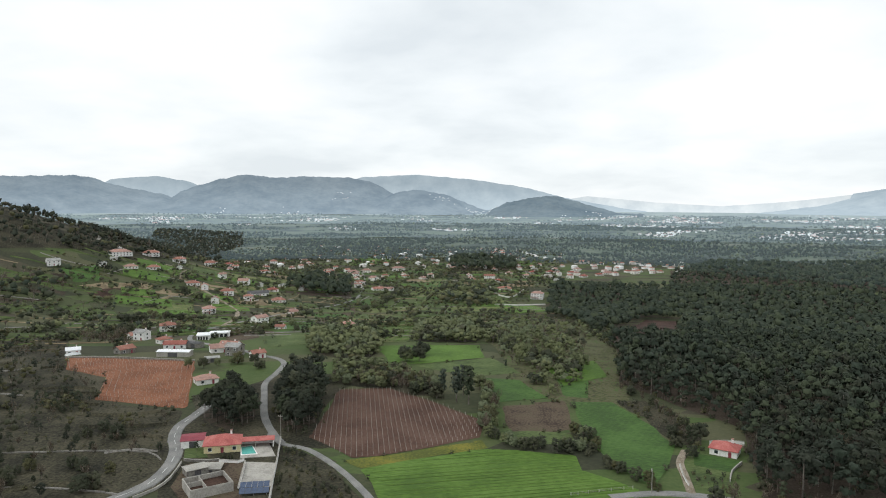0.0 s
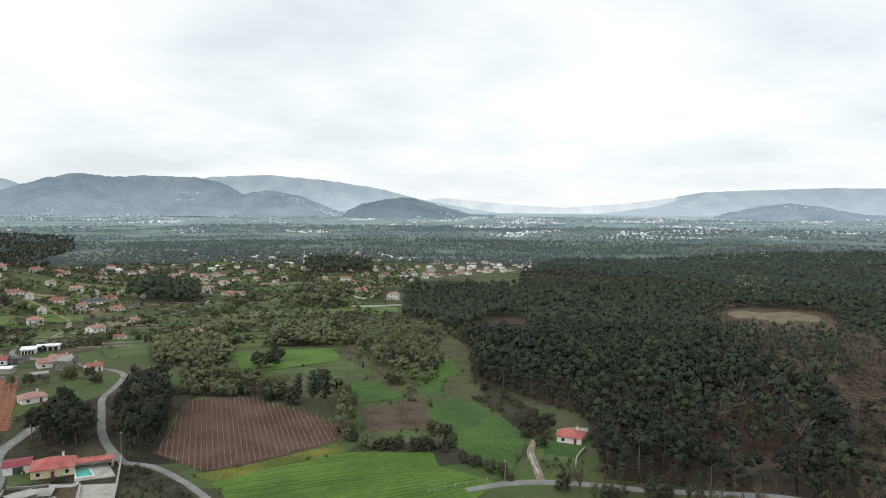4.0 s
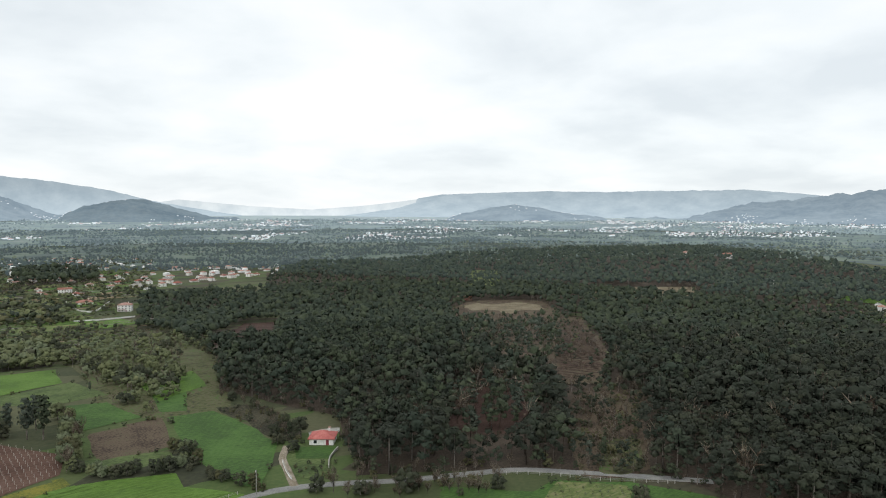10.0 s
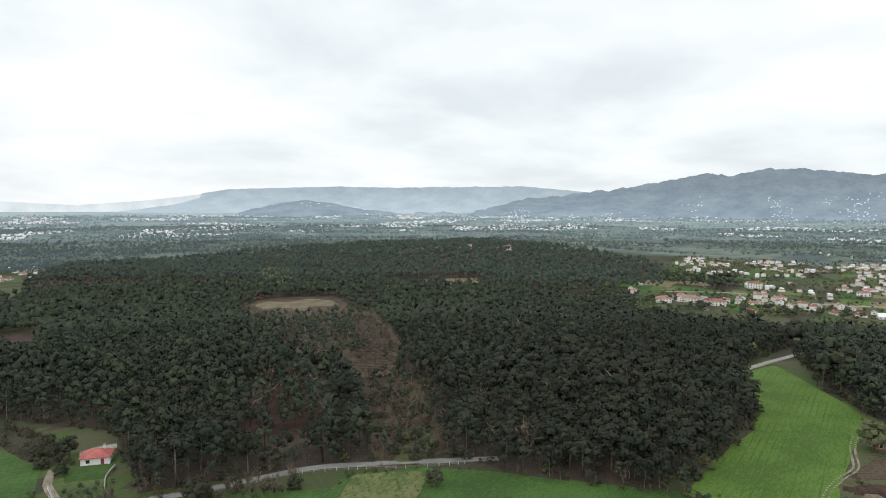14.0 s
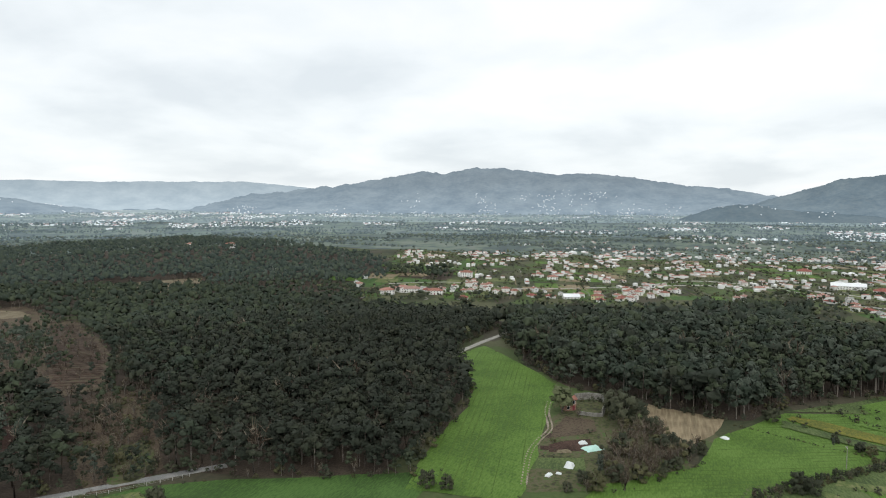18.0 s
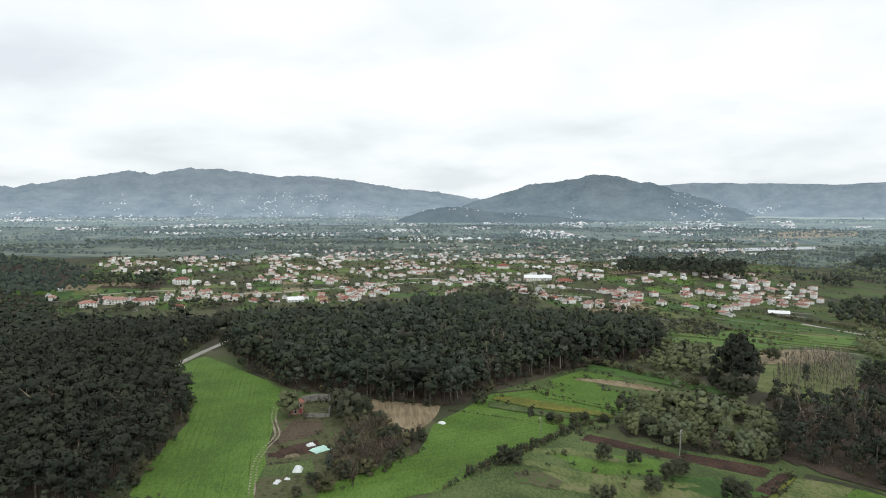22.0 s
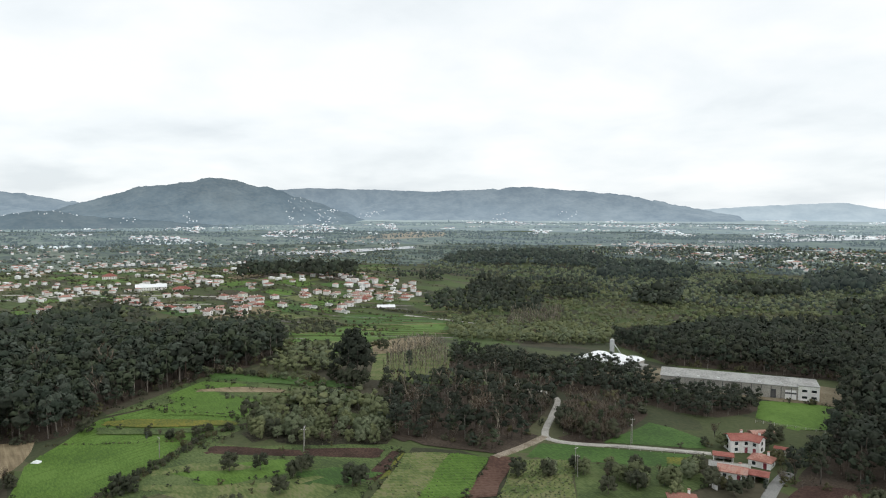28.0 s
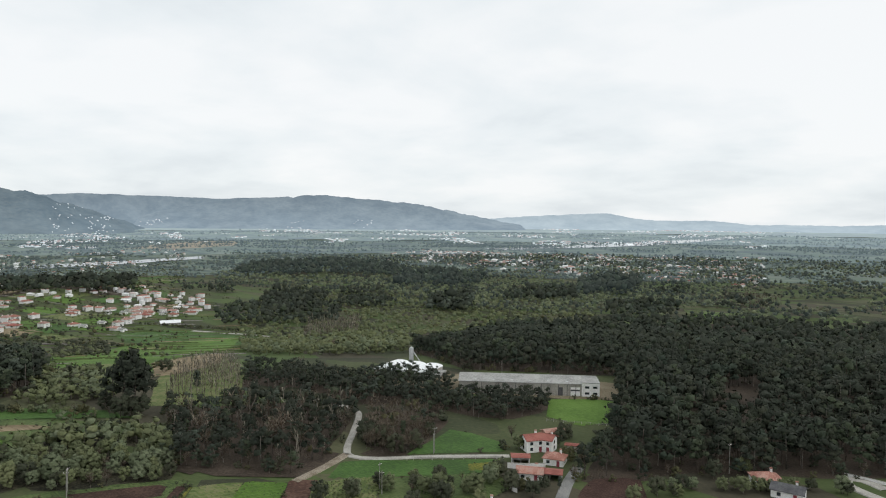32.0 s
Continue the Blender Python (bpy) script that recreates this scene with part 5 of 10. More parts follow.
def vineyard(name, poly, mat, label, ang, row=2.6, step=4.5, lift=0.08, post_h=1.7, lean=0.0, near=240):
    """Bare soil in furrows with rows of pale posts and thin wires."""
    ob = sheet(name, poly, M[mat], label, lift, row, ang, 0.12, category="vineyard")
    ca, sa = math.cos(radians(ang)), math.sin(radians(ang))
    rp = [(x * ca + y * sa, -x * sa + y * ca) for x, y in poly]
    lo, hi = min(p[1] for p in rp), max(p[1] for p in rp)
    pts, wires = [], []
    rnd = random.Random(5)
    v = lo + row
    while v < hi - 1:
        xs = crossings(rp, v)
        for j in range(0, len(xs) - 1, 2):
            a, b = xs[j] + 1.5, xs[j + 1] - 1.5
            n = int((b - a) / step)
            for k in range(n + 1):
                u = a + (b - a) * k / max(1, n) + rnd.uniform(-0.2, 0.2)
                pts.append((u * ca - v * sa, u * sa + v * ca))
            if n > 0:
                wires.append(((a * ca - v * sa, a * sa + v * ca), (b * ca - v * sa, b * sa + v * ca)))
        v += row
    bm = bmesh.new()
    box(bm, -0.055, 0.055, -0.055, 0.055, -0.1, post_h)
    one = bpy.data.meshes.new("vine_post")
    bm.to_mesh(one)
    bm.free()
    one.materials.append(M["post"])
    pts.sort(key=lambda p: p[0] ** 2 + p[1] ** 2)
    for x, y in pts[:near]:
        o = new("vine_post", one)
        o.parent = ob
        o.matrix_basis = pose(x, y, hgt(x, y) + lift, rnd.uniform(-4, 4), rnd.uniform(-4, 4), 0)
    hp = Heap()
    for x, y in pts[near:]:
        z = hgt(x, y)
        stick(hp, (x, y, z), (x + rnd.uniform(-.1, .1), y, z + post_h), 0.08, 0.08, 3, 0)
    for (x0, y0), (x1, y1) in wires:
        for hz in (post_h * 0.9,):
            stick(hp, (x0, y0, hgt(x0, y0) + hz), (x1, y1, hgt(x1, y1) + hz), 0.005, 0.005, 3, 0)
    if hp.n:
        v_, f_, m_ = hp.done()
        o = new("posts_and_wires", tri_mesh("posts_and_wires", v_, f_, [M["post"]]))
        o.parent = ob
        tagged(o, kind="stuff")
    return ob

def stripes(name, poly, mat, label, ang, step, width, lift):
    """Parallel strips across a field: furrows, mown swathes or wheel marks."""
    ca, sa = math.cos(radians(ang)), math.sin(radians(ang))
    rp = [(x * ca + y * sa, -x * sa + y * ca) for x, y in poly]
    lo, hi = min(p[1] for p in rp), max(p[1] for p in rp)
    rnd = random.Random(int(step * 10) + len(poly))
    verts, faces = [], []
    v = lo + step * 0.5
    while v < hi:
        xs = crossings(rp, v)
        for j in range(0, len(xs) - 1, 2):
            a, b = xs[j] + rnd.uniform(0, 3), xs[j + 1] - rnd.uniform(0, 3)
            if step < 3 and rnd.random() < 0.4:
                a += (b - a) * rnd.random()
            n = max(1, int((b - a) / 12))
            w = width * rnd.uniform(0.6, 1.2)
            o = rnd.uniform(-0.12, 0.12) * step
            for k in range(n + 1):
                u = a + (b - a) * k / n
                for s in (-1, 1):
                    q = v + o + s * w / 2 + rnd.uniform(-0.1, 0.1) * width
                    x, y = u * ca - q * sa, u * sa + q * ca
                    verts.append((x, y, hgt(x, y) + lift))
                if k:
                    c = len(verts) - 4
                    faces.append((c, c + 2, c + 3, c + 1))
        v += step
    return tagged(new(name, mesh_from(name, verts, faces, [mat])), label, "furrows", kind="stuff")


# ---- fields and roads, west ----
road("road_valley", [(-103.8, 196.0), (-99.0, 204.9), (-93.6, 215.1), (-92.9, 229.3), (-95.8, 244.2), (-102.1, 259.1), (-105.2, 272.4), (-104.1, 286.4), (-103.5, 303.6), (-105.8, 326.7)], 4.4, M["asphalt"], "curving grey two-lane asphalt road with faded centre line", dashes=True)
road("road_village", [(-59.5, 253.0), (-67.5, 268.3), (-75.2, 287.8), (-82.9, 317.7), (-88.0, 339.7), (-87.3, 360.3), (-88.5, 382.2), (-96.5, 395.7), (-110.0, 405.8), (-127.7, 425.7), (-157.6, 451.3), (-175.9, 476.8), (-189.6, 533), (-185.8, 581), (-180.4, 638), (-168.5, 722), (-152.8, 779), (-126.5, 838), (-112.6, 916), (-123.2, 1090), (-152.9, 1297)], 2.8, M["asphalt"], "narrow pale village road winding between houses and fields")
road("lane_field", [(-67.0, 264.3), (-59.5, 253.0), (-48.9, 247.3), (-36.1, 231.2), (-25.2, 212.6), (-14.6, 190.0), (-8.9, 172.6)], 2.1, M["asphalt"], "narrow grey farm lane beside the meadow")
road("lane_upper", [(-185.8, 581), (-214.0, 715), (-273.8, 806), (-312.9, 840), (-335.4, 878), (-341.3, 913), (-362.4, 914), (-393.3, 908)], 4.0, M["track"], "pale lane climbing through the village")
road("road_hill", [(-454.9, 906), (-953, 2104), (-888, 2235)], 7, M["concrete"], "pale road on the wooded slope")

vineyard("vineyard_orange", [(-220.5, 401.1), (-139.6, 385.5), (-123.4, 336.4), (-111.9, 295.7), (-133.1, 301.0), (-156.7, 308.1), (-171.5, 347.6), (-199.4, 363.4)], "redsoil", "orange-brown ploughed vineyard with rows of pale posts", 78, 2.3, 5.0, post_h=1.2)
vineyard("vineyard_brown", [(-49.7, 328.3), (-25.4, 331.0), (-3.2, 308.6), (17.0, 282.1), (13.7, 261.2), (-12.7, 245.6), (-32.3, 238.6), (-50.7, 260.1)], "vinesoil", "brown ploughed vineyard with rows of white posts", 97, 2.0, 4.0, post_h=1.3)
sheet("field_yellow_strip", [(-34.9, 235.9), (-12.7, 245.0), (14.6, 258.7), (16.6, 249.6), (-8.4, 239.0), (-26.1, 228.4)], M["yellow"], "strip of yellow-flowering grass beside the vineyard", 0.09, 2.0, 10)
sheet("field_big_meadow", [(-27.1, 228.3), (-8.4, 239.0), (16.6, 249.6), (48.3, 243.2), (47.6, 229.5), (62.3, 213.8), (58.6, 207.9), (44.2, 188.9), (-3.2, 178.7), (-15.1, 197.1)], M["green2"], "large bright green meadow with mown lines", 0.1, 2.2, 12, 0.08)
stripes("meadow_lines", [(-24, 226), (-8.4, 237), (16.6, 247), (46, 241), (46, 229), (60, 213), (44, 190), (-2, 181), (-13, 197)], M["meadowline"], "faint drill lines along the large meadow", 12, 2.4, 0.45, 0.2)
sheet("field_right_meadow", [(59.0, 309.9), (77.9, 310.3), (84.2, 283.3), (87.1, 253.1), (69.2, 215.7), (63.6, 218.3), (55.3, 252.6)], M["green"], "lush green meadow between hedges", 0.1, 2.2, 60, 0.08)
sheet("field_terrace_lower", [(16.2, 353.9), (39.8, 349.9), (48.6, 316.1), (25.0, 309.2)], M["green"], "small bright green terrace field", 0.1, 2.2, 10, 0.06)
sheet("field_terrace_mid", [(-15.0, 377.9), (28.8, 399.8), (41.3, 364.2), (16.8, 355.1)], M["olivegreen"], "yellowish green terrace field", 0.1, 2.2, 10, 0.06)
sheet("field_terrace_upper", [(-44.7, 440.1), (23.9, 446.0), (24.9, 401.3), (-15.1, 381.9), (-29.9, 388.5)], M["green2"], "bright green terrace field by the willows", 0.1, 2.2, 10, 0.06)
sheet("field_forest_edge", [(35.9, 416.3), (110.5, 558), (131.0, 492.7), (82.3, 298.0), (55.3, 306.3), (34.0, 336.3)], M["yardmix"], "rough brownish grass between the stream and the forest", 0.04, 3, 30)
sheet("field_forest_green", [(56.9, 382.8), (88.0, 395.0), (85.6, 354.4), (61.0, 337.0)], M["green2"], "bright grass patch beside the forest", 0.16, 3, 30)
sheet("field_small_meadow", [(59.1, 352.7), (77.2, 362.6), (67.4, 315.5), (57.6, 319.1)], M["green"], "small green meadow among bushes", 0.1, 2.2, 10)
sheet("field_young_vines", [(-48.3, 616), (-19.0, 652), (-23.0, 456.5), (-40.3, 455.8)], M["crop"], "striped young vineyard in grass", 0.1, 2.6, 75, 0.25)
sheet("field_scrub_patch", [(27.0, 302.3), (56.2, 311.7), (52.7, 271.9), (26.7, 261.4)], M["clearing"], "brown scrubby fallow patch", 0.07, 3, 10)
sheet("field_scrub_green", [(20.9, 271.3), (49.8, 268.4), (50.1, 252.5), (22.9, 255.1)], M["olivegreen"], "green rough grass by the hedge", 0.09, 3, 10)
sheet("field_north_a", [(-98.3, 731), (-53.2, 775), (-44.1, 574), (-60.6, 513)], M["olivegreen"], "green meadow below the village", 0.1, 3, 10)
sheet("field_north_b", [(-44.7, 1119), (16.0, 1201), (4.9, 924), (-33.2, 927)], M["green"], "bright green field between trees", 0.1, 3, 10)
sheet("field_north_c", [(-67.7, 880), (42.6, 918), (32.7, 769), (-50.3, 733)], M["olivegreen"], "striped green field below the village", 0.1, 3, 10)
sheet("field_north_d", [(-177.8, 594), (-123.8, 658), (-104.7, 569), (-130.3, 504)], M["green"], "green field beside village houses", 0.1, 3, 10)
sheet("field_west_a", [(-423.3, 766), (-404.6, 811), (-376.3, 760), (-393.8, 734)], M["green"], "small bright green field on the slope", 0.1, 3, 10)
sheet("field_west_b", [(-306.1, 725), (-275.4, 764), (-251.2, 688), (-280.8, 654)], M["olivegreen"], "olive-green terrace on the slope", 0.1, 3, 10)
sheet("field_west_ploughed", [(-375.0, 721), (-343.2, 762), (-324.8, 707), (-350.9, 690)], M["tilled"], "dark ploughed plot on the slope", 0.1, 3, 10)
sheet("field_west_c", [(-405.2, 629), (-374.5, 657), (-355.5, 632), (-384.1, 596)], M["olivegreen"], "green grass strip on the slope", 0.1, 3, 10)
sheet("heath_west", [(-413.7, 521), (-264.9, 484.1), (-200.0, 363.4), (-171.5, 347.6), (-155.4, 304.6), (-111.2, 292.5), (-105.3, 262.2), (-94.3, 233.4), (-99.9, 204.9), (-107.7, 177.4), (-161.5, 186.3)], M["heath"], "dark burnt heath with scattered stumps and scrub", 0.06, 6, 10)
sheet("heath_verge", [(-107.9, 268.8), (-103.6, 284.8), (-67.0, 266.3), (-58.3, 250.7), (-51.0, 206.4), (-45.9, 181.3), (-80.8, 180.9), (-93.9, 233.4)], M["heath"], "dark rough verge round the bungalow", 0.03, 4, 10)
sheet("heath_plot", [(-57.6, 249.5), (-49.5, 245.0), (-36.8, 229.2), (-24.3, 204.7), (-13.9, 181.7), (-44.4, 181.3), (-52.3, 210.5)], M["heath"], "dark scrubby plot beside the lane", 0.07, 4, 10)

# ---- fields and roads, middle ----
road("road_forest", [(51.8, 207.6), (65.6, 210.5), (77.3, 209.5), (92.7, 204.2), (111.3, 195.8), (137.7, 187.5), (150.5, 181.9), (166.5, 168.2), (187.8, 149.0)] + [(196.3, 140.7)], 3.2, M["asphalt"], "pale lane along the edge of the forest")
road("track_house", [(77.9, 210.2), (81.2, 226.5), (83.2, 236.7), (89.1, 248.4)], 2.4, M["track"], "pale concrete driveway up to the house")
road("road_gap", [(381.8, 120.2), (418.1, 115.2), (488.8, 112.1), (576, 118.1)], 3.4, M["concrete"], "pale straight lane between forest and meadow")
sheet("clearing_rough", [(478.2, 733), (539, 780), (581, 764), (620, 723), (592, 658), (504, 530), (296.9, 314.3), (263.0, 292.4), (256.0, 325.2), (265.3, 370.5), (370.4, 558)], M["clearing"], "brown rough ground round the sandy clearing", 0.2, 4, 10, amp=3)
sheet("clearing_sand", [(506, 754), (539, 759), (547, 732), (586, 732), (595, 698), (578, 664), (551, 675), (521, 659), (522, 698), (498.1, 711)], M["sand"], "sandy clearing in the forest", 0.3, 4, 10, amp=4)
sheet("clearing_ploughed", [(560, 623), (564, 583), (430.4, 425.8), (320.7, 307.1), (259.7, 251.4), (234.4, 264.8)], M["clearing"], "reddish ploughed clearing in the forest", 0.3, 5, 62, 0.4)
stripes("furrows", [(528, 583), (547, 570), (416.2, 414.4), (318.2, 308.6), (266.5, 260.8), (244.9, 273.0)], M["tilled"], "dark furrows across the ploughed clearing", 118, 5.6, 2.3, 0.75)
sheet("clearing_grass", [(195.4, 188.6), (210.6, 186.1), (183.1, 155.9), (167.2, 163.8)], M["yardmix"], "pale yellowish grass at the foot of the clearing", 0.3, 4, 10)
sheet("clearing_felled", [(236.6, 248.0), (263.0, 248.3), (265.6, 227.1), (215.2, 187.2), (182.5, 153.9), (161.8, 166.4), (177.9, 189.3), (205.9, 223.0)], M["clearing"], "brown felled clearing with scrub", 0.2, 4, 10)
sheet("clearing_thinned", [(184.1, 285.9), (207.8, 282.5), (217.2, 262.1), (189.9, 224.4), (174.5, 212.2), (156.8, 220.8), (154.5, 235.7)], M["redlitter"], "reddish needle-covered thinned ground", 0.2, 4, 10)
sheet("clearing_edge", [(117.7, 521), (222.4, 757), (264.4, 751), (175.4, 509), (132.2, 491.0)], M["redlitter"], "reddish bare ground by the forest edge", 0.2, 4, 10)
sheet("field_forest_front", [(118.1, 186.1), (141.2, 166.1), (152.6, 170.8), (171.9, 154.8), (181.3, 142.8), (194.5, 114.0), (214.8, 69.3), (177.5, 70.6), (93.5, 152.9)], M["green"], "green strip field below the forest lane", 0.1, 2.2, 40, 0.06)
sheet("field_young_crop", [(152.7, 168.0), (170.4, 153.4), (166.7, 147.6), (146.4, 136.2), (129.6, 152.6)], M["crop"], "pale striped plot of young vines", 0.14, 2.4, 20, 0.3)
sheet("field_house_yard", [(91.7, 248.3), (105.9, 239.4), (90.9, 211.5), (79.9, 216.6), (84.1, 236.2)], M["olivegreen"], "rough grassy yard below the bungalow", 0.09, 3, 10)
sheet("field_long_meadow", [(379.8, 115.8), (420.0, 108.7), (352.0, 59.0), (333.5, 48.1), (284.4, 45.4), (239.2, 42.3), (198.3, 40.2), (197.4, 76.8), (242.7, 81.6), (287.3, 81.9), (327.1, 91.7)], M["green2"], "long bright green meadow reaching into the forest", 0.12, 2.2, 70, 0.08)
stripes("meadow_lines", [(372.8, 110.6), (411.8, 106.6), (347.4, 58.8), (284.4, 46.6), (239.2, 43.3), (202.1, 41.8), (201.3, 76.5), (240.5, 79.9), (287.3, 80.0)], M["meadowline"], "darker drill lines along the long meadow", 8, 2.6, 0.5, 0.21)
sheet("farm_yard", [(282.9, 45.2), (319.1, 27.0), (308.5, 10.7), (271.0, 0.3), (246.1, -12.0), (220.0, 7.6), (206.2, 40.0), (238.1, 42.1)], M["yardmix"], "rough farm plot with scrub and rubble", 0.08, 3, 10)
sheet("field_straw", [(317.7, 9.7), (304.2, -24.8), (282.3, -18.4), (260.6, -8.4), (281.7, 2.7)], M["straw"], "pale straw-coloured stubble field", 0.14, 2.2, 60, 0.06)
sheet("field_farm_lawn", [(309.5, 39.0), (313.5, 25.2), (292.8, 23.3), (288.6, 34.0)], M["yardmix"], "grassy court of the ruined farm", 0.12, 3, 10)
sheet("field_valley_grass", [(266.5, -19.2), (307.3, -39.2), (333.1, -81.3), (355.4, -138.3), (306.2, -150.9), (276.1, -97.2), (262.9, -78.1), (228.3, -28.9)], M["olivegreen"], "rough green valley grass below the wood", 0.03, 4, 20)
sheet("field_valley_meadow", [(277.1, -18.1), (321.3, -50.0), (332.3, -90.0), (311.9, -115.4), (292.2, -102.2), (271.5, -71.7), (230.6, -34.4), (211.7, -17.5), (196.7, 26.6), (219.7, 18.6), (246.1, -12.0)], M["green2"], "broad bright green meadow with faint mown lines", 0.1, 2.2, -18, 0.06)
stripes("meadow_lines", [(274.3, -20.2), (317.5, -50.8), (328.2, -88.9), (310.0, -112.2), (274.2, -71.2), (233.6, -33.8), (215.1, -17.8), (210.9, 16.1), (241.6, -11.8)], M["meadowline"], "darker mown lines across the broad meadow", -68, 2.8, 0.5, 0.18)
sheet("field_valley_strip", [(317.6, -52.2), (306.8, -71.4), (295.5, -85.8), (285.0, -98.8), (281.2, -96.5), (288.7, -81.2), (300.2, -60.8), (311.4, -49.8)], M["yellow"], "yellowish strip of flowering grass in the valley meadow", 0.42, 2, 20)
sheet("field_valley_strip", [(309.4, -46.9), (294.7, -64.8), (277.9, -93.3), (275.1, -91.4), (284.6, -67.5), (300.6, -45.6)], M["olivegreen"], "mown olive strip in the valley meadow", 0.44, 2, 20)
sheet("field_valley_strip", [(348.2, -97.9), (342.5, -114.9), (330.6, -127.8), (319.3, -135.6), (315.2, -133.9), (323.5, -123.6), (332.4, -111.5), (343.5, -96.6)], M["straw"], "pale brown mown strip below the wood", 0.46, 2, 20)
sheet("field_valley_strip", [(342.3, -82.6), (362.0, -105.0), (351.1, -116.2), (341.4, -124.0), (341.7, -103.7), (329.6, -104.6), (315.5, -116.1), (297.9, -105.5), (312.3, -87.9)], M["green2"], "bright green meadow corner below the wood", 0.40, 2, 20)
hedge("hedge_ditch", "low dark ditch bank across the valley meadow", [(296.6, -28.3), (287.6, -43.6), (280.2, -56.7), (272.6, -70.7)], [("bush", 1)], 1.5, (0.5, 1.2), 0.5, 266)
hedge("hedge_ditch", "low dark ditch bank below the wood meadow", [(334.6, -67.8), (320.6, -76.0), (306.1, -88.8), (292.4, -101.4)], [("bush", 1)], 1.5, (0.5, 1.3), 0.5, 267)
hedge("hedge_ditch", "dark tangled ditch bank between the meadows", [(213.4, -18.1), (221.8, -26.1), (228.1, -34.5), (239.1, -46.3), (249.6, -57.0), (264.2, -74.4), (267.6, -89.9)], [("bush", 0.75), ("bare", 0.25)], 1.3, (0.9, 2.2), 1.2, 268)
sheet("field_strip_upper", [(353.2, -91.1), (372.7, -108.5), (332.9, -136.7), (292.8, -160.7), (279.3, -159.3), (300.2, -128.8), (325.8, -105.3)], M["olivegreen"], "olive-green grass strip by the wet meadow", 0.3, 3, 10)
sheet("field_strip_lower", [(313.1, -73.9), (342.1, -88.7), (319.3, -111.3), (301.7, -110.3), (288.6, -99.3), (303.3, -88.1)], M["green2"], "bright green grass strip by the willows", 0.36, 3, 10)
sheet("field_strip_green", [(380.9, -110.9), (357.0, -140.2), (322.9, -163.8), (302.1, -165.8), (335.0, -137.6), (361.8, -111.1)], M["green"], "narrow green strip between hedges", 0.36, 3, 10)
sheet("field_village_green", [(523, -215.1), (533, -241.7), (658, -340.9), (624, -450.3), (500, -354.7), (458.9, -276.8), (456.2, -231.6)], M["green2"], "bright green field below the village", 0.32, 4, 10)
sheet("field_village_green", [(757, -384.3), (748, -430.8), (689, -431.1), (686, -362.4)], M["green"], "lush green field below the village", 0.32, 4, 10)
sheet("field_village_pale", [(477.9, -196.6), (463.0, -254.1), (409.2, -229.0), (405.0, -205.6), (433.2, -180.1)], M["crop"], "pale yellowish field below the village", 0.32, 4, 10)
sheet("field_village_pale", [(441.1, -249.2), (449.1, -270.9), (473.0, -329.6), (395.6, -270.9), (376.5, -231.4), (378.7, -216.0)], M["straw"], "pale stubble strip beside the poplars", 0.32, 4, 10)
sheet("field_wood_meadow", [(356.4, -92.0), (357.4, -126.0), (318.4, -117.7), (332.3, -90.0), (323.2, -50.3)], M["olivegreen"], "green meadow below the dark wood", 0.24, 3, 10)
sheet("field_east_lot", [(232.0, -25.7), (266.4, -79.1), (253.8, -89.3), (224.6, -135.9), (217.8, -136.7), (187.1, -103.4), (170.5, -92.5), (194.5, -6.3)], M["olivegreen"], "grassy plots with scattered olive trees", 0.1, 2.4, 30, 0.05)
sheet("field_lot_patch", [(242.1, -58.7), (239.6, -77.2), (231.2, -99.0), (219.7, -91.0), (220.9, -67.4)], M["green2"], "bright patch of grass among olive trees", 0.16, 2.4, 30)
sheet("field_lot_patch", [(226.0, -46.2), (223.9, -64.7), (212.5, -91.0), (197.8, -102.2), (189.9, -88.6), (213.3, -51.5)], M["crop"], "pale mown patch of grass among olive trees", 0.18, 2.4, 30)
sheet("field_lot_patch", [(218.1, -93.4), (213.8, -110.5), (199.6, -118.2), (196.7, -103.7), (208.7, -91.3)], M["green"], "green patch of grass among olive trees", 0.2, 2.4, 30)
sheet("field_lot_strip", [(246.6, -54.2), (246.4, -69.4), (232.5, -84.7), (229.8, -81.6), (239.9, -65.4), (242.0, -53.2)], M["crop"], "pale mown strip among the olive trees", 0.22, 2, 30)
sheet("field_lot_strip", [(225.9, -42.8), (226.1, -53.7), (215.8, -57.9), (209.5, -53.4), (216.7, -43.9)], M["yardmix"], "brownish rough patch of grass by the ditch", 0.22, 2, 30)
sheet("field_lot_strip", [(236.9, -48.0), (230.2, -58.7), (215.9, -72.7), (211.4, -101.5), (208.4, -101.1), (209.1, -72.3), (222.2, -56.7), (232.2, -47.0)], M["crop"], "pale path of mown grass across the lot", 0.24, 2, 30)
sheet("field_dark_strip", [(262.1, -78.3), (254.9, -86.2), (238.5, -104.6), (230.3, -105.6), (242.0, -87.5), (254.8, -74.5)], M["tilled"], "dark tilled vegetable strip", 0.16, 2, 10)
sheet("field_dark_plot", [(239.7, -105.1), (221.4, -132.1), (214.9, -124.3), (229.2, -105.1)], M["tilled"], "dark red tilled plot", 0.16, 2, 10)
sheet("field_red_strip", [(219.1, -133.1), (214.6, -135.2), (197.5, -114.3), (198.8, -110.8)], M["tilled"], "narrow red tilled strip", 0.16, 2, 60)
sheet("field_yellow_edge", [(214.6, -135.2), (213.1, -136.1), (197.4, -117.5), (197.3, -114.9)], M["yellow"], "thin yellow flowering strip", 0.16, 1.2, 60)
sheet("field_stripe_a", [(213.1, -136.1), (204.1, -149.2), (174.6, -113.8), (179.9, -99.4)], M["crop"], "pale green striped plot", 0.15, 2.4, 60, 0.2)
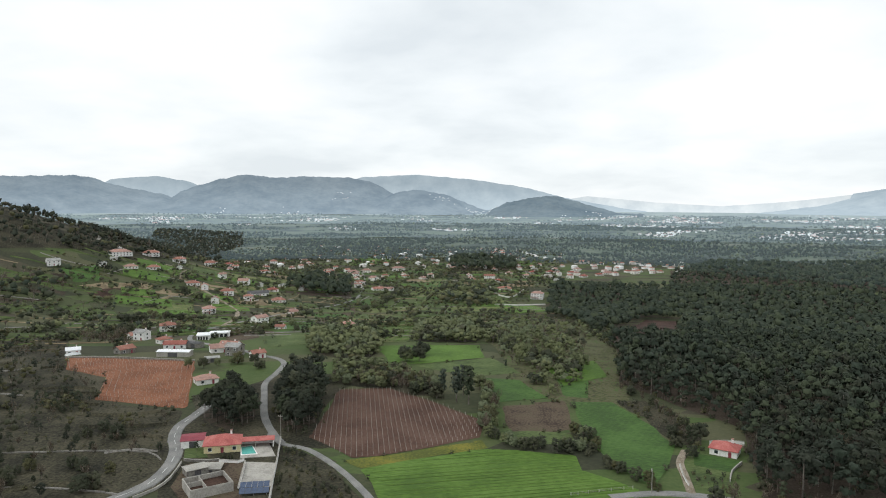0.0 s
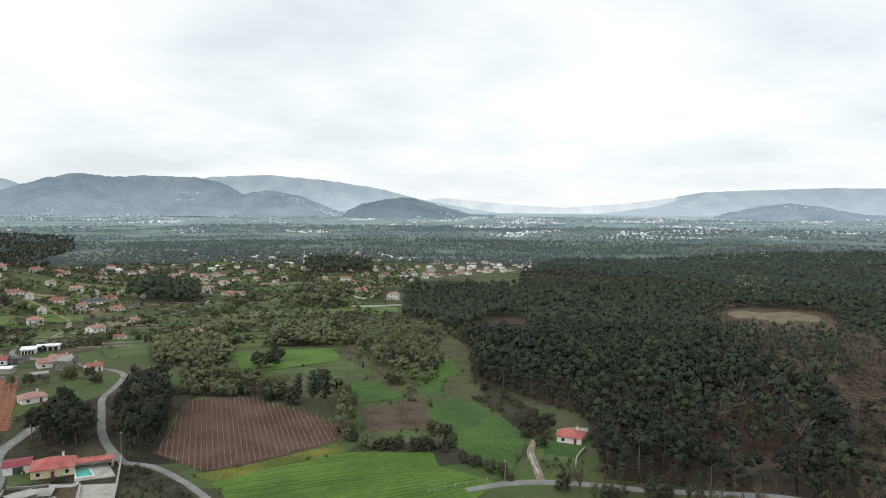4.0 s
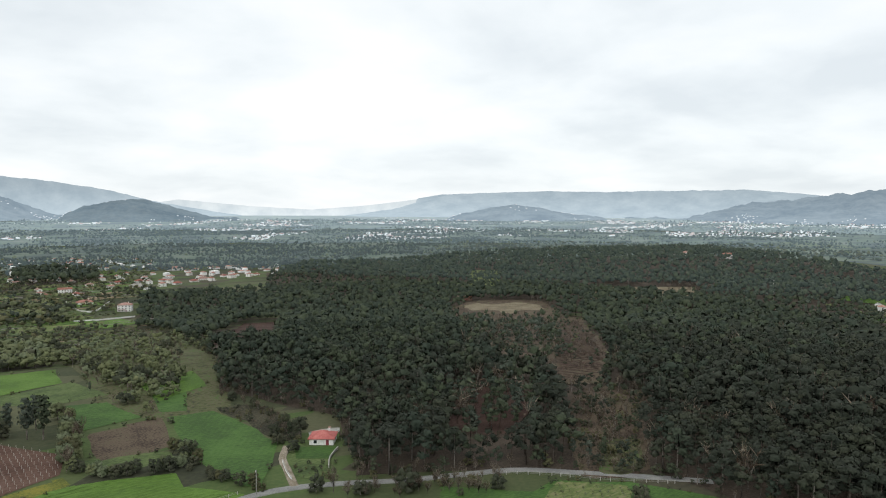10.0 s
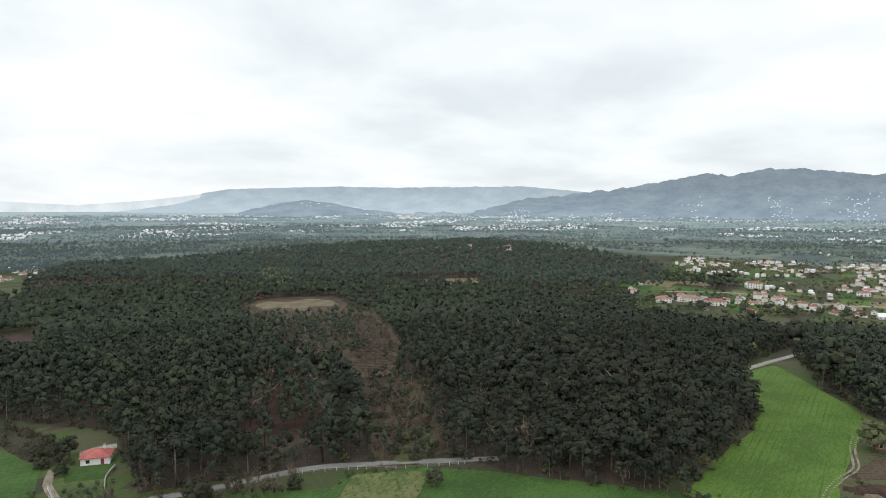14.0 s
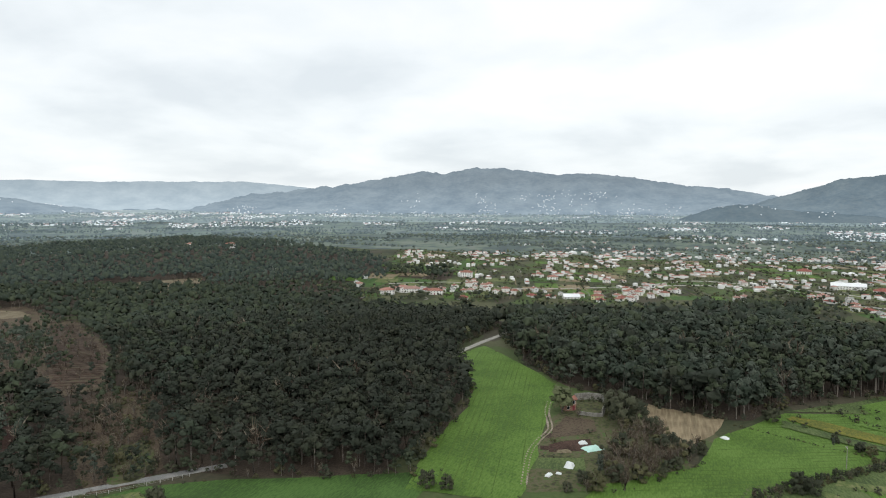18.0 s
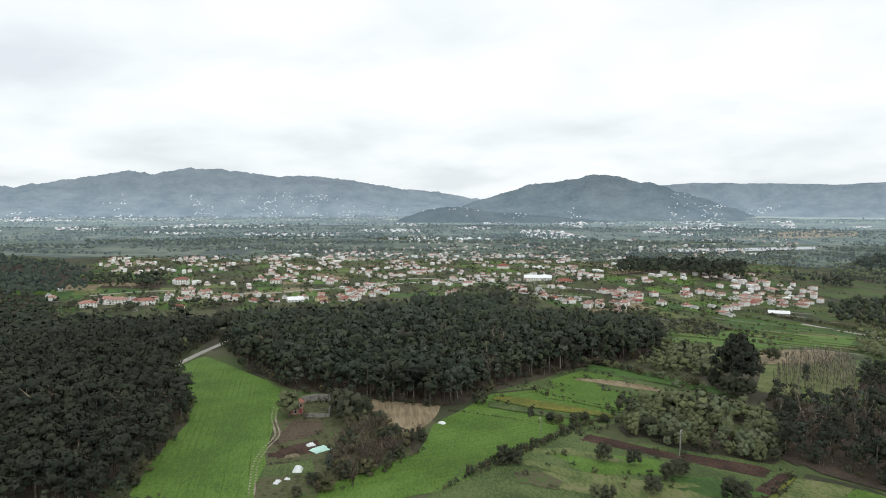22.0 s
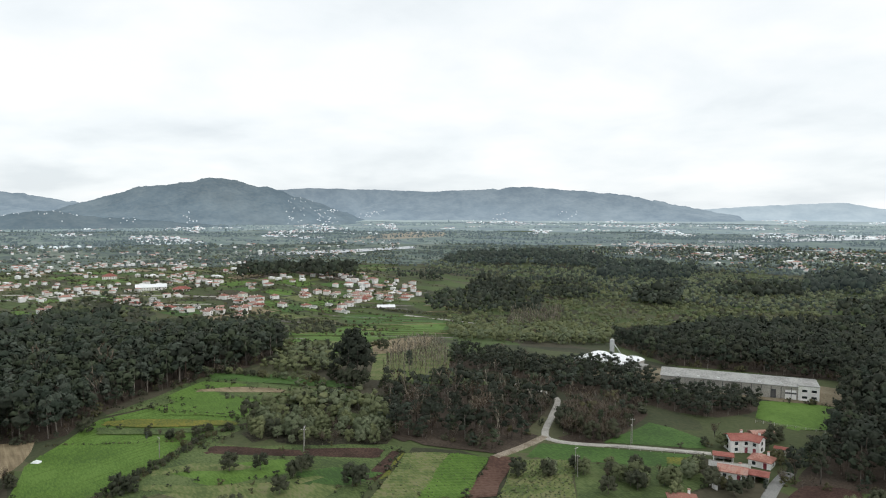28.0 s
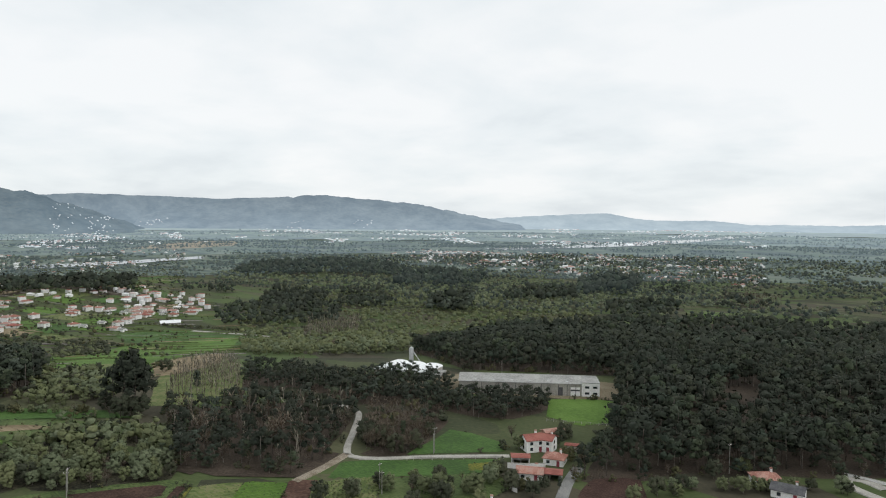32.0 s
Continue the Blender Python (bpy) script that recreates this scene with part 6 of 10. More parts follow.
sheet("field_stripe_b", [(204.1, -149.2), (192.3, -158.2), (168.8, -129.9), (174.6, -113.8)], M["green2"], "green striped plot between crops", 0.15, 2.4, 60, 0.15)
sheet("field_red_plot", [(192.2, -158.6), (186.3, -165.9), (164.0, -137.4), (167.5, -127.8)], M["vinesoil"], "reddish tilled plot between crops", 0.17, 2, 60, 0.1)
sheet("field_rows", [(184.7, -163.9), (171.3, -180.5), (145.4, -153.6), (162.3, -135.8)], M["crop"], "plot of pale green crop rows", 0.16, 2.2, -70, 0.35)
sheet("field_lane_meadow", [(192.7, -184.2), (147.8, -224.4), (141.1, -212.4), (171.0, -180.8), (185.5, -168.8)], M["green"], "green strip along the lane", 0.13, 2.2, 10)
sheet("field_orchard", [(170.2, -180.0), (141.2, -210.7), (130.7, -201.8), (130.1, -169.7), (145.1, -154.0)], M["olivegreen"], "grassy plot with small trees", 0.13, 2.4, 10)
sheet("field_mustard", [(155.5, -211.7), (148.6, -219.9), (144.5, -212.1), (150.9, -205.4)], M["yellow"], "bright yellow flowering patch", 0.18, 2, 10)
sheet("field_factory_lawn", [(177.5, -312.6), (150.0, -332.8), (135.6, -295.2), (145.0, -281.5), (163.5, -284.3)], M["green2"], "bright green lawn before the factory", 0.14, 3, 10)
sheet("field_lane_paddock", [(179.2, -205.1), (185.3, -242.1), (159.9, -240.9), (152.1, -231.0)], M["green"], "green paddock with a pole", 0.14, 2.4, 10)
sheet("factory_yard", [(267.9, -287.6), (251.0, -331.0), (176.4, -368.9), (160.7, -365.7), (150.0, -332.8), (179.6, -313.5), (220.4, -293.0), (256.4, -279.7)], M["sand"], "sandy yard round the factory", 0.12, 4, 10)
road("road_factory", [(108.5, -192.4), (118.0, -218.9), (121.4, -233.3)], 3.6, M["asphalt"], "grey lane past the houses")
road("road_bend", [(147.7, -228.2), (169.1, -210.1), (184.6, -194.6), (194.2, -190.2), (202.2, -195.9), (216.9, -214.4), (233.7, -234.1), (246.8, -238.1), (260.9, -235.8), (284.2, -245.8)], 2.5, M["concrete"], "pale lane with a sharp bend")
road("road_dirt", [(190.8, -159.9), (193.4, -176.0), (197.2, -191.0)], 3.2, M["track"], "dirt track beside the fields")
sheet("field_poplar", [(381.2, -220.5), (476.3, -314.1), (365.4, -268.8), (293.7, -212.2), (318.1, -177.4)], M["crop"], "pale dry poplar plantation floor", 0.12, 3, 10)
sheet("field_far_green_a", [(756, -386.0), (743, -446.0), (606, -477.7), (521, -352.3), (652, -351.4)], M["green"], "bright green field below the hamlet", 0.12, 4, 10)
sheet("field_far_green_b", [(613, -258.7), (551, -318.8), (423.8, -258.5), (389.0, -213.3), (421.6, -170.9)], M["green2"], "bright green field below the hamlet", 0.12, 4, 10)
sheet("field_left_a", [(364.3, -96.8), (347.3, -126.9), (312.2, -118.8), (306.2, -95.9), (341.4, -75.4)], M["olivegreen"], "green meadow strip beside the wood", 0.34, 4, 10)
sheet("field_east_far", [(353.7, -1040), (302.1, -1039), (242.8, -1043), (255.7, -944), (318.6, -958)], M["olivegreen"], "light green clearing beyond the woods", 0.2, 4, 10)
sheet("field_town_green", [(1000, 472.3), (1091, 440.7), (986, 388.9), (911, 420.9)], M["green"], "green field at the edge of the town", 0.2, 4, 10)
sheet("bare_plot", [(109.3, -208.0), (112.0, -226.0), (100.7, -238.5), (87.7, -215.3), (96.6, -197.6)], M["redlitter"], "bare brown plot by the houses", 0.12, 3, 10)
sheet("river", [(1883, -696), (1880, -1027), (1895, -1239), (1818, -1193), (1789, -978), (1794, -663)], M["river"], "pale strip of river on the plain", 1.8, 12, 10, category="river")
sheet("river_east", [(1505, -2172), (1323, -2508), (1027, -3359), (969, -3616), (919, -3431), (1070, -2758), (1378, -2171)], M["river"], "long pale river reach", 3.0, 12, 10, category="river")

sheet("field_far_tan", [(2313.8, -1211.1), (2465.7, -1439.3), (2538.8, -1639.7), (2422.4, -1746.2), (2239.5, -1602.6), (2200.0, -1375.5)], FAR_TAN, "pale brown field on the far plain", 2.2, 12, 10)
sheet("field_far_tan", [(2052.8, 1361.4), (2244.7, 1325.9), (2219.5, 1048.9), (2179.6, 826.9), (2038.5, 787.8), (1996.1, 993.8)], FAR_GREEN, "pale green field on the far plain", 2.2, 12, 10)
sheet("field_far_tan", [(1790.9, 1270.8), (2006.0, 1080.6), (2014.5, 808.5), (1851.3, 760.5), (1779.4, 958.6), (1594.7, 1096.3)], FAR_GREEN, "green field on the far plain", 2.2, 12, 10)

# ---- woods ----
FL = "litter"
forest("forest_main", "dense dark pine forest", [(116.4, 772), (136.5, 709), (115.3, 510), (111.0, 432.1), (90.1, 344.2), (99.1, 320.5), (122.1, 274.5), (109.1, 236.0), (99.5, 205.5), (140.1, 190.8), (168.7, 170.4), (189.4, 151.4)] + [(188.6, 135.2), (206.6, 80.9), (231.8, 82.1), (300.2, 83.7), (348.5, 102.0), (379.4, 117.8), (469.6, 125.5), (641, 131.3)] + [(750, 324.3), (798, 628), (721, 823)] + [(551, 1008), (169.5, 1075)],
       [("dark", 0.5), ("euca", 0.0), ("bare", 0.02), ("pine", 0.48)], 6.5, (11, 16),
       holes=[[(478.2, 733), (539, 780), (581, 764), (620, 723), (592, 658), (504, 530), (296.9, 314.3), (263.0, 292.4), (256.0, 325.2), (265.3, 370.5), (370.4, 558)], [(560, 623), (564, 583), (430.4, 425.8), (320.7, 307.1), (259.7, 251.4), (234.4, 264.8)], [(236.6, 248.0), (263.0, 248.3), (265.6, 227.1), (215.2, 187.2), (182.5, 153.9), (161.8, 166.4), (177.9, 189.3), (205.9, 223.0)], [(184.1, 285.9), (207.8, 282.5), (217.2, 262.1), (189.9, 224.4), (174.5, 212.2), (156.8, 220.8), (154.5, 235.7)], [(117.7, 521), (222.4, 757), (264.4, 751), (175.4, 509), (132.2, 491.0)]], near=228, seed=11, grade=((238.6, 505), (311.3, 167.0), 0, 3, 1.35), floor=FL, under=0.25, skirt=0.8)
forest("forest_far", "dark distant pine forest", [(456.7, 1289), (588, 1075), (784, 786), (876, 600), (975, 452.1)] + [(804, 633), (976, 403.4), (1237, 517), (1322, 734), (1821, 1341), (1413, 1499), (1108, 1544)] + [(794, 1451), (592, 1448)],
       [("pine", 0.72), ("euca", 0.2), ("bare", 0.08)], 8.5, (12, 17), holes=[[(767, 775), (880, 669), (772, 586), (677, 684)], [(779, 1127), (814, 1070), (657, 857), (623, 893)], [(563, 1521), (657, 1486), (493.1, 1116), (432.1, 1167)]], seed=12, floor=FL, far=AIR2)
sheet("clearing_far_meadow", [(779, 1127), (814, 1070), (657, 857), (623, 893)], M["crop"], "small pale meadow within the forest", 0.3, 5, 10)
sheet("clearing_far_yard", [(767, 775), (880, 669), (772, 586), (677, 684)], M["sand"], "pale bare yard within the forest", 0.3, 5, 10)
forest("copse_pale", "pale leafless copse behind the forest", [(516, 1411), (618, 1398), (530, 1187), (442.3, 1209)], [("bare", 1)], 6, (6, 10), seed=136)
forest("copse_pale", "pale leafless copse behind the forest", [(872, 717), (916, 674), (853, 623), (807, 663)], [("bare", 1)], 7, (6, 10), seed=137)
forest("forest_gap", "dark pines between the forest and the town", [(667, 511), (703, 413.0), (704, 330.2), (826, 377.3), (935, 463.5), (915, 557), (848, 650)], [("pine", 0.7), ("euca", 0.3)], 7, (9, 13), seed=140, floor=FL)
forest("forest_gap_west", "dark trees between the forest and the village", [(340.8, 1031), (445.4, 1008), (555, 978), (691, 1220), (568, 1288), (444.1, 1345)], [("pine", 0.6), ("dark", 0.2), ("bare", 0.2)], 8, (8, 13), seed=148, floor=FL)
forest("clearing_ring", "thin young trees round the sandy clearing", [(456.1, 727), (542, 798), (588, 773), (628, 723), (606, 647), (498.7, 533), (445.4, 566), (429.1, 626)], [("euca", 0.25), ("pine", 0.45), ("bare", 0.3)], 7.5, (5, 11), seed=149, holes=[[(467.1, 696), (542, 777), (599, 749), (608, 700), (566, 640), (514, 621), (474.1, 623), (459.2, 664)]])
forest("felled_trees", "thin trees left standing on the felled ground", [(234.3, 249.7), (266.5, 251.7), (267.0, 226.1), (217.4, 185.5), (186.0, 155.1), (163.5, 168.3), (180.5, 195.3)], [("dark", 0.3), ("bare", 0.4), ("euca", 0.3)], 9, (5, 11), seed=151)
forest("felled_edge", "young pines along the felled ground", [(236.4, 271.5), (267.6, 256.8), (265.4, 246.6), (235.4, 248.9), (222.7, 245.2)], [("dark", 0.5), ("bare", 0.3), ("pine", 0.2)], 7, (4, 9), seed=152)
forest("thinned_wood", "thin dark trees over bare ground", [(184.1, 285.9), (207.8, 282.5), (217.2, 262.1), (189.9, 224.4), (174.5, 212.2), (156.8, 220.8), (154.5, 235.7)], [("pine", 0.35), ("euca", 0.45), ("bare", 0.2)], 7, (9, 14), seed=13)
forest("clearing_scrub", "scattered scrub on the felled clearing", [(236.6, 248.0), (263.0, 248.3), (265.6, 227.1), (215.2, 187.2), (182.5, 153.9), (161.8, 166.4), (177.9, 189.3), (205.9, 223.0)], [("bush", 0.2), ("bare", 0.8)], 3.6, (0.9, 4.6), seed=14, near=215)
forest("clearing_saplings", "thin saplings round the ploughed clearing", [(451.6, 685), (564, 611), (613, 577), (296.2, 275.8), (255.2, 276.0), (278.2, 354.8), (347.2, 527)], [("bare", 0.75), ("euca", 0.25)], 10, (3, 7), seed=35)
forest("clearing_grove", "thin tall pines standing over the sandy clearing", [(435.9, 683), (536, 617), (296.9, 314.3), (263.0, 292.4), (248.6, 315.8), (237.7, 343.7), (255.8, 400.7)], [("euca", 0.6), ("pine", 0.2), ("bare", 0.2)], 9.5, (8, 13), seed=135)
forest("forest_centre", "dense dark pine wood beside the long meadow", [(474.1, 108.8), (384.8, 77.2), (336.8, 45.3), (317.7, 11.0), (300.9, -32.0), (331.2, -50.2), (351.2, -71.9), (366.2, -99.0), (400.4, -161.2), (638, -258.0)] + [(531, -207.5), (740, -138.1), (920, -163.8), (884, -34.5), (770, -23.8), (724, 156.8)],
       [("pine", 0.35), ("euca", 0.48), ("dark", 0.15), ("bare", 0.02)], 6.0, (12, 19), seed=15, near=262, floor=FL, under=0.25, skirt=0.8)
forest("wood_town", "dark clump of pines in the town", [(1033, 428.8), (1033, 321.7), (1146, 351.8), (1101, 456.4)], [("pine", 1)], 8, (11, 16), seed=16, floor=FL)
forest("wood_hill", "dark wooded mound beside the town", [(1145, -386.5), (1042, -559), (1275, -691), (1415, -659), (1341, -483.1)], [("dark", 0.7), ("pine", 0.3)], 8.5, (14, 24), seed=17, floor=FL)
forest("wood_eucalyptus", "dark eucalyptus wood with thin pale trunks", [(235.8, -142.2), (215.9, -155.8), (197.9, -165.9), (204.8, -188.0), (224.9, -218.7), (240.6, -237.1), (269.4, -229.9), (289.0, -208.8), (301.7, -179.0)], [("dark", 0.42), ("euca", 0.13), ("poplar", 0.25), ("bare", 0.2)], 5.8, (8, 14), seed=18, near=262, floor=FL, under=0.4, skirt=0.8)
forest("wood_conifer", "dark young conifer wood", [(320.0, -231.4), (289.8, -247.4), (242.0, -243.2), (215.2, -272.1), (224.4, -295.8), (256.6, -319.3), (285.1, -306.1), (282.6, -275.0), (374.9, -275.8)], [("dark", 0.7), ("euca", 0.3)], 4.8, (6, 10), seed=19, floor=FL)
forest("wood_factory", "dark row of conifers before the factory", [(214.8, -254.3), (174.8, -265.7), (167.0, -291.4), (176.6, -313.6), (202.9, -298.2), (218.1, -285.1)], [("euca", 0.2), ("dark", 0.8)], 4.0, (6.5, 9.5), seed=20, floor=FL)
forest("wood_bare", "brown leafless copse by the bend", [(190.7, -193.0), (178.6, -201.0), (182.9, -227.3), (195.0, -250.6), (221.3, -257.7), (231.8, -236.0)], [("bare", 0.75), ("bush", 0.15), ("euca", 0.1)], 4.6, (5, 9), seed=21, near=300, floor="litter")
forest("forest_east", "large dark pine and eucalyptus forest", [(151.3, -340.8), (132.9, -298.1), (124.8, -258.2), (119.8, -236.7), (114.0, -223.1), (95.2, -240.8)] + [(90.8, -250.1), (32.0, -292.4), (-4.3, -313.8), (-70.3, -469.6), (-34.6, -1188), (92.8, -979), (253.0, -934), (390.9, -812), (454.7, -689), (339.0, -397.1), (254.7, -345.3), (175.8, -390.1)],
       [("dark", 0.8), ("pine", 0.2)], 6.7, (11, 16), holes=[[(116.5, -391.3), (99.0, -408.0), (91.8, -376.7), (110.7, -371.0)]], seed=22, near=215, floor=FL, under=0.25, skirt=0.8)
forest("wood_marsh", "pale grey-green willows on marshy ground", [(431.5, -316.8), (389.8, -327.7), (348.4, -356.0), (337.1, -384.9), (473.9, -576), (475.9, -665), (430.2, -725), (414.4, -858), (493.6, -1020), (621, -1011), (748, -1043), (857, -874), (986, -856), (949, -733), (723, -521)], [("willow", 0.9), ("bush", 0.07), ("bare", 0.03)], 7.6, (5, 9), seed=23)
forest("clump_marsh", "dark eucalyptus clumps over the marsh", [(727, -562), (688, -622), (890, -824), (988, -802), (926, -715)], [("dark", 0.7), ("euca", 0.3)], 8, (11, 18), seed=141)
forest("clump_marsh", "dark eucalyptus clumps over the marsh", [(740, -703), (710, -772), (869, -943), (914, -874)], [("dark", 0.7), ("euca", 0.3)], 8, (8, 14), seed=142)
forest("clump_marsh", "dark eucalyptus clumps over the marsh", [(606, -745), (555, -775), (668, -939), (705, -882)], [("dark", 0.7), ("euca", 0.3)], 7, (14, 22), seed=143)
forest("thicket_works", "young dark pines beside the works", [(293.1, -238.5), (269.2, -268.9), (222.9, -255.2), (199.7, -271.8), (212.4, -289.0), (242.4, -277.3), (286.1, -285.7), (346.3, -291.2)], [("dark", 0.8), ("bare", 0.2)], 4.4, (4, 7), seed=144)
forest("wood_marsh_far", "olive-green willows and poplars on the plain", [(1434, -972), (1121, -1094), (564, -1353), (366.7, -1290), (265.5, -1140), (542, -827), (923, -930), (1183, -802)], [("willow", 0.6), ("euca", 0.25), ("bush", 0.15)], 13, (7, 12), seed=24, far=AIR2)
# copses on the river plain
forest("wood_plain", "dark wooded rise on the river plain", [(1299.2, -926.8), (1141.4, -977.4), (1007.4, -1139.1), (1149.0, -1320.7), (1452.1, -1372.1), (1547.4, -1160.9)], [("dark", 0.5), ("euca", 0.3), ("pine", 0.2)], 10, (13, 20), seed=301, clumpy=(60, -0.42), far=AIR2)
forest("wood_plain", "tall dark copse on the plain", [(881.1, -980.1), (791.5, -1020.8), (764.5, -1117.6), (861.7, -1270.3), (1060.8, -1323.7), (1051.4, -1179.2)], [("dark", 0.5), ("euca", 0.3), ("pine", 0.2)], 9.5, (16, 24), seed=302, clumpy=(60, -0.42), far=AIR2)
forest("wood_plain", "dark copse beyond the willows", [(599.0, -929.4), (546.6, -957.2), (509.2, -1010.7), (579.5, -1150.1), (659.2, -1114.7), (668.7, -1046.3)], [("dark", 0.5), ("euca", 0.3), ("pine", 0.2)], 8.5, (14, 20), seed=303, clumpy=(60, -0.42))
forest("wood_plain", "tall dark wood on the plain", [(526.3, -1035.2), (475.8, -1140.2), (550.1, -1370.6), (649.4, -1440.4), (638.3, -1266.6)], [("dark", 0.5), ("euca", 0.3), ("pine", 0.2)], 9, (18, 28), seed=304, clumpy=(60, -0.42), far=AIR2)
forest("wood_plain", "dark trees above the forest", [(398.7, -868.4), (325.3, -936.2), (356.8, -1037.5), (423.7, -1056.2), (449.3, -978.4)], [("dark", 0.5), ("euca", 0.3), ("pine", 0.2)], 7.5, (12, 18), seed=305, clumpy=(60, -0.42))
forest("wood_plain", "brown and dark copse beside the fields", [(320.7, -1052.1), (250.6, -1097.6), (269.0, -1285.8), (351.7, -1235.8)], [("bare", 0.6), ("dark", 0.4)], 8, (9, 15), seed=306, clumpy=(60, -0.42))
forest("wood_plain", "row of dark trees below the hamlet", [(1055.9, -651.1), (1001.8, -714.4), (1066.9, -760.9), (1124.2, -693.3)], [("dark", 0.5), ("euca", 0.3), ("pine", 0.2)], 7, (9, 13), seed=307, clumpy=(60, -0.42))
forest("wood_plain", "dark wood behind the poplars", [(720.8, -492.4), (671.4, -520.3), (627.3, -597.3), (730.1, -706.7), (852.4, -729.8), (869.1, -619.6), (798.8, -536.6)], [("dark", 0.5), ("euca", 0.3), ("pine", 0.2)], 8, (9, 17), seed=308, clumpy=(60, -0.42))
forest("wood_plain", "dark trees across the marsh", [(725.4, -702.2), (670.4, -745.7), (762.2, -834.0), (804.5, -785.1)], [("dark", 0.5), ("euca", 0.3), ("pine", 0.2)], 8.5, (9, 15), seed=309, clumpy=(60, -0.42))
forest("wood_plain", "dark trees on the far side of the marsh", [(1199.0, -708.0), (1033.0, -801.0), (913.1, -862.6), (966.5, -913.1), (1124.6, -872.1), (1278.9, -768.5)], [("dark", 0.5), ("euca", 0.3), ("pine", 0.2)], 9, (6, 10), seed=310, clumpy=(60, -0.42), far=AIR2)
forest("wood_plain", "dark trees around the river meadows", [(457.3, -1186.2), (406.0, -1245.4), (445.1, -1365.1), (494.1, -1307.8)], [("dark", 0.5), ("euca", 0.3), ("pine", 0.2)], 8, (9, 14), seed=311, clumpy=(60, -0.42))
sheet("field_river_plain", [(328.9, -977.3), (316.4, -1015.2), (231.2, -1013.0), (222.5, -975.4), (289.0, -948.3), (317.8, -944.5)], M["green2"], "bright green field beyond the woods", 0.3, 4, 10)
sheet("field_river_plain", [(520.5, -1323.1), (431.0, -1381.5), (400.1, -1547.5), (596.9, -1911.7), (674.9, -1749.5)], M["olivegreen"], "olive-green terraces below the far houses", 0.3, 6, 10)
EASTPLAIN = [(505.8, -1235.9), (301.0, -1317.6), (531.4, -2320.3), (824.7, -1974.2)]
forest("wood_east_mid", "dark copses and thickets on the eastern plain", [(738, -601), (648, -801), (452.2, -853), (99.8, -1060), (46.5, -2439), (1118, -2118), (1642, -1472)], [("dark", 0.3), ("euca", 0.2), ("willow", 0.3), ("bush", 0.2)], 14, (7, 13), seed=34, clumpy=(130, -0.12), far=AIR2)
forest("wood_lane_end", "tall dark eucalyptus near the lane", [(611, -749), (568, -797), (674, -953), (724, -896)], [("euca", 1)], 8.5, (14, 22), seed=27)
forest("willow_grove", "rounded olive-green willow grove", [(262.1, -91.2), (245.9, -105.4), (232.6, -117.9), (223.8, -135.1), (237.7, -146.1), (263.5, -144.6), (280.2, -120.2), (280.7, -101.4)], [("willow", 0.86), ("round", 0.06), ("bare", 0.08)], 5.4, (5, 9), seed=28, near=330, floor="heath")
forest("willow_grove", "taller olive willows at the back of the grove", [(276.1, -97.6), (289.9, -108.1), (284.8, -122.3), (267.3, -146.6), (247.1, -148.3), (267.8, -160.2), (287.4, -154.6), (300.4, -134.2), (301.4, -114.8)], [("willow", 0.85), ("round", 0.15)], 5.6, (6, 9.5), seed=281, floor="heath")
sheet("wood_apron", [(231.4, -139.5), (215.7, -145.5), (201.9, -155.8), (192.5, -164.0), (193.7, -177.7), (199.6, -192.7), (215.7, -183.9), (233.0, -157.2)], M["litter"], "brown leaf-strewn ground before the eucalyptus wood", 0.28, 3, 10, category="forest floor")
forest("willow_copse", "pale green willows beside the wet meadow", [(366.6, -135.9), (346.7, -155.4), (341.0, -173.0), (366.6, -188.3), (409.0, -191.4), (420.3, -169.0)], [("willow", 0.85), ("bush", 0.15)], 6.5, (4, 8), seed=145)
forest("willow_copse", "grey willows and brambles between strips", [(311.3, -133.6), (292.0, -151.1), (317.0, -164.0), (339.0, -148.7)], [("willow", 0.5), ("bush", 0.3), ("bare", 0.2)], 6.5, (3, 6), seed=146)
forest("copse_village", "dark thicket below the eastern houses", [(565, -238.6), (564, -281.8), (715, -354.6), (753, -322.4)], [("round", 0.7), ("bush", 0.3)], 6.5, (4, 8), seed=147)
forest("willow_belt", "belt of low willows", [(376.0, -148.1), (351.4, -171.2), (424.8, -209.0), (445.5, -186.1)], [("willow", 0.7), ("bush", 0.3)], 6.5, (4, 8), seed=29, near=0)
forest("poplar_stand", "pale leafless poplar plantation", [(317.4, -186.7), (298.5, -215.8), (357.3, -259.3), (405.0, -273.9), (373.5, -227.7)], [("poplar", 1)], 4.2, (9, 13), jitter=0.1, seed=30)
forest("poplar_stand_far", "row of pale leafless poplars", [(555, -478.3), (543, -548), (611, -616), (640, -561)], [("poplar", 1)], 5, (12, 16), jitter=0.1, seed=31)

# ---- woods, west ----
sheet("field_west_pale", [(-384.5, 728), (-374.5, 756), (-340.5, 792), (-290.6, 780), (-299.8, 739), (-347.5, 725)], M["straw"], "pale bare terrace above the ploughed plot", 0.07, 3, 10)
sheet("field_west_strip", [(-303.6, 667), (-299.3, 709), (-266.4, 730), (-248.9, 690), (-263.1, 661), (-288.7, 645)], M["crop"], "pale grass terrace on the slope", 0.14, 3, 10)
sheet("field_garden", [(-246.4, 771), (-228.6, 810), (-205.1, 759), (-228.8, 725)], M["tilled"], "dark dug garden plot by the white house", 0.14, 3, 10)
sheet("field_garden", [(-163.2, 523), (-160.0, 566), (-119.8, 513), (-132.5, 467.9), (-145.2, 459.3)], M["clearing"], "bare brown garden plot in the village", 0.14, 3, 10)
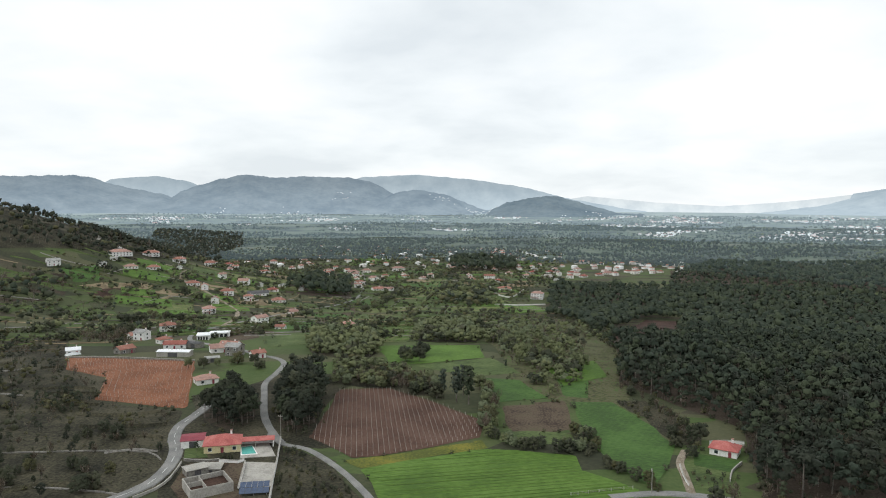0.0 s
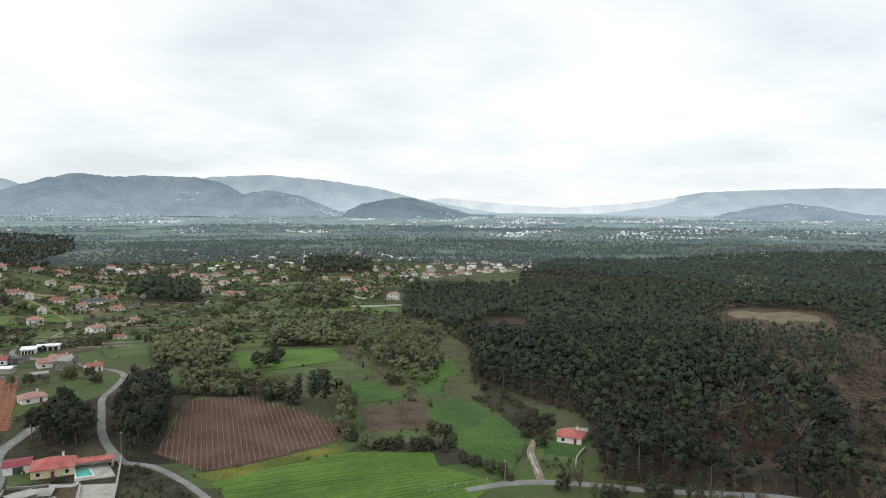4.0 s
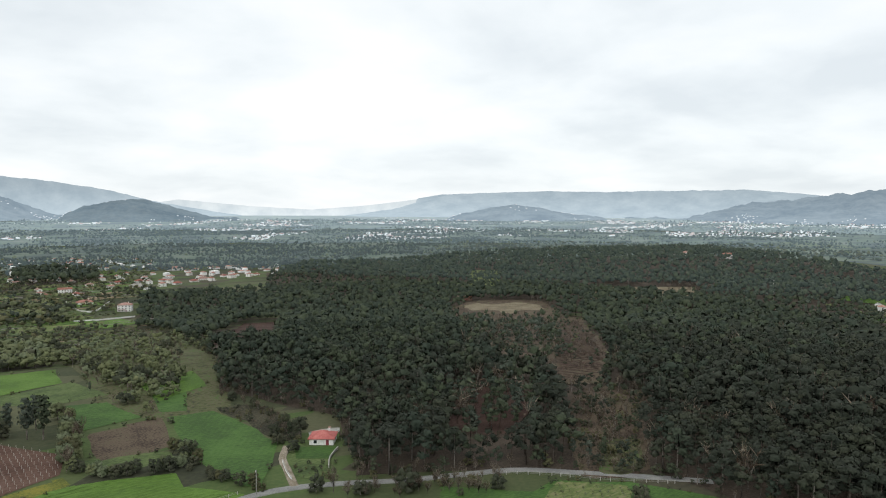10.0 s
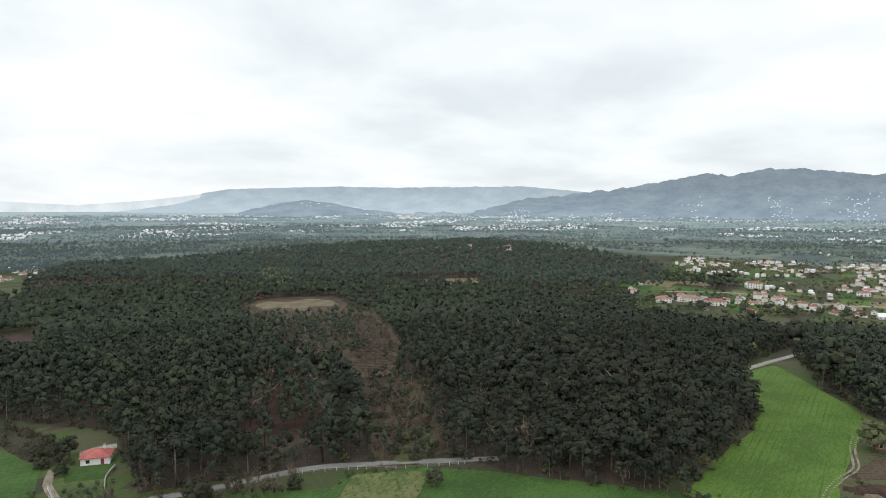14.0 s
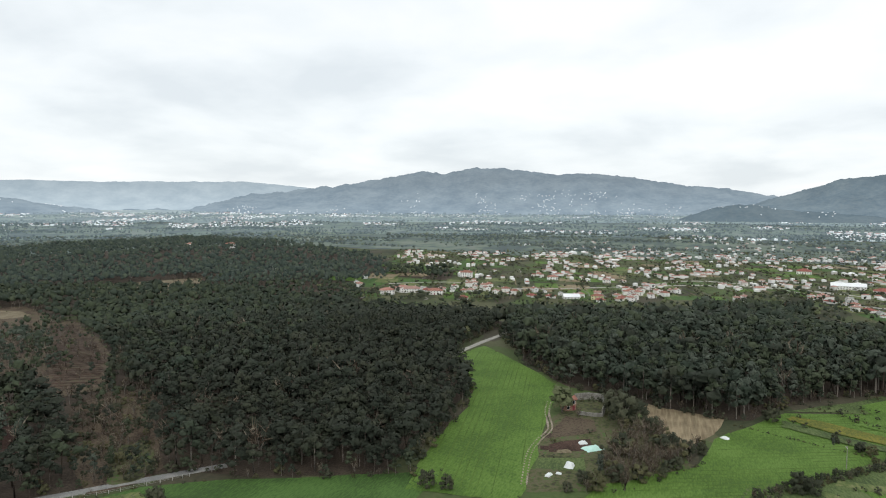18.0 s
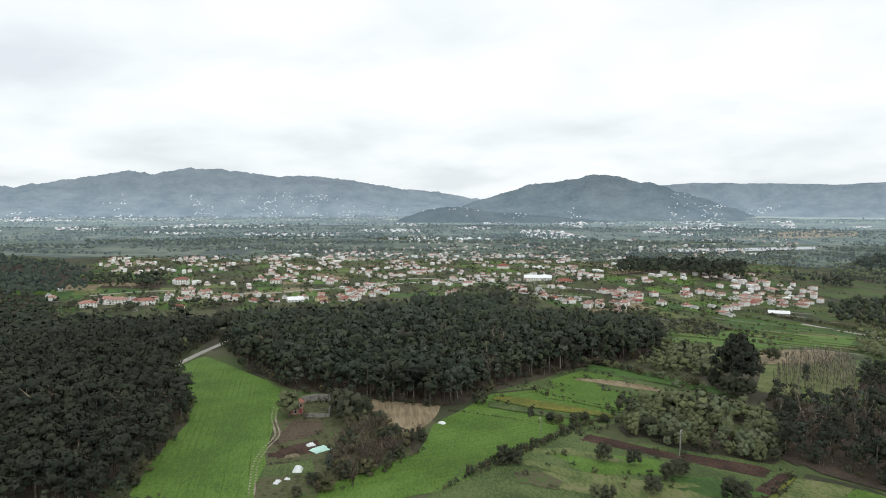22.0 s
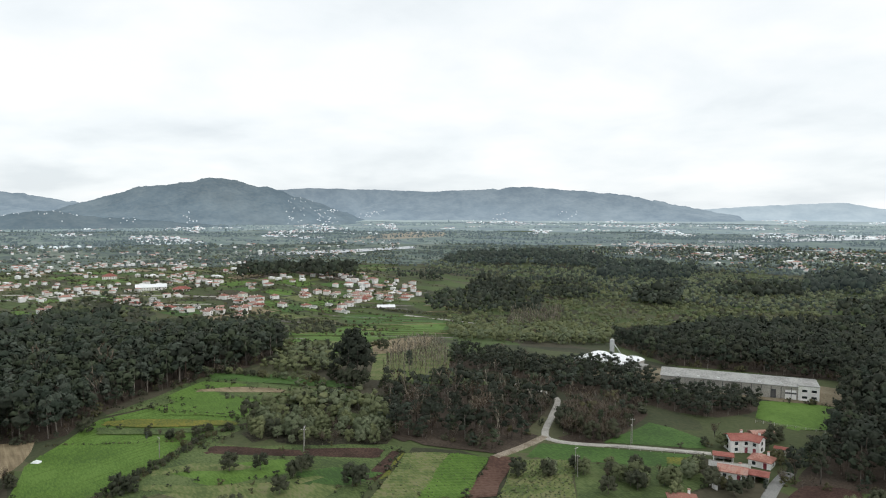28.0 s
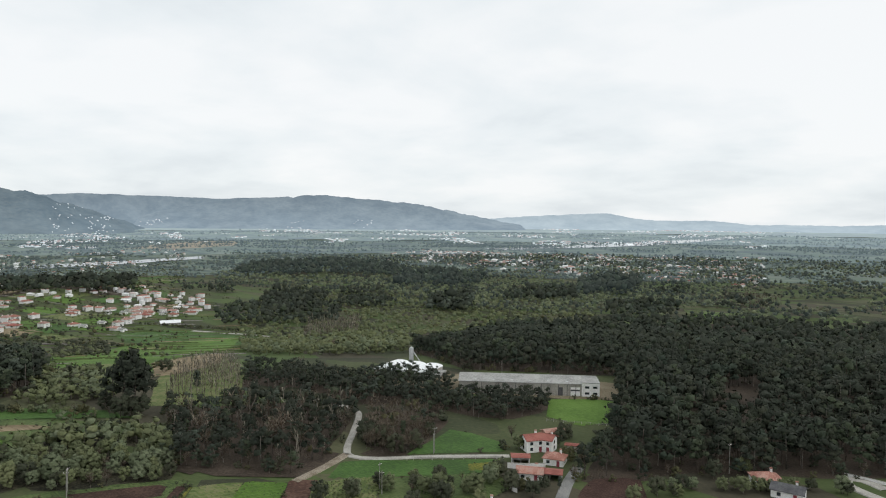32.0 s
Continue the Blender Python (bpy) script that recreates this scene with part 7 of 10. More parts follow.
sheet("field_garden", [(-227.2, 636), (-197.9, 680), (-171.3, 614), (-187.4, 564)], M["green2"], "bright green field beside the village road", 0.14, 3, 10)
sheet("field_garden", [(-136.6, 505), (-94.3, 513), (-69.2, 458.0), (-108.2, 432.3)], M["olivegreen"], "green meadow below the white gabled house", 0.14, 3, 10)
sheet("field_garden", [(-147.1, 782), (-103.5, 820), (-90.6, 694), (-110.5, 629)], M["clearing"], "brown fallow field beside the road", 0.14, 3, 10)
sheet("field_garden", [(-43.1, 1078), (-7.9, 1110), (-2.8, 969), (-33.8, 944)], M["crop"], "pale green field between trees", 0.16, 3, 10)
sheet("field_garden", [(-65.0, 640), (-24.6, 689), (-23.0, 578), (-41.1, 535)], M["green"], "green field beside the young vines", 0.16, 3, 10)
sheet("field_garden", [(-236.8, 1663), (-135.1, 1756), (-114.9, 1495), (-191.4, 1426)], M["green2"], "bright green field in the upper village", 0.2, 3, 10)
sheet("field_garden", [(110.4, 1210), (152.8, 1231), (146.4, 1142), (107.2, 1123)], M["green"], "green field behind the villa", 0.2, 3, 10)
sheet("field_garden", [(64.3, 960), (90.6, 907), (82.1, 857), (63.2, 889)], M["crop"], "pale grass before the villa", 0.2, 3, 10)
stripes("vine_rows", [(-44.4, 590), (-19.6, 622), (-23.3, 462.3), (-39.3, 461.6)], M["green2"], "rows of green between young vines", 78, 5.0, 2.0, 0.5)
hedge("hedge_west", "round grey-green orchard trees in a line", [(-45.0, 862), (-9.4, 846), (32.6, 852), (62.5, 879)], [("round", 1)], 13, (4, 5.5), 1.0, 170)
hedge("hedge_west", "dense olive-green trees along the road", [(-92.7, 786), (-80.7, 828), (-69.6, 906), (-54.6, 969)], [("round", 0.7), ("willow", 0.3)], 5, (5, 8), 4, 171)
hedge("hedge_west", "dense dark trees beside the fields", [(9.2, 983), (28.1, 938), (50.2, 919), (59.6, 889)], [("round", 0.8), ("dark", 0.2)], 4.5, (6, 10), 5, 172)
hedge("hedge_west", "dark garden trees round the village houses", [(-264.9, 576), (-260.6, 599), (-231.1, 619), (-212.1, 587)], [("round", 0.7), ("bare", 0.3)], 5, (5, 9), 4, 173)
hedge("hedge_west", "dark garden trees below the lane", [(-299.8, 796), (-275.4, 764), (-260.7, 758)], [("round", 0.8), ("dark", 0.2)], 5, (5, 9), 4, 174)
hedge("hedge_west", "dark cypress-like trees on the slope", [(-396.7, 788), (-385.4, 798), (-375.9, 785)], [("dark", 1)], 5, (8, 13), 4, 175)
hedge("hedge_west", "brown leafless trees beside the heath", [(-260.7, 483.7), (-216.7, 450.2), (-201.2, 428.9)], [("bare", 0.8), ("round", 0.2)], 4, (5, 9), 4, 176)
hedge("hedge_west", "rounded olive willows below the young vines", [(-17.2, 482.2), (-1.4, 517), (20.5, 531), (24.4, 478.8)], [("willow", 0.8), ("round", 0.2)], 4.5, (6, 9), 5, 177)
hedge("hedge_west", "grey-green willows along the stream", [(48.5, 482.0), (47.8, 407.5), (55.3, 377.3), (70.4, 392.1), (80.4, 378.0)], [("willow", 0.7), ("round", 0.3)], 4.5, (6, 9), 5, 178)
hedge("hedge_west", "dark round trees in the meadow", [(-22.8, 388.7), (-19.2, 401.3), (-11.0, 404.9)], [("round", 0.8), ("dark", 0.2)], 4.5, (6, 9), 3, 179)

sheet("heath_clumps", [(-116.3, 316.9), (-98.3, 327.1), (-84.4, 360.5), (-68.8, 373.6), (-49.7, 328.5), (-52.6, 284.6), (-37.2, 245.3), (-54.8, 250.9), (-66.2, 263.1), (-83.2, 261.5), (-101.7, 279.8)], M["heath"], "dark rough ground round the pine clumps", 0.05, 4, 10)
forest("clump_road", "dark pine clump beside the pool house", [(-98.7, 279.7), (-81.5, 266.7), (-76.5, 275.1), (-84.2, 306.7), (-92.9, 319.3), (-107.3, 313.3)], [("dark", 0.75), ("pine", 0.25)], 4.6, (10, 14), seed=40, near=330, floor=FL, under=0.5)
forest("clump_vineyard", "dark pine clump above the vineyard", [(-66.5, 275.3), (-56.8, 259.9), (-52.3, 264.6), (-51.9, 288.3), (-54.2, 322.3), (-64.9, 351.6), (-78.9, 346.6), (-74.5, 313.2)], [("dark", 0.75), ("pine", 0.15), ("bush", 0.1)], 4.8, (10, 14), seed=41, near=330, floor=FL, under=0.5)
forest("willow_row", "row of grey-green willows above the vineyard", [(-55.1, 336.5), (-25.3, 329.0), (-0.7, 310.5), (-2.2, 348.8), (-45.9, 388.0), (-58.6, 387.5)], [("willow", 0.5), ("bush", 0.2), ("bare", 0.3)], 5.0, (4, 8), seed=42, near=345, floor="heath")
forest("willow_north", "soft olive willows below the fields", [(-81.0, 411.8), (-45.9, 388.0), (-36.0, 422.7), (-51.2, 504), (-94.3, 513)], [("willow", 0.75), ("round", 0.25)], 5.8, (6, 10), seed=43, floor="heath")
forest("willow_mid", "willows along the stream", [(-18.3, 459.6), (23.2, 453.9), (35.1, 639), (4.0, 724), (-18.2, 578)], [("willow", 0.65), ("round", 0.35)], 6.2, (6, 11), seed=44, floor="heath")
forest("scrub_stream", "olive scrub and bare bushes along the stream", [(39.4, 390.8), (40.2, 341.0), (53.1, 316.2), (77.7, 365.0), (93.1, 456.7), (77.9, 534), (41.9, 525), (26.4, 479.1)], [("willow", 0.6), ("round", 0.15), ("bare", 0.25)], 5.8, (3.5, 7.5), seed=45, near=0, floor="yardmix", clumpy=(18, -0.22))
forest("scrub_stream_far", "bushes and bare trees between fields", [(24.4, 521), (77.9, 534), (112.8, 460.3), (193.9, 794), (108.8, 845), (24.9, 827)], [("round", 0.4), ("bare", 0.25), ("willow", 0.35)], 8, (4, 8), seed=46, floor="yardmix", clumpy=(30, -0.15))
forest("clump_village", "dark pine stand in the village", [(-201.7, 881), (-119.1, 886), (-140.6, 1080), (-203.3, 1108), (-223.0, 993)], [("pine", 1)], 7, (12, 17), seed=47, floor=FL)
forest("clump_mid", "dark trees beside the fields", [(-6.3, 895), (53.8, 854), (70.4, 991), (52.4, 1135), (5.9, 1146)], [("bush", 0.4), ("euca", 0.3), ("willow", 0.3)], 7.5, (8, 14), seed=48)
forest("clump_north", "dark pine wood north of the fields", [(15.4, 1326), (141.2, 1313), (161.3, 1563), (21.5, 1640)], [("pine", 0.8), ("euca", 0.2)], 8.5, (13, 20), seed=49, floor=FL)
forest("clump_west", "dark wood on the western slope", [(-436.0, 629), (-385.9, 649), (-373.6, 685), (-410.8, 755), (-434.3, 732), (-484.7, 685)], [("pine", 0.6), ("bush", 0.2), ("bare", 0.2)], 8.5, (9, 15), seed=50, floor=FL)
forest("wood_hillside", "dark wooded hillside above the village", [(-920, 600), (-640, 640), (-500, 760), (-390, 940), (-370, 1150), (-580, 1270), (-920, 1190), (-1070, 900)], [("dark", 0.6), ("bare", 0.2), ("bush", 0.2)], 8, (7, 13), seed=51, floor="heath", clumpy=(140, -0.5))
forest("wood_slope_foot", "dark and burnt trees at the foot of the slope", [(-451.9, 819), (-558, 1925), (-695, 2401), (-1053, 2556), (-485.7, 909)], [("dark", 0.55), ("bare", 0.3), ("bush", 0.15)], 10, (9, 15), seed=56, clumpy=(120, -0.45))
forest("heath_trees", "burnt thin trees and scrub on the heath", [(-394.0, 512), (-256.3, 468.3), (-200.0, 363.4), (-172.4, 345.2), (-156.2, 304.6), (-111.8, 290.9), (-100.2, 244.1), (-108.4, 204.8), (-154.0, 197.1)], [("bare", 0.35), ("bush", 0.3), ("dark", 0.35)], 7.5, (2, 6.5), seed=52, near=300, thin=0.7)
forest("heath_scrub", "low dark heather and bramble mounds on the heath", [(-394.0, 512), (-258.4, 468.5), (-197.3, 356.8), (-171.1, 339.8), (-156.1, 302.0), (-115.0, 286.9), (-100.2, 244.1), (-102.2, 209.8), (-111.4, 183.7), (-153.8, 186.5)], [("bush", 0.75), ("bare", 0.25)], 4.6, (0.4, 1.5), seed=150, lods=(0, 0, 900), clumpy=(22, -0.25))
forest("lane_scrub", "dense low scrub beside the lane", [(-57.6, 249.5), (-49.5, 245.0), (-36.6, 228.2), (-24.3, 204.7), (-22.0, 184.8), (-45.2, 184.5), (-52.3, 210.5)], [("bush", 0.75), ("bare", 0.25)], 3.2, (0.6, 2.2), seed=36, near=0)
forest("slope_scrub", "brown and green scrub between meadow and forest", [(78.8, 313.9), (100.2, 303.7), (102.6, 269.3), (93.4, 247.3), (88.2, 253.1), (84.9, 285.6)], [("bush", 0.5), ("bare", 0.5)], 4.2, (1.0, 3.6), seed=37, floor="heath")
forest("yard_scrub", "low scrub below the bungalow", [(86.0, 233.0), (97.1, 226.0), (89.8, 210.4), (80.2, 215.3)], [("bush", 0.6), ("bare", 0.4)], 3.4, (0.6, 2.2), seed=38)
forest("lane_brush", "leafless brush along the forest lane", [(90.0, 202.6), (139.1, 183.0), (131.4, 169.8), (85.8, 193.4)], [("bare", 0.65), ("bush", 0.35)], 4.2, (2, 5.5), seed=39)
forest("heath_wood", "young dark pines on the heath", [(-188.4, 314.2), (-160.5, 310.7), (-148.8, 289.9), (-171.4, 285.4)], [("pine", 0.7), ("bush", 0.3)], 4.5, (2.5, 4.5), seed=53, near=340)
forest("west_trees", "scattered trees among the western terraces", [(-340.1, 488.8), (-219.2, 480.2), (-228.5, 765), (-562, 1887), (-445.6, 833), (-420.0, 605)], [("round", 0.45), ("bare", 0.3), ("euca", 0.25)], 13, (4, 9), seed=54, clumpy=(60, 0.0))
forest("village_trees", "scattered garden and orchard trees in the village", [(-202.7, 677), (74.6, 777), (203.1, 1144), (281.5, 1956), (-562, 1887)], [("round", 0.5), ("bush", 0.2), ("bare", 0.15), ("euca", 0.15)], 13, (4, 8.5), seed=55, clumpy=(55, -0.05))
hedge("hedge_meadow", "dense olive hedge along the meadow", [(18.9, 264.6), (24.9, 253.3), (34.9, 249.3), (47.1, 247.7), (56.2, 261.9), (51.4, 265.1)], [("willow", 0.5), ("bush", 0.5)], 2.6, (3.5, 5.5), 2.0, 60, near=330)
hedge("hedge_meadow_side", "leafless and green hedge", [(55.6, 258.7), (55.3, 238.4), (61.9, 225.7), (67.9, 214.3)], [("bush", 0.5), ("bare", 0.5)], 3.0, (2.5, 5), 2.5, 61, near=330)
hedge("hedge_bush_edge", "shrubs by the fallow patch", [(20.6, 330.1), (21.5, 302.1), (18.4, 278.4), (18.9, 264.6)], [("willow", 0.5), ("bare", 0.3), ("bush", 0.2)], 3.4, (5, 9), 2.5, 62, near=350)
hedge("hedge_forest_edge", "brushy margin of the forest", [(88.0, 333.3), (97.0, 290.0), (91.0, 258.7), (84.1, 251.6)], [("bush", 0.5), ("bare", 0.5)], 4, (2.5, 5), 3, 63, near=330)
hedge("hedge_valley", "dark ditch hedge between the meadows", [(223.6, -28.3), (239.7, -42.2), (252.8, -57.3), (270.7, -78.0), (276.2, -92.1)], [("bush", 0.7), ("bare", 0.3)], 1.8, (1.6, 3.4), 1.4, 64, near=330)
hedge("hedge_strip", "low willow hedge between the strips", [(382.9, -113.0), (365.7, -127.6), (344.1, -141.4), (329.5, -154.1)], [("willow", 0.6), ("bush", 0.4)], 3.2, (2.5, 5), 1.5, 164)
hedge("hedge_strip", "low bramble hedge beside the willows", [(323.8, -104.7), (311.4, -119.4), (300.8, -134.8)], [("willow", 0.5), ("bush", 0.5)], 3.2, (1.5, 3.5), 1.5, 165)
hedge("hedge_ditch", "thin dark ditch hedge in the meadow", [(337.7, -57.9), (320.7, -73.4), (302.5, -87.8), (287.9, -100.3)], [("bush", 1)], 2.2, (0.6, 1.6), 0.8, 166)
hedge("hedge_village", "dark hedge below the eastern houses", [(806, -442.8), (751, -461.4), (676, -487.8), (626, -483.9)], [("bush", 0.6), ("round", 0.4)], 5, (2.5, 5), 1.5, 167)
hedge("hedge_lane", "small trees along the orchard", [(290.2, -60.4), (279.1, -72.1), (278.9, -85.3), (273.1, -100.6)], [("bush", 0.7), ("bare", 0.3)], 4, (2, 4.5), 2, 65, near=330)
forest("farm_brush", "brown leafless thicket beside the ruined farm", [(251.2, 18.1), (274.1, 15.2), (284.0, 2.7), (267.7, -3.0), (247.2, -10.0), (229.7, 2.1), (220.8, 12.2), (225.3, 21.0)], [("bare", 0.9), ("bush", 0.1)], 3.1, (3.5, 6.5), seed=138)
sheet("farm_patch", [(247.7, 41.7), (256.9, 34.6), (263.7, 22.3), (251.1, 23.3), (243.7, 39.0)], M["tilled"], "dark dug strip on the farm plot", 0.13, 3, 10)
sheet("farm_patch", [(288.4, 38.8), (286.5, 24.2), (270.4, 24.0), (258.0, 42.3)], M["clearing"], "bare brown earth before the ruined farm", 0.14, 3, 10)
sheet("farm_patch", [(236.5, 41.8), (242.4, 22.5), (229.2, 23.2), (226.3, 40.0)], M["olivegreen"], "green grass on the farm plot", 0.14, 3, 10)
hedge("hedge_farm", "tangled brush round the ruined farm", [(214.9, 29.0), (219.8, 14.9), (234.7, 6.1), (251.8, -6.0), (263.2, -10.6)], [("bare", 0.6), ("bush", 0.4)], 3, (3, 7), 5, 66, near=330)


def belt(a0, a1, r0, r1, n=8):
    """A piece of the plain between two bearings and two distances."""
    inner = [(r0 * math.sin(radians(a0 + (a1 - a0) * k / n)), r0 * math.cos(radians(a0 + (a1 - a0) * k / n))) for k in range(n + 1)]
    outer = [(r1 * math.sin(radians(a1 + (a0 - a1) * k / n)), r1 * math.cos(radians(a1 + (a0 - a1) * k / n))) for k in range(n + 1)]
    return inner + outer


def wood_strips(name, label, a0, a1, r0, r1, count, seed, far, mix, length=(50, 230), depth=(10, 34), step=11.0, height=(7, 12)):
    """Long narrow copses and hedgerows strewn over a piece of the plain, lying across the view from the middle."""
    rs = np.random.RandomState(seed)
    xs, ys = [], []
    for _ in range(count):
        a, r = radians(rs.uniform(a0, a1)), math.sqrt(rs.uniform(r0 * r0, r1 * r1))
        lo, de = rs.uniform(*length), rs.uniform(*depth)
        n = max(6, int(4 * lo * de / step ** 2))
        u = rs.uniform(-1, 1, n)
        w = rs.uniform(-1, 1, n) * np.sqrt(1 - 0.85 * u * u)
        tilt = a + radians(rs.uniform(-22, 22))
        xs.append(r * math.sin(a) + u * lo * math.cos(tilt) + w * de * math.sin(tilt))
        ys.append(r * math.cos(a) - u * lo * math.sin(tilt) + w * de * math.cos(tilt))
    x, y = np.concatenate(xs), np.concatenate(ys)
    h = rs.uniform(height[0], height[1], len(x)) * np.where(rs.rand(len(x)) < 0.08, 1.4, 1.0)
    kinds = rs.choice(len(mix), len(x), p=[m[1] for m in mix])
    plant(name, label, [(kd, 3, x[kinds == k], y[kinds == k], h[kinds == k], rs) for k, (kd, _) in enumerate(mix)], far=far)


DARKMIX = [("dark", 0.5), ("pine", 0.3), ("round", 0.2)]
SOFTMIX = [("round", 0.45), ("pine", 0.25), ("bush", 0.3)]
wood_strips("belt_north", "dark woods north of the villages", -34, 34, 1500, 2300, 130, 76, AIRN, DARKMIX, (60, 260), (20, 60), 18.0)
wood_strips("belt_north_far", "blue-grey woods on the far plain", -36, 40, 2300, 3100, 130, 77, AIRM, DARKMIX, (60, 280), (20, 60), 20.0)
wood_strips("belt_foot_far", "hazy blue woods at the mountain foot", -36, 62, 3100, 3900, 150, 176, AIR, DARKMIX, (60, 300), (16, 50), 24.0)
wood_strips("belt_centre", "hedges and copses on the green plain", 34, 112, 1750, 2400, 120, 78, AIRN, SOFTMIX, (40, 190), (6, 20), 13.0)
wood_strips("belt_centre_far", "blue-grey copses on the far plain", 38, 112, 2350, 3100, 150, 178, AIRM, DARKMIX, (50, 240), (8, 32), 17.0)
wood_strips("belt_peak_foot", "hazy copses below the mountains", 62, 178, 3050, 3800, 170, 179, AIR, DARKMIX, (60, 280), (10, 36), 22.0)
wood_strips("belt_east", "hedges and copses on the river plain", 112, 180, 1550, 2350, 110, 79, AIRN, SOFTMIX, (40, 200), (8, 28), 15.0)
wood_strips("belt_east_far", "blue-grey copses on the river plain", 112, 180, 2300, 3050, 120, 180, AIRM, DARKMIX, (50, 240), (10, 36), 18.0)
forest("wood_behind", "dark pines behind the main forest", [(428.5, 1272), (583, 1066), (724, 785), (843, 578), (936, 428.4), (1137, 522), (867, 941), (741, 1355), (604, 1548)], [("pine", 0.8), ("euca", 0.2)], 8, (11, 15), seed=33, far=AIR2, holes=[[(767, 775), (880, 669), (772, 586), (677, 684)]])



def terraces(name, label, poly, ang, step, seed, skip=0.4, mats=("olivegreen", "stone", "straw")):
    """Low banks, walls and pale paths that divide the slopes into terraces."""
    ca, sa = math.cos(radians(ang)), math.sin(radians(ang))
    rp = [(x * ca + y * sa, -x * sa + y * ca) for x, y in poly]
    lo, hi = min(p[1] for p in rp), max(p[1] for p in rp)
    rnd = random.Random(seed)
    verts, faces, ids = [], [], []
    v = lo
    while v < hi:
        xs = crossings(rp, v + 0.01)
        for j in range(0, len(xs) - 1, 2):
            u = xs[j]
            while u < xs[j + 1]:
                e = min(xs[j + 1], u + rnd.uniform(18, 75))
                if rnd.random() > skip:
                    mat = rnd.choice((0, 0, 0, 1, 2))
                    w, h = (rnd.uniform(0.8, 1.8), 0.9) if mat == 0 else (rnd.uniform(0.5, 1.1), 0.5)
                    bend, n = rnd.uniform(-5, 5), 6
                    off = rnd.uniform(-0.35, 0.35) * step
                    for k in range(n + 1):
                        f = k / n
                        uu, vv = u + (e - u) * f, v + off + bend * math.sin(math.pi * f) + rnd.uniform(-0.3, 0.3)
                        for q, z in ((-w, -0.1), (0, h), (w, -0.1)):
                            x, y = uu * ca - (vv + q) * sa, uu * sa + (vv + q) * ca
                            verts.append((x, y, hgt(x, y) + z + 0.2))
                        if k:
                            c = len(verts) - 6
                            for o in (0, 1):
                                faces.append((c + o, c + 3 + o, c + 4 + o, c + 1 + o))
                                ids.append(mat)
                u = e + rnd.uniform(2, 12)
        v += step
    tagged(new(name, mesh_from(name, verts, faces, [M[k] for k in mats], False, ids)), label, "terrace banks", kind="stuff")


def hedgerows(name, label, poly, ang, step, seed, skip, mix, height, gap=3.6, far=None):
    """Rows of bushes and small trees along the bounds of small fields."""
    ca, sa = math.cos(radians(ang)), math.sin(radians(ang))
    rp = [(x * ca + y * sa, -x * sa + y * ca) for x, y in poly]
    lo, hi = min(p[1] for p in rp), max(p[1] for p in rp)
    rs = np.random.RandomState(seed)
    us, vs, hs = [], [], []
    v = lo + step * 0.4
    while v < hi:
        xs = crossings(rp, v)
        for j in range(0, len(xs) - 1, 2):
            u = xs[j]
            while u < xs[j + 1]:
                e = min(xs[j + 1], u + rs.uniform(20, 90))
                if rs.rand() > skip and e - u > 8:
                    n = max(3, int((e - u) / gap))
                    f = np.sort(rs.rand(n))
                    off = v + rs.uniform(-0.4, 0.4) * step
                    wide = rs.choice((0.8, 1.2, 4.0))
                    us.append(u + (e - u) * f)
                    vs.append(off + rs.uniform(-6, 6) * np.sin(math.pi * f) + rs.normal(0, wide, n))
                    hs.append(rs.uniform(height[0], height[1], n) * rs.uniform(0.6, 1.15))
                u = e + rs.uniform(2, 14)
        v += step * rs.uniform(0.7, 1.3)
    u, v, h = np.concatenate(us), np.concatenate(vs), np.concatenate(hs)
    x, y = u * ca - v * sa, u * sa + v * ca
    kinds = rs.choice(len(mix), len(x), p=[m[1] for m in mix])
    d = np.hypot(x, y)
    items = []
    for k, (kd, _) in enumerate(mix):
        for lod, ok in ((1, d < 380), (2, (d >= 380) & (d < 620)), (3, d >= 620)):
            q = (kinds == k) & ok
            if q.any():
                items.append((kd, lod, x[q], y[q], h[q], rs))
    plant(name, label, items, category="hedges", far=far)


HEDGE = [("round", 0.4), ("bush", 0.35), ("willow", 0.1), ("bare", 0.15)]
WEST = [(-330, 480), (-178, 477), (-60, 520), (60, 700), (190, 1150), (330, 1860), (-300, 1900), (-470, 870), (-440, 620)]
hedgerows("western_hedges", "dark hedgerows between the western fields", WEST, 6, 32, 201, 0.32, HEDGE, (3, 8))
hedgerows("western_hedges", "dark cross hedges between the western fields", WEST, 80, 58, 202, 0.38, HEDGE, (3, 8))
hedgerows("plain_hedges", "hedges between fields on the river plain", EASTPLAIN, 30, 30, 205, 0.4, HEDGE, (3.0, 6.5), 5.0)
TOWN = [(812, 405), (868, 130), (1030, -166), (722, -294), (560, -330), (1250, -760), (1830, -1134), (1926, 162), (1543, 600)]
hedgerows("town_hedges", "dark hedges and garden trees between town plots", TOWN, 14, 40, 203, 0.35, HEDGE, (2.5, 6.0), 4.5)
hedgerows("town_hedges", "cross hedges between town plots", TOWN, 96, 60, 204, 0.4, HEDGE, (2.5, 6.0), 4.5)
terraces("terrace_banks", "low banks and stone walls between western terraces", [(-312.6, 448.9), (-172.3, 460.8), (-94.3, 513), (-32.5, 474.5), (140.5, 788), (329.8, 1866), (-442.8, 867), (-489.2, 707)], 8, 19, 1, 0.5)
terraces("terrace_banks", "cross walls and paths between western terraces", [(-340.1, 488.8), (-178.3, 477.0), (-104.7, 569), (74.6, 777), (329.8, 1866), (-442.8, 867)], 84, 42, 2, 0.5)
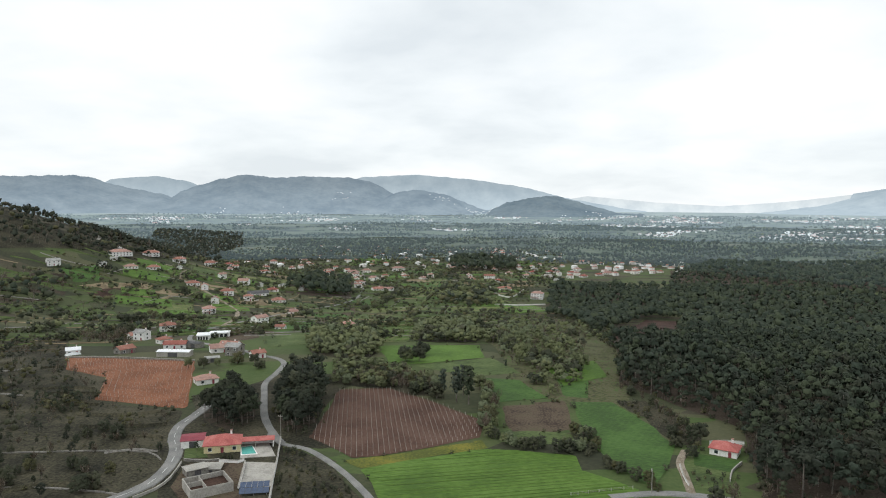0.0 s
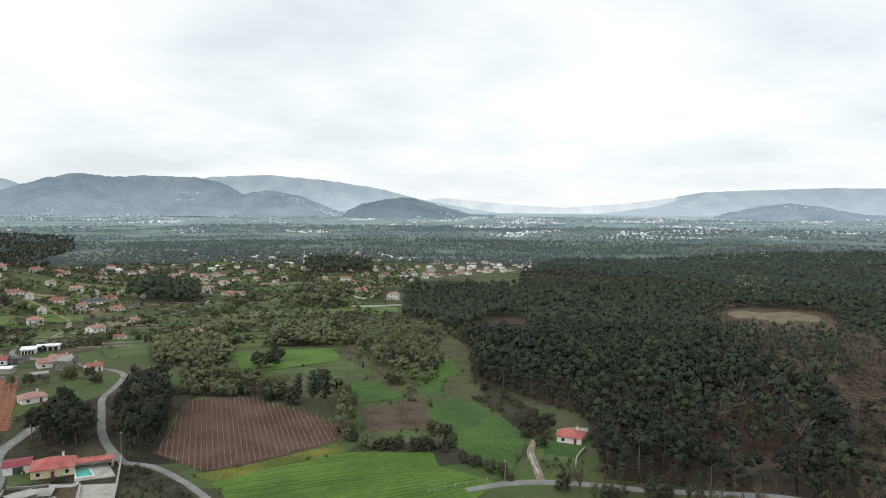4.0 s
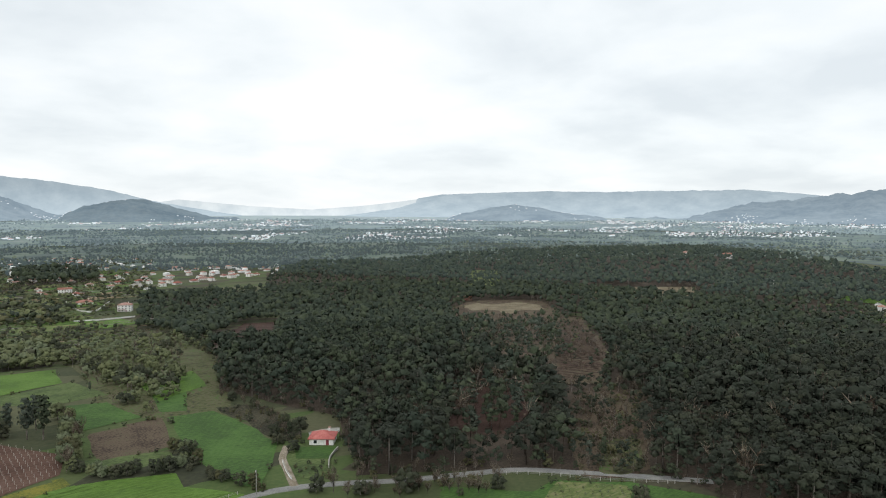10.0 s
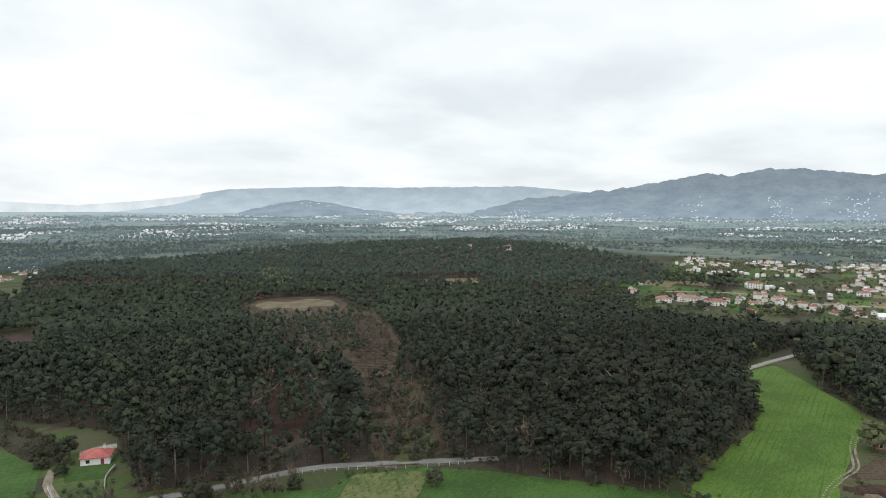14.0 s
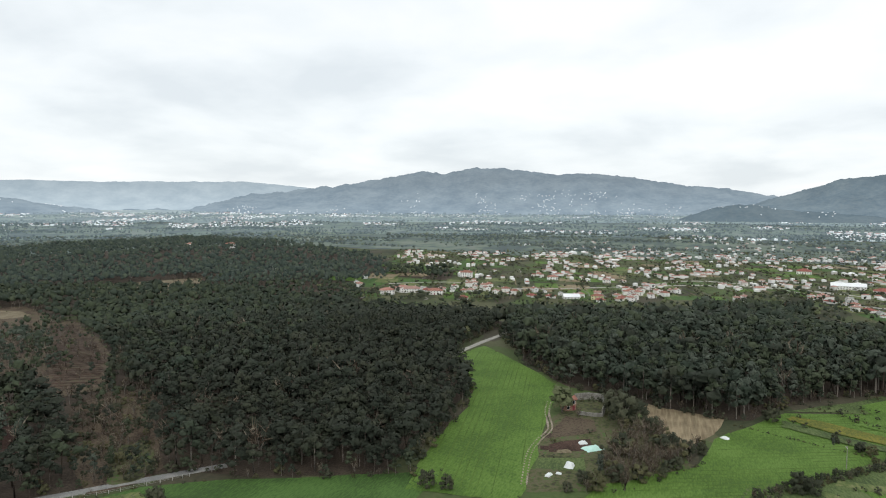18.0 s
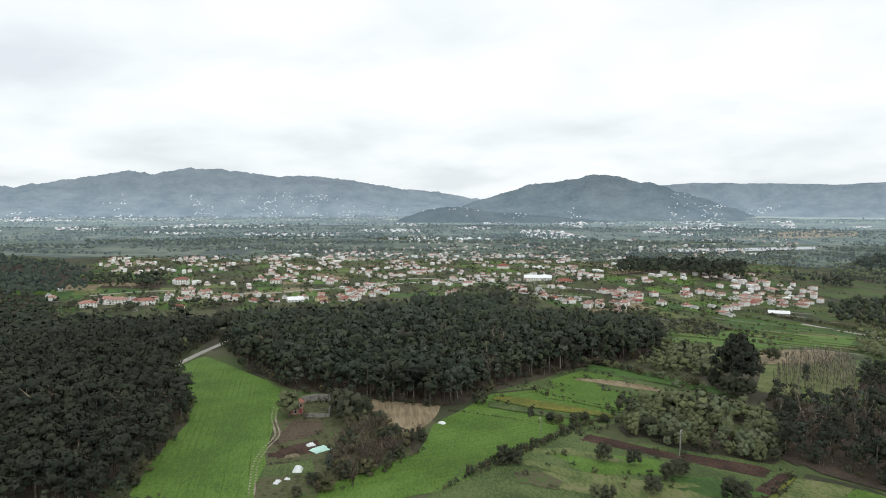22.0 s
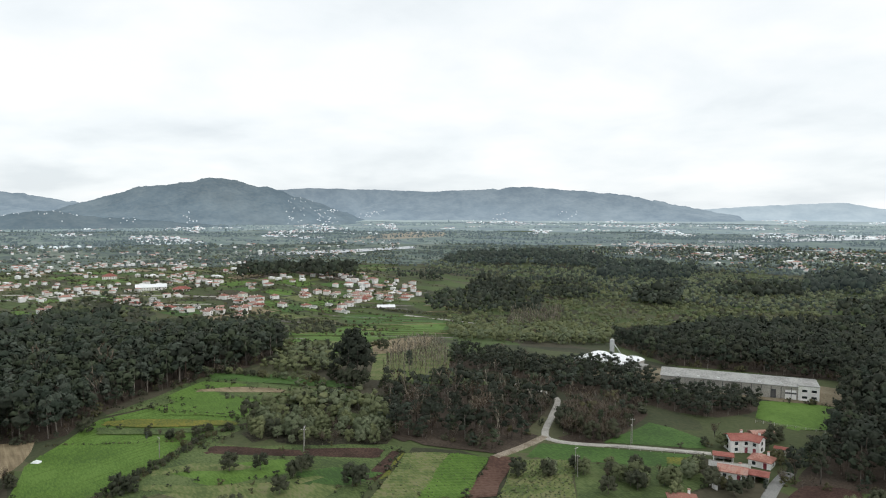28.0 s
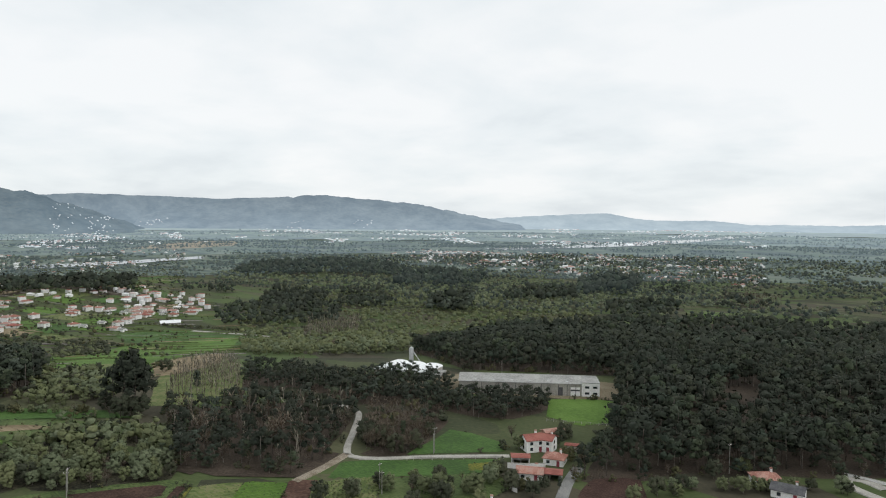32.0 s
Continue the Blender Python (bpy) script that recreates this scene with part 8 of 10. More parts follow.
terraces("terrace_banks", "stony lines of old terraces on the heath", [(-394, 512), (-258, 468), (-197, 357), (-171, 340), (-156, 302), (-115, 287), (-102, 244), (-104, 210), (-112, 184), (-154, 187)], 6, 15, 5, 0.45, ("heath", "stone", "clearing"))
terraces("terrace_banks", "low banks between the town plots", [(812, 405.7), (868, 130.5), (1030, -166.6), (722, -294.3), (530, -332.2), (1830, -1134), (1926, 162.2), (1543, 600)], 14, 22, 3, 0.45)
terraces("terrace_banks", "low banks between the eastern fields", [(499.9, -196.6), (431.5, -316.8), (732, -556), (961, -634), (962, -488.7)], 40, 16, 4, 0.4)

# ---- houses ----
settlement([(-264.8, 710), (-162.8, 886), (-58.3, 1115), (165.3, 1143), (259.4, 1465), (329.8, 1866), (-364.2, 1988), (-431.1, 872), (-413.5, 796), (-312.9, 840)], 40, 5, 60, thin=0.45, group="western village houses")
settlement([(190.4, 1157), (507, 1362), (537, 1514), (241.4, 1527)], 34, 6, 20, thin=0.7, group="forest-edge village houses")
settlement([(812, 405.7), (853, 269.5), (892, 134.1), (905, -27.9), (1065, -172.2), (801, -260.8), (738, -300.8), (767, -387.2), (810, -505), (1015, -560), (1208, -665), (1153, -392.6), (1624, -644), (1741, -280.2), (1833, 154.4), (1497, 583), (1122, 474.6), (938, 459.9)], 22, 7, 110, thin=0.78, group="town houses", holes=[[(1033, 428.8), (1033, 321.7), (1214, 372.7), (1160, 481.1)]], stuff_name="town_houses", size=0.72, clumpy=(75, 0.04))
settlement([(1655, 139.4), (1596, -633), (1753, -1087), (2194, -1358), (2262, -179.2), (2044, 508)], 44, 17, 0, thin=0.8, group="town houses", stuff_name="town_outskirts", size=0.75, clumpy=(140, 0.0))
settlement([(1398, -1530), (921, -1532), (334.1, -1464), (546, -2385), (1285, -2136), (1714, -1907)], 27, 8, 10, thin=0.8, group="eastern village houses", stuff_name="eastern_houses", size=0.85, clumpy=(120, -0.05))
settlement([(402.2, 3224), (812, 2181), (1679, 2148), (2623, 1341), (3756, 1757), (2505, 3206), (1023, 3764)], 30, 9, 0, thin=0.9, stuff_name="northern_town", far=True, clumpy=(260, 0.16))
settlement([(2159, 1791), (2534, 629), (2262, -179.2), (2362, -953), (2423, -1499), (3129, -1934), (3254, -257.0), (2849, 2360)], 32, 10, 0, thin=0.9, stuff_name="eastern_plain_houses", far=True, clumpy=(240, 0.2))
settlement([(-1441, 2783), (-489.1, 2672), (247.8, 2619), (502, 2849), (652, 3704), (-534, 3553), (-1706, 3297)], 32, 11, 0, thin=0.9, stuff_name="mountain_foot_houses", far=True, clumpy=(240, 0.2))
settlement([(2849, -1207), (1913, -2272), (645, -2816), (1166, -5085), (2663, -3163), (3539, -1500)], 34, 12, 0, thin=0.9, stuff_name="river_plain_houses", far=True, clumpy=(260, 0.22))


def plots(poly, seed, spacing, ang):
    """Garden plots and small fields between the town houses."""
    rs = np.random.RandomState(seed)
    x, y = spots(poly, spacing, rs, (), 0.3, ang)
    kinds = [("green", "bright green garden field"), ("green2", "bright green town meadow"), ("olivegreen", "rough green town plot"), ("straw", "pale bare building plot"), ("crop", "pale green striped garden plot")]
    for a, b in zip(x, y):
        if rs.rand() < 0.3:
            continue
        w, d = spacing * rs.uniform(0.3, 0.49), spacing * rs.uniform(0.22, 0.46)
        c, s = math.cos(radians(ang + rs.uniform(-6, 6))), math.sin(radians(ang))
        mk, lab = kinds[rs.choice(5, p=[0.24, 0.3, 0.1, 0.12, 0.24])]
        sheet("field_town_plot", [(float(a + u * w * c - v * d * s), float(b + u * w * s + v * d * c)) for u, v in ((-1, -1), (1, -1), (1, 1), (-1, 1))], M[mk], lab + " between houses", 0.25, 8, ang, category="plot")


plots([(827, 440.6), (868, 130.5), (1030, -166.6), (738, -300.8), (790, -493.0), (1753, -1087), (1926, 162.2), (1543, 600)], 5, 62, 14)
plots([(-239.9, 482.0), (-118.4, 643), (124.8, 860), (345.8, 1957), (-433.6, 907)], 6, 58, 24)
forest("town_front_trees", "dark garden and hedge trees before the town", [(756, 409.2), (756, 188.8), (762, -36.2), (911, -147.6), (595, -242.9), (783, -319.0), (1102, -178.1), (906, -42.8), (932, 232.5), (885, 478.5)], [("pine", 0.35), ("round", 0.45), ("euca", 0.2)], 11, (5, 11), seed=139, clumpy=(45, -0.05))
settlement([(847, -430.3), (838, -554), (994, -662), (1102, -582)], 24, 27, 9, thin=0.8, group="eastern hamlet houses", stuff_name="hamlet_houses", size=0.7)
forest("town_trees", "garden trees and hedges between the town houses", [(812, 405.7), (892, 134.1), (1065, -172.2), (738, -300.8), (810, -505), (1911, -1184), (1926, 162.2), (1543, 600)], [("round", 0.5), ("bush", 0.3), ("euca", 0.2)], 15, (3, 7), seed=72, thin=0.75, clumpy=(40, -0.1))
forest("field_trees_mid", "hedgerow bushes across the middle fields", [(-63.7, 473.5), (122.1, 498.5), (300.7, 1238), (-128.2, 1087)], [("bush", 0.5), ("willow", 0.3), ("bare", 0.2)], 8, (3, 7), seed=73, clumpy=(50, 0.32))
forest("field_trees_west", "hedgerow bushes across the western fields", [(-303.7, 436.0), (-110.7, 473.7), (-300.4, 1389), (-489.2, 707)], [("bush", 0.5), ("bare", 0.35), ("round", 0.15)], 7.5, (1.5, 5.5), seed=74, clumpy=(45, 0.3))
forest("field_trees_east", "hedgerow bushes across the eastern fields", [(849, -43.2), (551, -115.2), (312.3, -183.7), (534, -326.1), (689, -542), (1026, -809), (1416, -73.5)], [("bush", 0.5), ("willow", 0.4), ("bare", 0.1)], 9.5, (2, 5), seed=75, clumpy=(50, 0.18))


def slope_hamlet(name, spans, label):
    """White hamlets up the mountain feet: spans hold two bearings, two distances and a number."""
    from mathutils.bvhtree import BVHTree
    vs, fs, off = [], [], 0
    for v, f in SLOPES:
        vs += v
        fs += [tuple(i + off for i in q) for q in f]
        off += len(v)
    tree = BVHTree.FromPolygons(vs, fs)
    rs = np.random.RandomState(33)
    V, F, I, n = [], [], [], 0
    for a0, a1, d0, d1, count in spans:
        k = 0
        while k < count:
            k += 1
            if k % 9 == 1:
                ca, cd = rs.uniform(a0, a1), d0 + (d1 - d0) * rs.rand() ** 2.7
            a, d = radians(ca + rs.normal(0, 0.45)), cd + rs.normal(0, 40)
            x, y = d * math.sin(a), d * math.cos(a)
            hit = tree.ray_cast(Vector((x, y, 2000)), Vector((0, 0, -1)))[0]
            z = max(hit.z if hit else -999, hgt(x, y))
            w, h = rs.uniform(2.2, 4.4), rs.uniform(1.5, 2.9)
            V.append(np.array([(x + sx * w, y + sy * w * 0.7, z + sz) for sz in (-3, h) for sx, sy in ((-1, -1), (1, -1), (1, 1), (-1, 1))] + [(x, y, z + h + 1.2)]))
            F.append(np.array([(0, 1, 5), (0, 5, 4), (1, 2, 6), (1, 6, 5), (2, 3, 7), (2, 7, 6), (3, 0, 4), (3, 4, 7), (4, 5, 8), (5, 6, 8), (6, 7, 8), (7, 4, 8)]) + n)
            I.append(np.array([0] * 8 + [rs.randint(2)] * 4))
            n += 9
    # their walls and roofs glow with the same haze emission
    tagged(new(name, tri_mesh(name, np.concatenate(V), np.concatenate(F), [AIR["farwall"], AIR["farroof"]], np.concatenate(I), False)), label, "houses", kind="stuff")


slope_hamlet("slope_hamlets", [(-20, 8, 3600, 4200, 260), (8, 20, 3500, 3900, 60), (28, 62, 3600, 4150, 480), (62, 80, 3500, 4000, 380), (80, 98, 3500, 4150, 420), (98, 112, 3300, 3800, 70), (112, 150, 3600, 4250, 300), (150, 172, 3700, 4300, 110)], "scattered white hamlets on the mountain foot")


# ---- particular houses ----
def face(p, turn=0.0):
    """The turn at which a front looks to the middle of the plan, plus turn."""
    return -math.degrees(math.atan2(p[0], p[1])) + turn


def home(p, turn, w, d, storeys=1, hip=True, wall="white", roof="tile", label="white plastered house with an orange clay-tile roof", **kw):
    a = math.atan2(p[0], p[1])
    shrink = 0.95 if math.hypot(*p) > 385 else 0.74
    w, d = w * shrink, d * shrink
    kw.setdefault("hs", 2.2 if shrink < 0.9 else 2.6)
    return house(p[0] + math.sin(a) * d * 0.4, p[1] + math.cos(a) * d * 0.4, face(p, turn), w, d, storeys, hip, wall, roof, label, **kw)


def masonry(name, pts, h, mat, label, thick=0.3, category="wall", coping=True):
    """A free-standing wall along a line, with a coping proud of it."""
    root = new(name)
    line = smooth_line(pts, 6.0)
    for nm, h0, h1, tk, mt in (("wall_body", -0.3, h, thick, mat), ("coping", h, h + 0.12, thick + 0.12, "concrete")):
        verts, faces = [], []
        for i, p in enumerate(line):
            d = (line[min(i + 1, len(line) - 1)] - line[max(0, i - 1)]).normalized()
            n = Vector((-d.y, d.x)) * tk / 2
            z = hgt(p.x, p.y)
            for q, zz in ((p - n, h0), (p - n, h1), (p + n, h1), (p + n, h0)):
                verts.append((q.x, q.y, z + zz))
            if i:
                b = (i - 1) * 4
                for k in range(4):
                    faces.append((b + k, b + (k + 1) % 4, b + 4 + (k + 1) % 4, b + 4 + k))
        faces += [(0, 1, 2, 3), (len(verts) - 1, len(verts) - 2, len(verts) - 3, len(verts) - 4)]
        o = new(nm, mesh_from(nm, verts, faces, [M[mt]]))
        o.parent = root
        if not coping:
            break
    return tagged(root, label, category)


def slab(name, poly, h, mat, label, category="terrace"):
    """A raised paved surface with visible edges."""
    n = len(poly)
    zs = [hgt(x, y) for x, y in poly]
    verts = [(x, y, z - 0.3) for (x, y), z in zip(poly, zs)] + [(x, y, z + h) for (x, y), z in zip(poly, zs)]
    faces = [tuple(range(n, 2 * n)), tuple(range(n - 1, -1, -1))] + [(i, (i + 1) % n, n + (i + 1) % n, n + i) for i in range(n)]
    return tagged(new(name, mesh_from(name, verts, faces, [M[mat]])), label, category, kind="structure")


# the house with a pool and its yard
POOL = (-78.9, 244.5)
pool_house = home(POOL, -4, 17.0, 13.5, 1, True, "yellowwall", "pinktile", "pale yellow bungalow with a red hipped tile roof", hs=2.6)
bm = bmesh.new()
roof_shell(bm, 4.4, 4.0, 2.6, 1.7, 1.0, 0.2)
part("porch_roof", bm, M["pinktile"], pool_house).location = (0.5, -3.6, 0.2)
shed(*(-92.2, 251.8), face(POOL, -3), 8, 8, 2.8, "wine", "white", "white garage under a dark red sheet roof", 0.5, "garage")
perg = shed(*(-68.9, 251.1), face(POOL, -6), 13, 4.5, 2.6, "pinktile", "white", "open poolside shelter with a red tile roof", 0.7, "pool_shelter", True)
slab("pool_terrace", [(-70.9, 238.0), (-59.0, 240.4), (-64.9, 254.2), (-74.6, 252.8)], 0.25, "concrete", "pale paved terrace round the pool")
slab("driveway", [(-64.5, 212.9), (-53.7, 214.0), (-57.0, 234.0), (-68.6, 234.8)], 0.2, "concrete", "pale concrete driveway beside the pool")
slab("garden_lawn", [(-90.5, 237.6), (-82.5, 238.9), (-88.4, 251.3), (-94.7, 250.0)], 0.16, "olivegreen", "small lawn beside the bungalow", "lawn")
slab("yard", [(-85.7, 213.5), (-87.7, 232.4), (-77.7, 236.3), (-68.3, 233.8), (-64.2, 212.1), (-56.9, 198.5), (-75.1, 198.2)], 0.12, "clearing", "bare building yard with rubble", "yard")


def pool(poly):
    c = Vector((sum(p[0] for p in poly) / 4, sum(p[1] for p in poly) / 4))
    root = new("swimming_pool")
    root.location = (c.x, c.y, hgt(c.x, c.y))
    for nm, grow, z, mat in (("coping", 1.18, 0.34, "white"), ("water", 1.0, 0.38, "water")):
        bm = bmesh.new()
        vs = [bm.verts.new(((p[0] - c.x) * grow, (p[1] - c.y) * grow, zz)) for zz in (0.0, z) for p in poly]
        bm.faces.new(vs[4:])
        for i in range(4):
            bm.faces.new((vs[i], vs[(i + 1) % 4], vs[4 + (i + 1) % 4], vs[4 + i]))
        part(nm, bm, M[mat], root)
    return tagged(root, "rectangular swimming pool with turquoise water and pale coping", "pool")


pool([(-71.3, 241.3), (-66.4, 242.4), (-70.0, 249.9), (-73.4, 248.6)])
masonry("boundary_wall", [(-61.1, 257.3), (-57.9, 239.3), (-54.6, 219.3), (-51.4, 200.5)], 1.6, "white", "long white rendered boundary wall")
masonry("yard_wall", [(-77.2, 234.7), (-70.3, 233.8), (-69.1, 236.4)], 1.0, "white", "low white rendered garden wall")
masonry("yard_wall", [(-63.9, 212.1), (-65.8, 223.9), (-67.9, 233.8)], 1.0, "white", "low white yard wall")
masonry("road_parapet", [(-93.5, 204.2), (-89.5, 210.9), (-88.2, 219.8), (-89.7, 233.4)], 0.8, "concrete", "low pale parapet along the road bend")
masonry("garden_wall", [(-89.7, 235.5), (-82.7, 234.6), (-77.5, 235.7)], 0.8, "stone", "low grey stone garden wall")


def shell_building():
    """An unfinished square building with bare walls and no roof."""
    p = (-72.0, 207.8)
    root = new("unfinished_building")
    w, d, h = 13.0, 11.0, 3.2
    for nm, dims in (("wall", (-w / 2, w / 2, -d / 2, -d / 2 + 0.3)), ("wall", (-w / 2, w / 2, d / 2 - 0.3, d / 2)), ("wall", (-w / 2, -w / 2 + 0.3, -d / 2 + 0.31, d / 2 - 0.31)), ("wall", (w / 2 - 0.3, w / 2, -d / 2 + 0.31, d / 2 - 0.31)), ("partition", (-1.6, -1.4, -d / 2 + 0.31, d / 2 - 0.31)), ("partition", (-w / 2 + 0.31, -1.61, 0.8, 1.0))):
        box_part(nm, M["concrete"], root, *dims, -0.3, h)
    box_part("floor_slab", M["tilled"], root, -w / 2 + 0.31, w / 2 - 0.31, -d / 2 + 0.31, d / 2 - 0.31, -0.3, 1.6)
    tagged(root, "unfinished square building with bare grey walls and no roof", "building")
    a = math.atan2(p[0], p[1])
    root.matrix_basis = pose(p[0] + math.sin(a) * 4, p[1] + math.cos(a) * 4, 0, 0, 0, face(p, 14))


shell_building()
shed(*(-81.8, 224.6), face(POOL, 20), 7, 5, 2.2, "concrete", "stone", "low outbuilding with a pale flat roof", 0.25, "outbuilding")
shed(*(-77.9, 228.5), face(POOL, -12), 7, 6, 1.0, "concrete", "stone", "low pale concrete outbuilding roof", 0.2, "outbuilding")


def solar_array():
    p = (-57.7, 207.1)
    root = new("solar_array")
    for r in range(2):
        for c in range(5):
            bm = bmesh.new()
            box(bm, -4.4 + c * 1.8, -2.7 + c * 1.8, r * 2.6, r * 2.6 + 2.45, 0, 0.06)
            o = part("solar_panel", bm, M["solar"], root)
            o.matrix_basis = pose(0, 0, 0.9, 22)
    for c in range(3):
        box_part("strut", M["steel"], root, -4.2 + c * 4, -4.1 + c * 4, 3.6, 3.7, -0.2, 2.2)
    for c in range(3):
        box_part("strut", M["steel"], root, -4.2 + c * 4, -4.1 + c * 4, 0.4, 0.5, -0.2, 1.0)
    tagged(root, "tilted rows of blue solar panels on steel struts", "solar panels")
    root.matrix_basis = pose(p[0], p[1], 0, 0, 0, face(p, -6))


solar_array()

# the forest-edge house
HA = (101.5, 243.0)
home(HA, -10, 12.5, 11, 1, True, "white", "pinktile", "white bungalow with a pink-red hipped roof in a grass yard", veranda=False)
masonry("retaining_wall", [(100.4, 254.6), (107.0, 255.4), (113.2, 254.0)], 1.6, "white", "white retaining wall behind the bungalow")
masonry("drive_wall", [(82.1, 233.5), (80.0, 224.2), (79.0, 216.1)], 0.9, "white", "white wall along the driveway")
masonry("plot_wall", [(104.2, 235.4), (97.7, 227.7), (93.8, 219.8)], 1.0, "concrete", "low pale plot wall")
slab("house_lawn", [(91.2, 245.7), (105.8, 238.0), (98.0, 227.5), (87.3, 234.2)], 0.14, "green", "mown lawn before the bungalow", "lawn")

# village cluster
V = "white plastered house with an orange clay-tile roof"
home((-116.5, 336.6), 14, 14, 10, 1, True, "white", "tile", "broad white house with an orange hipped roof")
home((-210.3, 525), 5, 12, 10, 2, True, "cream", "tile", "pale house with a dark red hipped roof")
home((-207.2, 472.7), -40, 9, 8, 2, False, "white", "slate", "white gabled house with a grey roof")
home((-215.1, 479.8), 20, 9, 8, 1, False, "cream", "tile", "old plastered cottage with reddish roof")
home((-190.9, 411.0), 30, 10, 8, 1, False, "stone", "tile", "old stone house with a brown tile roof")
home((-184.0, 453.0), 25, 9, 7, 1, True, "cream", "tile", V)
home((-167.0, 429.1), -15, 14, 8, 1, False, "white", "redtile", "long low house with a red tile roof")
home((-134.9, 413.4), 8, 11, 9, 1, False, "white", "tile", V)
home((-131.9, 425.8), -25, 12, 8, 1, False, "cream", "tile", "pale plastered village house with a brown roof")
home((-122.0, 402.1), -30, 9, 8, 2, False, "stone", "slate", "grey stone house with a weathered roof")
home((-106.9, 395.5), 20, 8, 7, 1, False, "cream", "tile", "small cottage with an orange roof")
shed(*(-157.2, 402.2), face((-160, 450), -22), 19, 7, 3.0, "sheetwhite", "concrete", "long pale sheet-roofed farm shed", 0.6)
shed(*(-129.8, 385.6), face((-160, 450), 4), 7.5, 5, 2.4, "slate", "stone", "small grey stone farm shed")
shed(*(-156.4, 433.4), face((-160, 470), -30), 9, 6, 3.0, "darkroof", "stone", "old stone barn with a dark roof")
for nm_, p_, w_, d_ in (("white_pavilion", (-165.8, 476.1), 8, 11), ("white_pavilion", (-158.9, 489.8), 13, 7)):
    s_ = new(nm_)
    box_part("wall", M["white"], s_, -w_ / 2, w_ / 2, -d_ / 2, d_ / 2, -0.3, 3.2)
    box_part("flat_roof", M["sheetwhite"], s_, -w_ / 2 - 0.6, w_ / 2 + 0.6, -d_ / 2 - 0.6, d_ / 2 + 0.6, 3.2, 3.6)
    for i_ in range(4):
        box_part("opening", M["blueglass"], s_, -w_ / 2 + 0.6 + i_ * (w_ - 1) / 4, -w_ / 2 + 0.3 + (i_ + 0.85) * (w_ - 1) / 4, -d_ / 2 - 0.05, -d_ / 2 - 0.01, 0.3, 2.6)
    tagged(s_, "low white flat-roofed modern building", "building")
    s_.matrix_basis = pose(p_[0], p_[1], hgt(*p_), 0, 0, face(p_, -6))
home((-162.5, 610), 38, 13, 10, 2, False, "white", "tile", "white gabled two-storey house with an orange roof")
home((-128.2, 543), -20, 8, 6, 1, False, "white", "tile", "small white outbuilding with an orange roof")
home((-73.9, 533), 12, 12, 9, 2, True, "white", "tile", "white two-storey house with a terracotta roof", veranda=True)
home((-231.9, 682), 6, 13, 11, 2, True, "white", "tile", "white two-storey house with a reddish hipped roof", veranda=True)
home((-159.6, 728), -8, 14, 11, 1, True, "white", "tile", "white bungalow with an orange roof")
home((-193.9, 812), 8, 16, 13, 1, True, "cream", "tile", "broad bungalow with an orange hipped roof")
home((-254.1, 811), 4, 15, 12, 2, True, "white", "tile", "large white two-storey house with balconies", veranda=True)
home((-259.3, 898), -15, 14, 12, 2, False, "white", "tile", V)
home((-225.1, 839), 3, 26, 13, 1, False, "white", "darkroof", "long white building with a dark roof")
home((-301.1, 830), 5, 16, 13, 1, True, "cream", "tile", "pale bungalow with a pinkish tile roof")
home((-340.0, 1008), 5, 16, 13, 2, True, "cream", "tile", V)
home((-364.5, 955), -4, 18, 13, 2, True, "white", "tile", V)
home((-376.9, 833), 8, 16, 12, 1, True, "cream", "tile", V)
home((-361.2, 861), -8, 16, 12, 1, True, "cream", "tile", V)
home((-395.4, 936), -4, 22, 14, 2, True, "white", "tile", V)
home((-409.3, 874), 14, 28, 15, 2, True, "cream", "tile", "large house with red roofs on the slope")
home((-431.4, 764), 10, 14, 11, 2, False, "white", "slate", "white house with a grey roof among trees")
home((-309.6, 1312), 2, 12, 10, 2, True, "white", "sheetwhite", "cubic white modern house among gardens")
home((-111.3, 1114), -50, 14, 12, 2, False, "cream", "tile", "pinkish gabled house by the road")
home((-93.7, 987), 20, 16, 12, 1, False, "cream", "tile", "plastered farmhouse with an orange tile roof")
home((-78.0, 994), -10, 14, 10, 1, False, "white", "tile", V)
home((-161.8, 1243), 10, 22, 14, 1, True, "cream", "tile", V)
home((-139.4, 1252), -10, 18, 13, 2, True, "cream", "tile", V)
home((-84.8, 1313), 6, 26, 14, 2, True, "cream", "tile", "wide ochre house with several dormers")
home((-205.8, 1244), 0, 20, 14, 1, True, "cream", "tile", V)
home((80.3, 1189), 3, 20, 11, 2, False, "white", "tile", "plain white two-storey block beside fields")
home((92.8, 1033), -4, 22, 13, 1, True, "white", "tile", "white villa inside a walled garden")
masonry("villa_wall", [(72.6, 1074), (77.6, 980), (94.9, 951), (119.4, 1028), (127.8, 1063)], 2.0, "white", "white garden wall of the villa")
home((128.9, 937), -12, 17, 12, 3, True, "white", "tile", "three-storey white and pink house at the forest edge", veranda=True)
masonry("forest_house_wall", [(66.2, 879), (92.7, 877), (132.0, 884)], 1.8, "white", "long pale garden wall")
home((185.5, 1214), 6, 24, 14, 1, True, "white", "concrete", "low white building with a pale roof")
home((306.2, 1278), 6, 20, 14, 1, True, "cream", "tile", V)
home((-220.6, 408.8), 0, 8, 6, 1, False, "white", "sheetwhite", "small white farm building")
home((545, 799), 8, 18, 8, 1, False, "cream", "tile", "low house at the forest clearing")
home((1637, 1153), 4, 26, 14, 2, True, "white", "white", "white villa on the wooded hill")
home((777, 482.5), 4, 20, 9, 1, False, "white", "tile", "pale house among the trees")

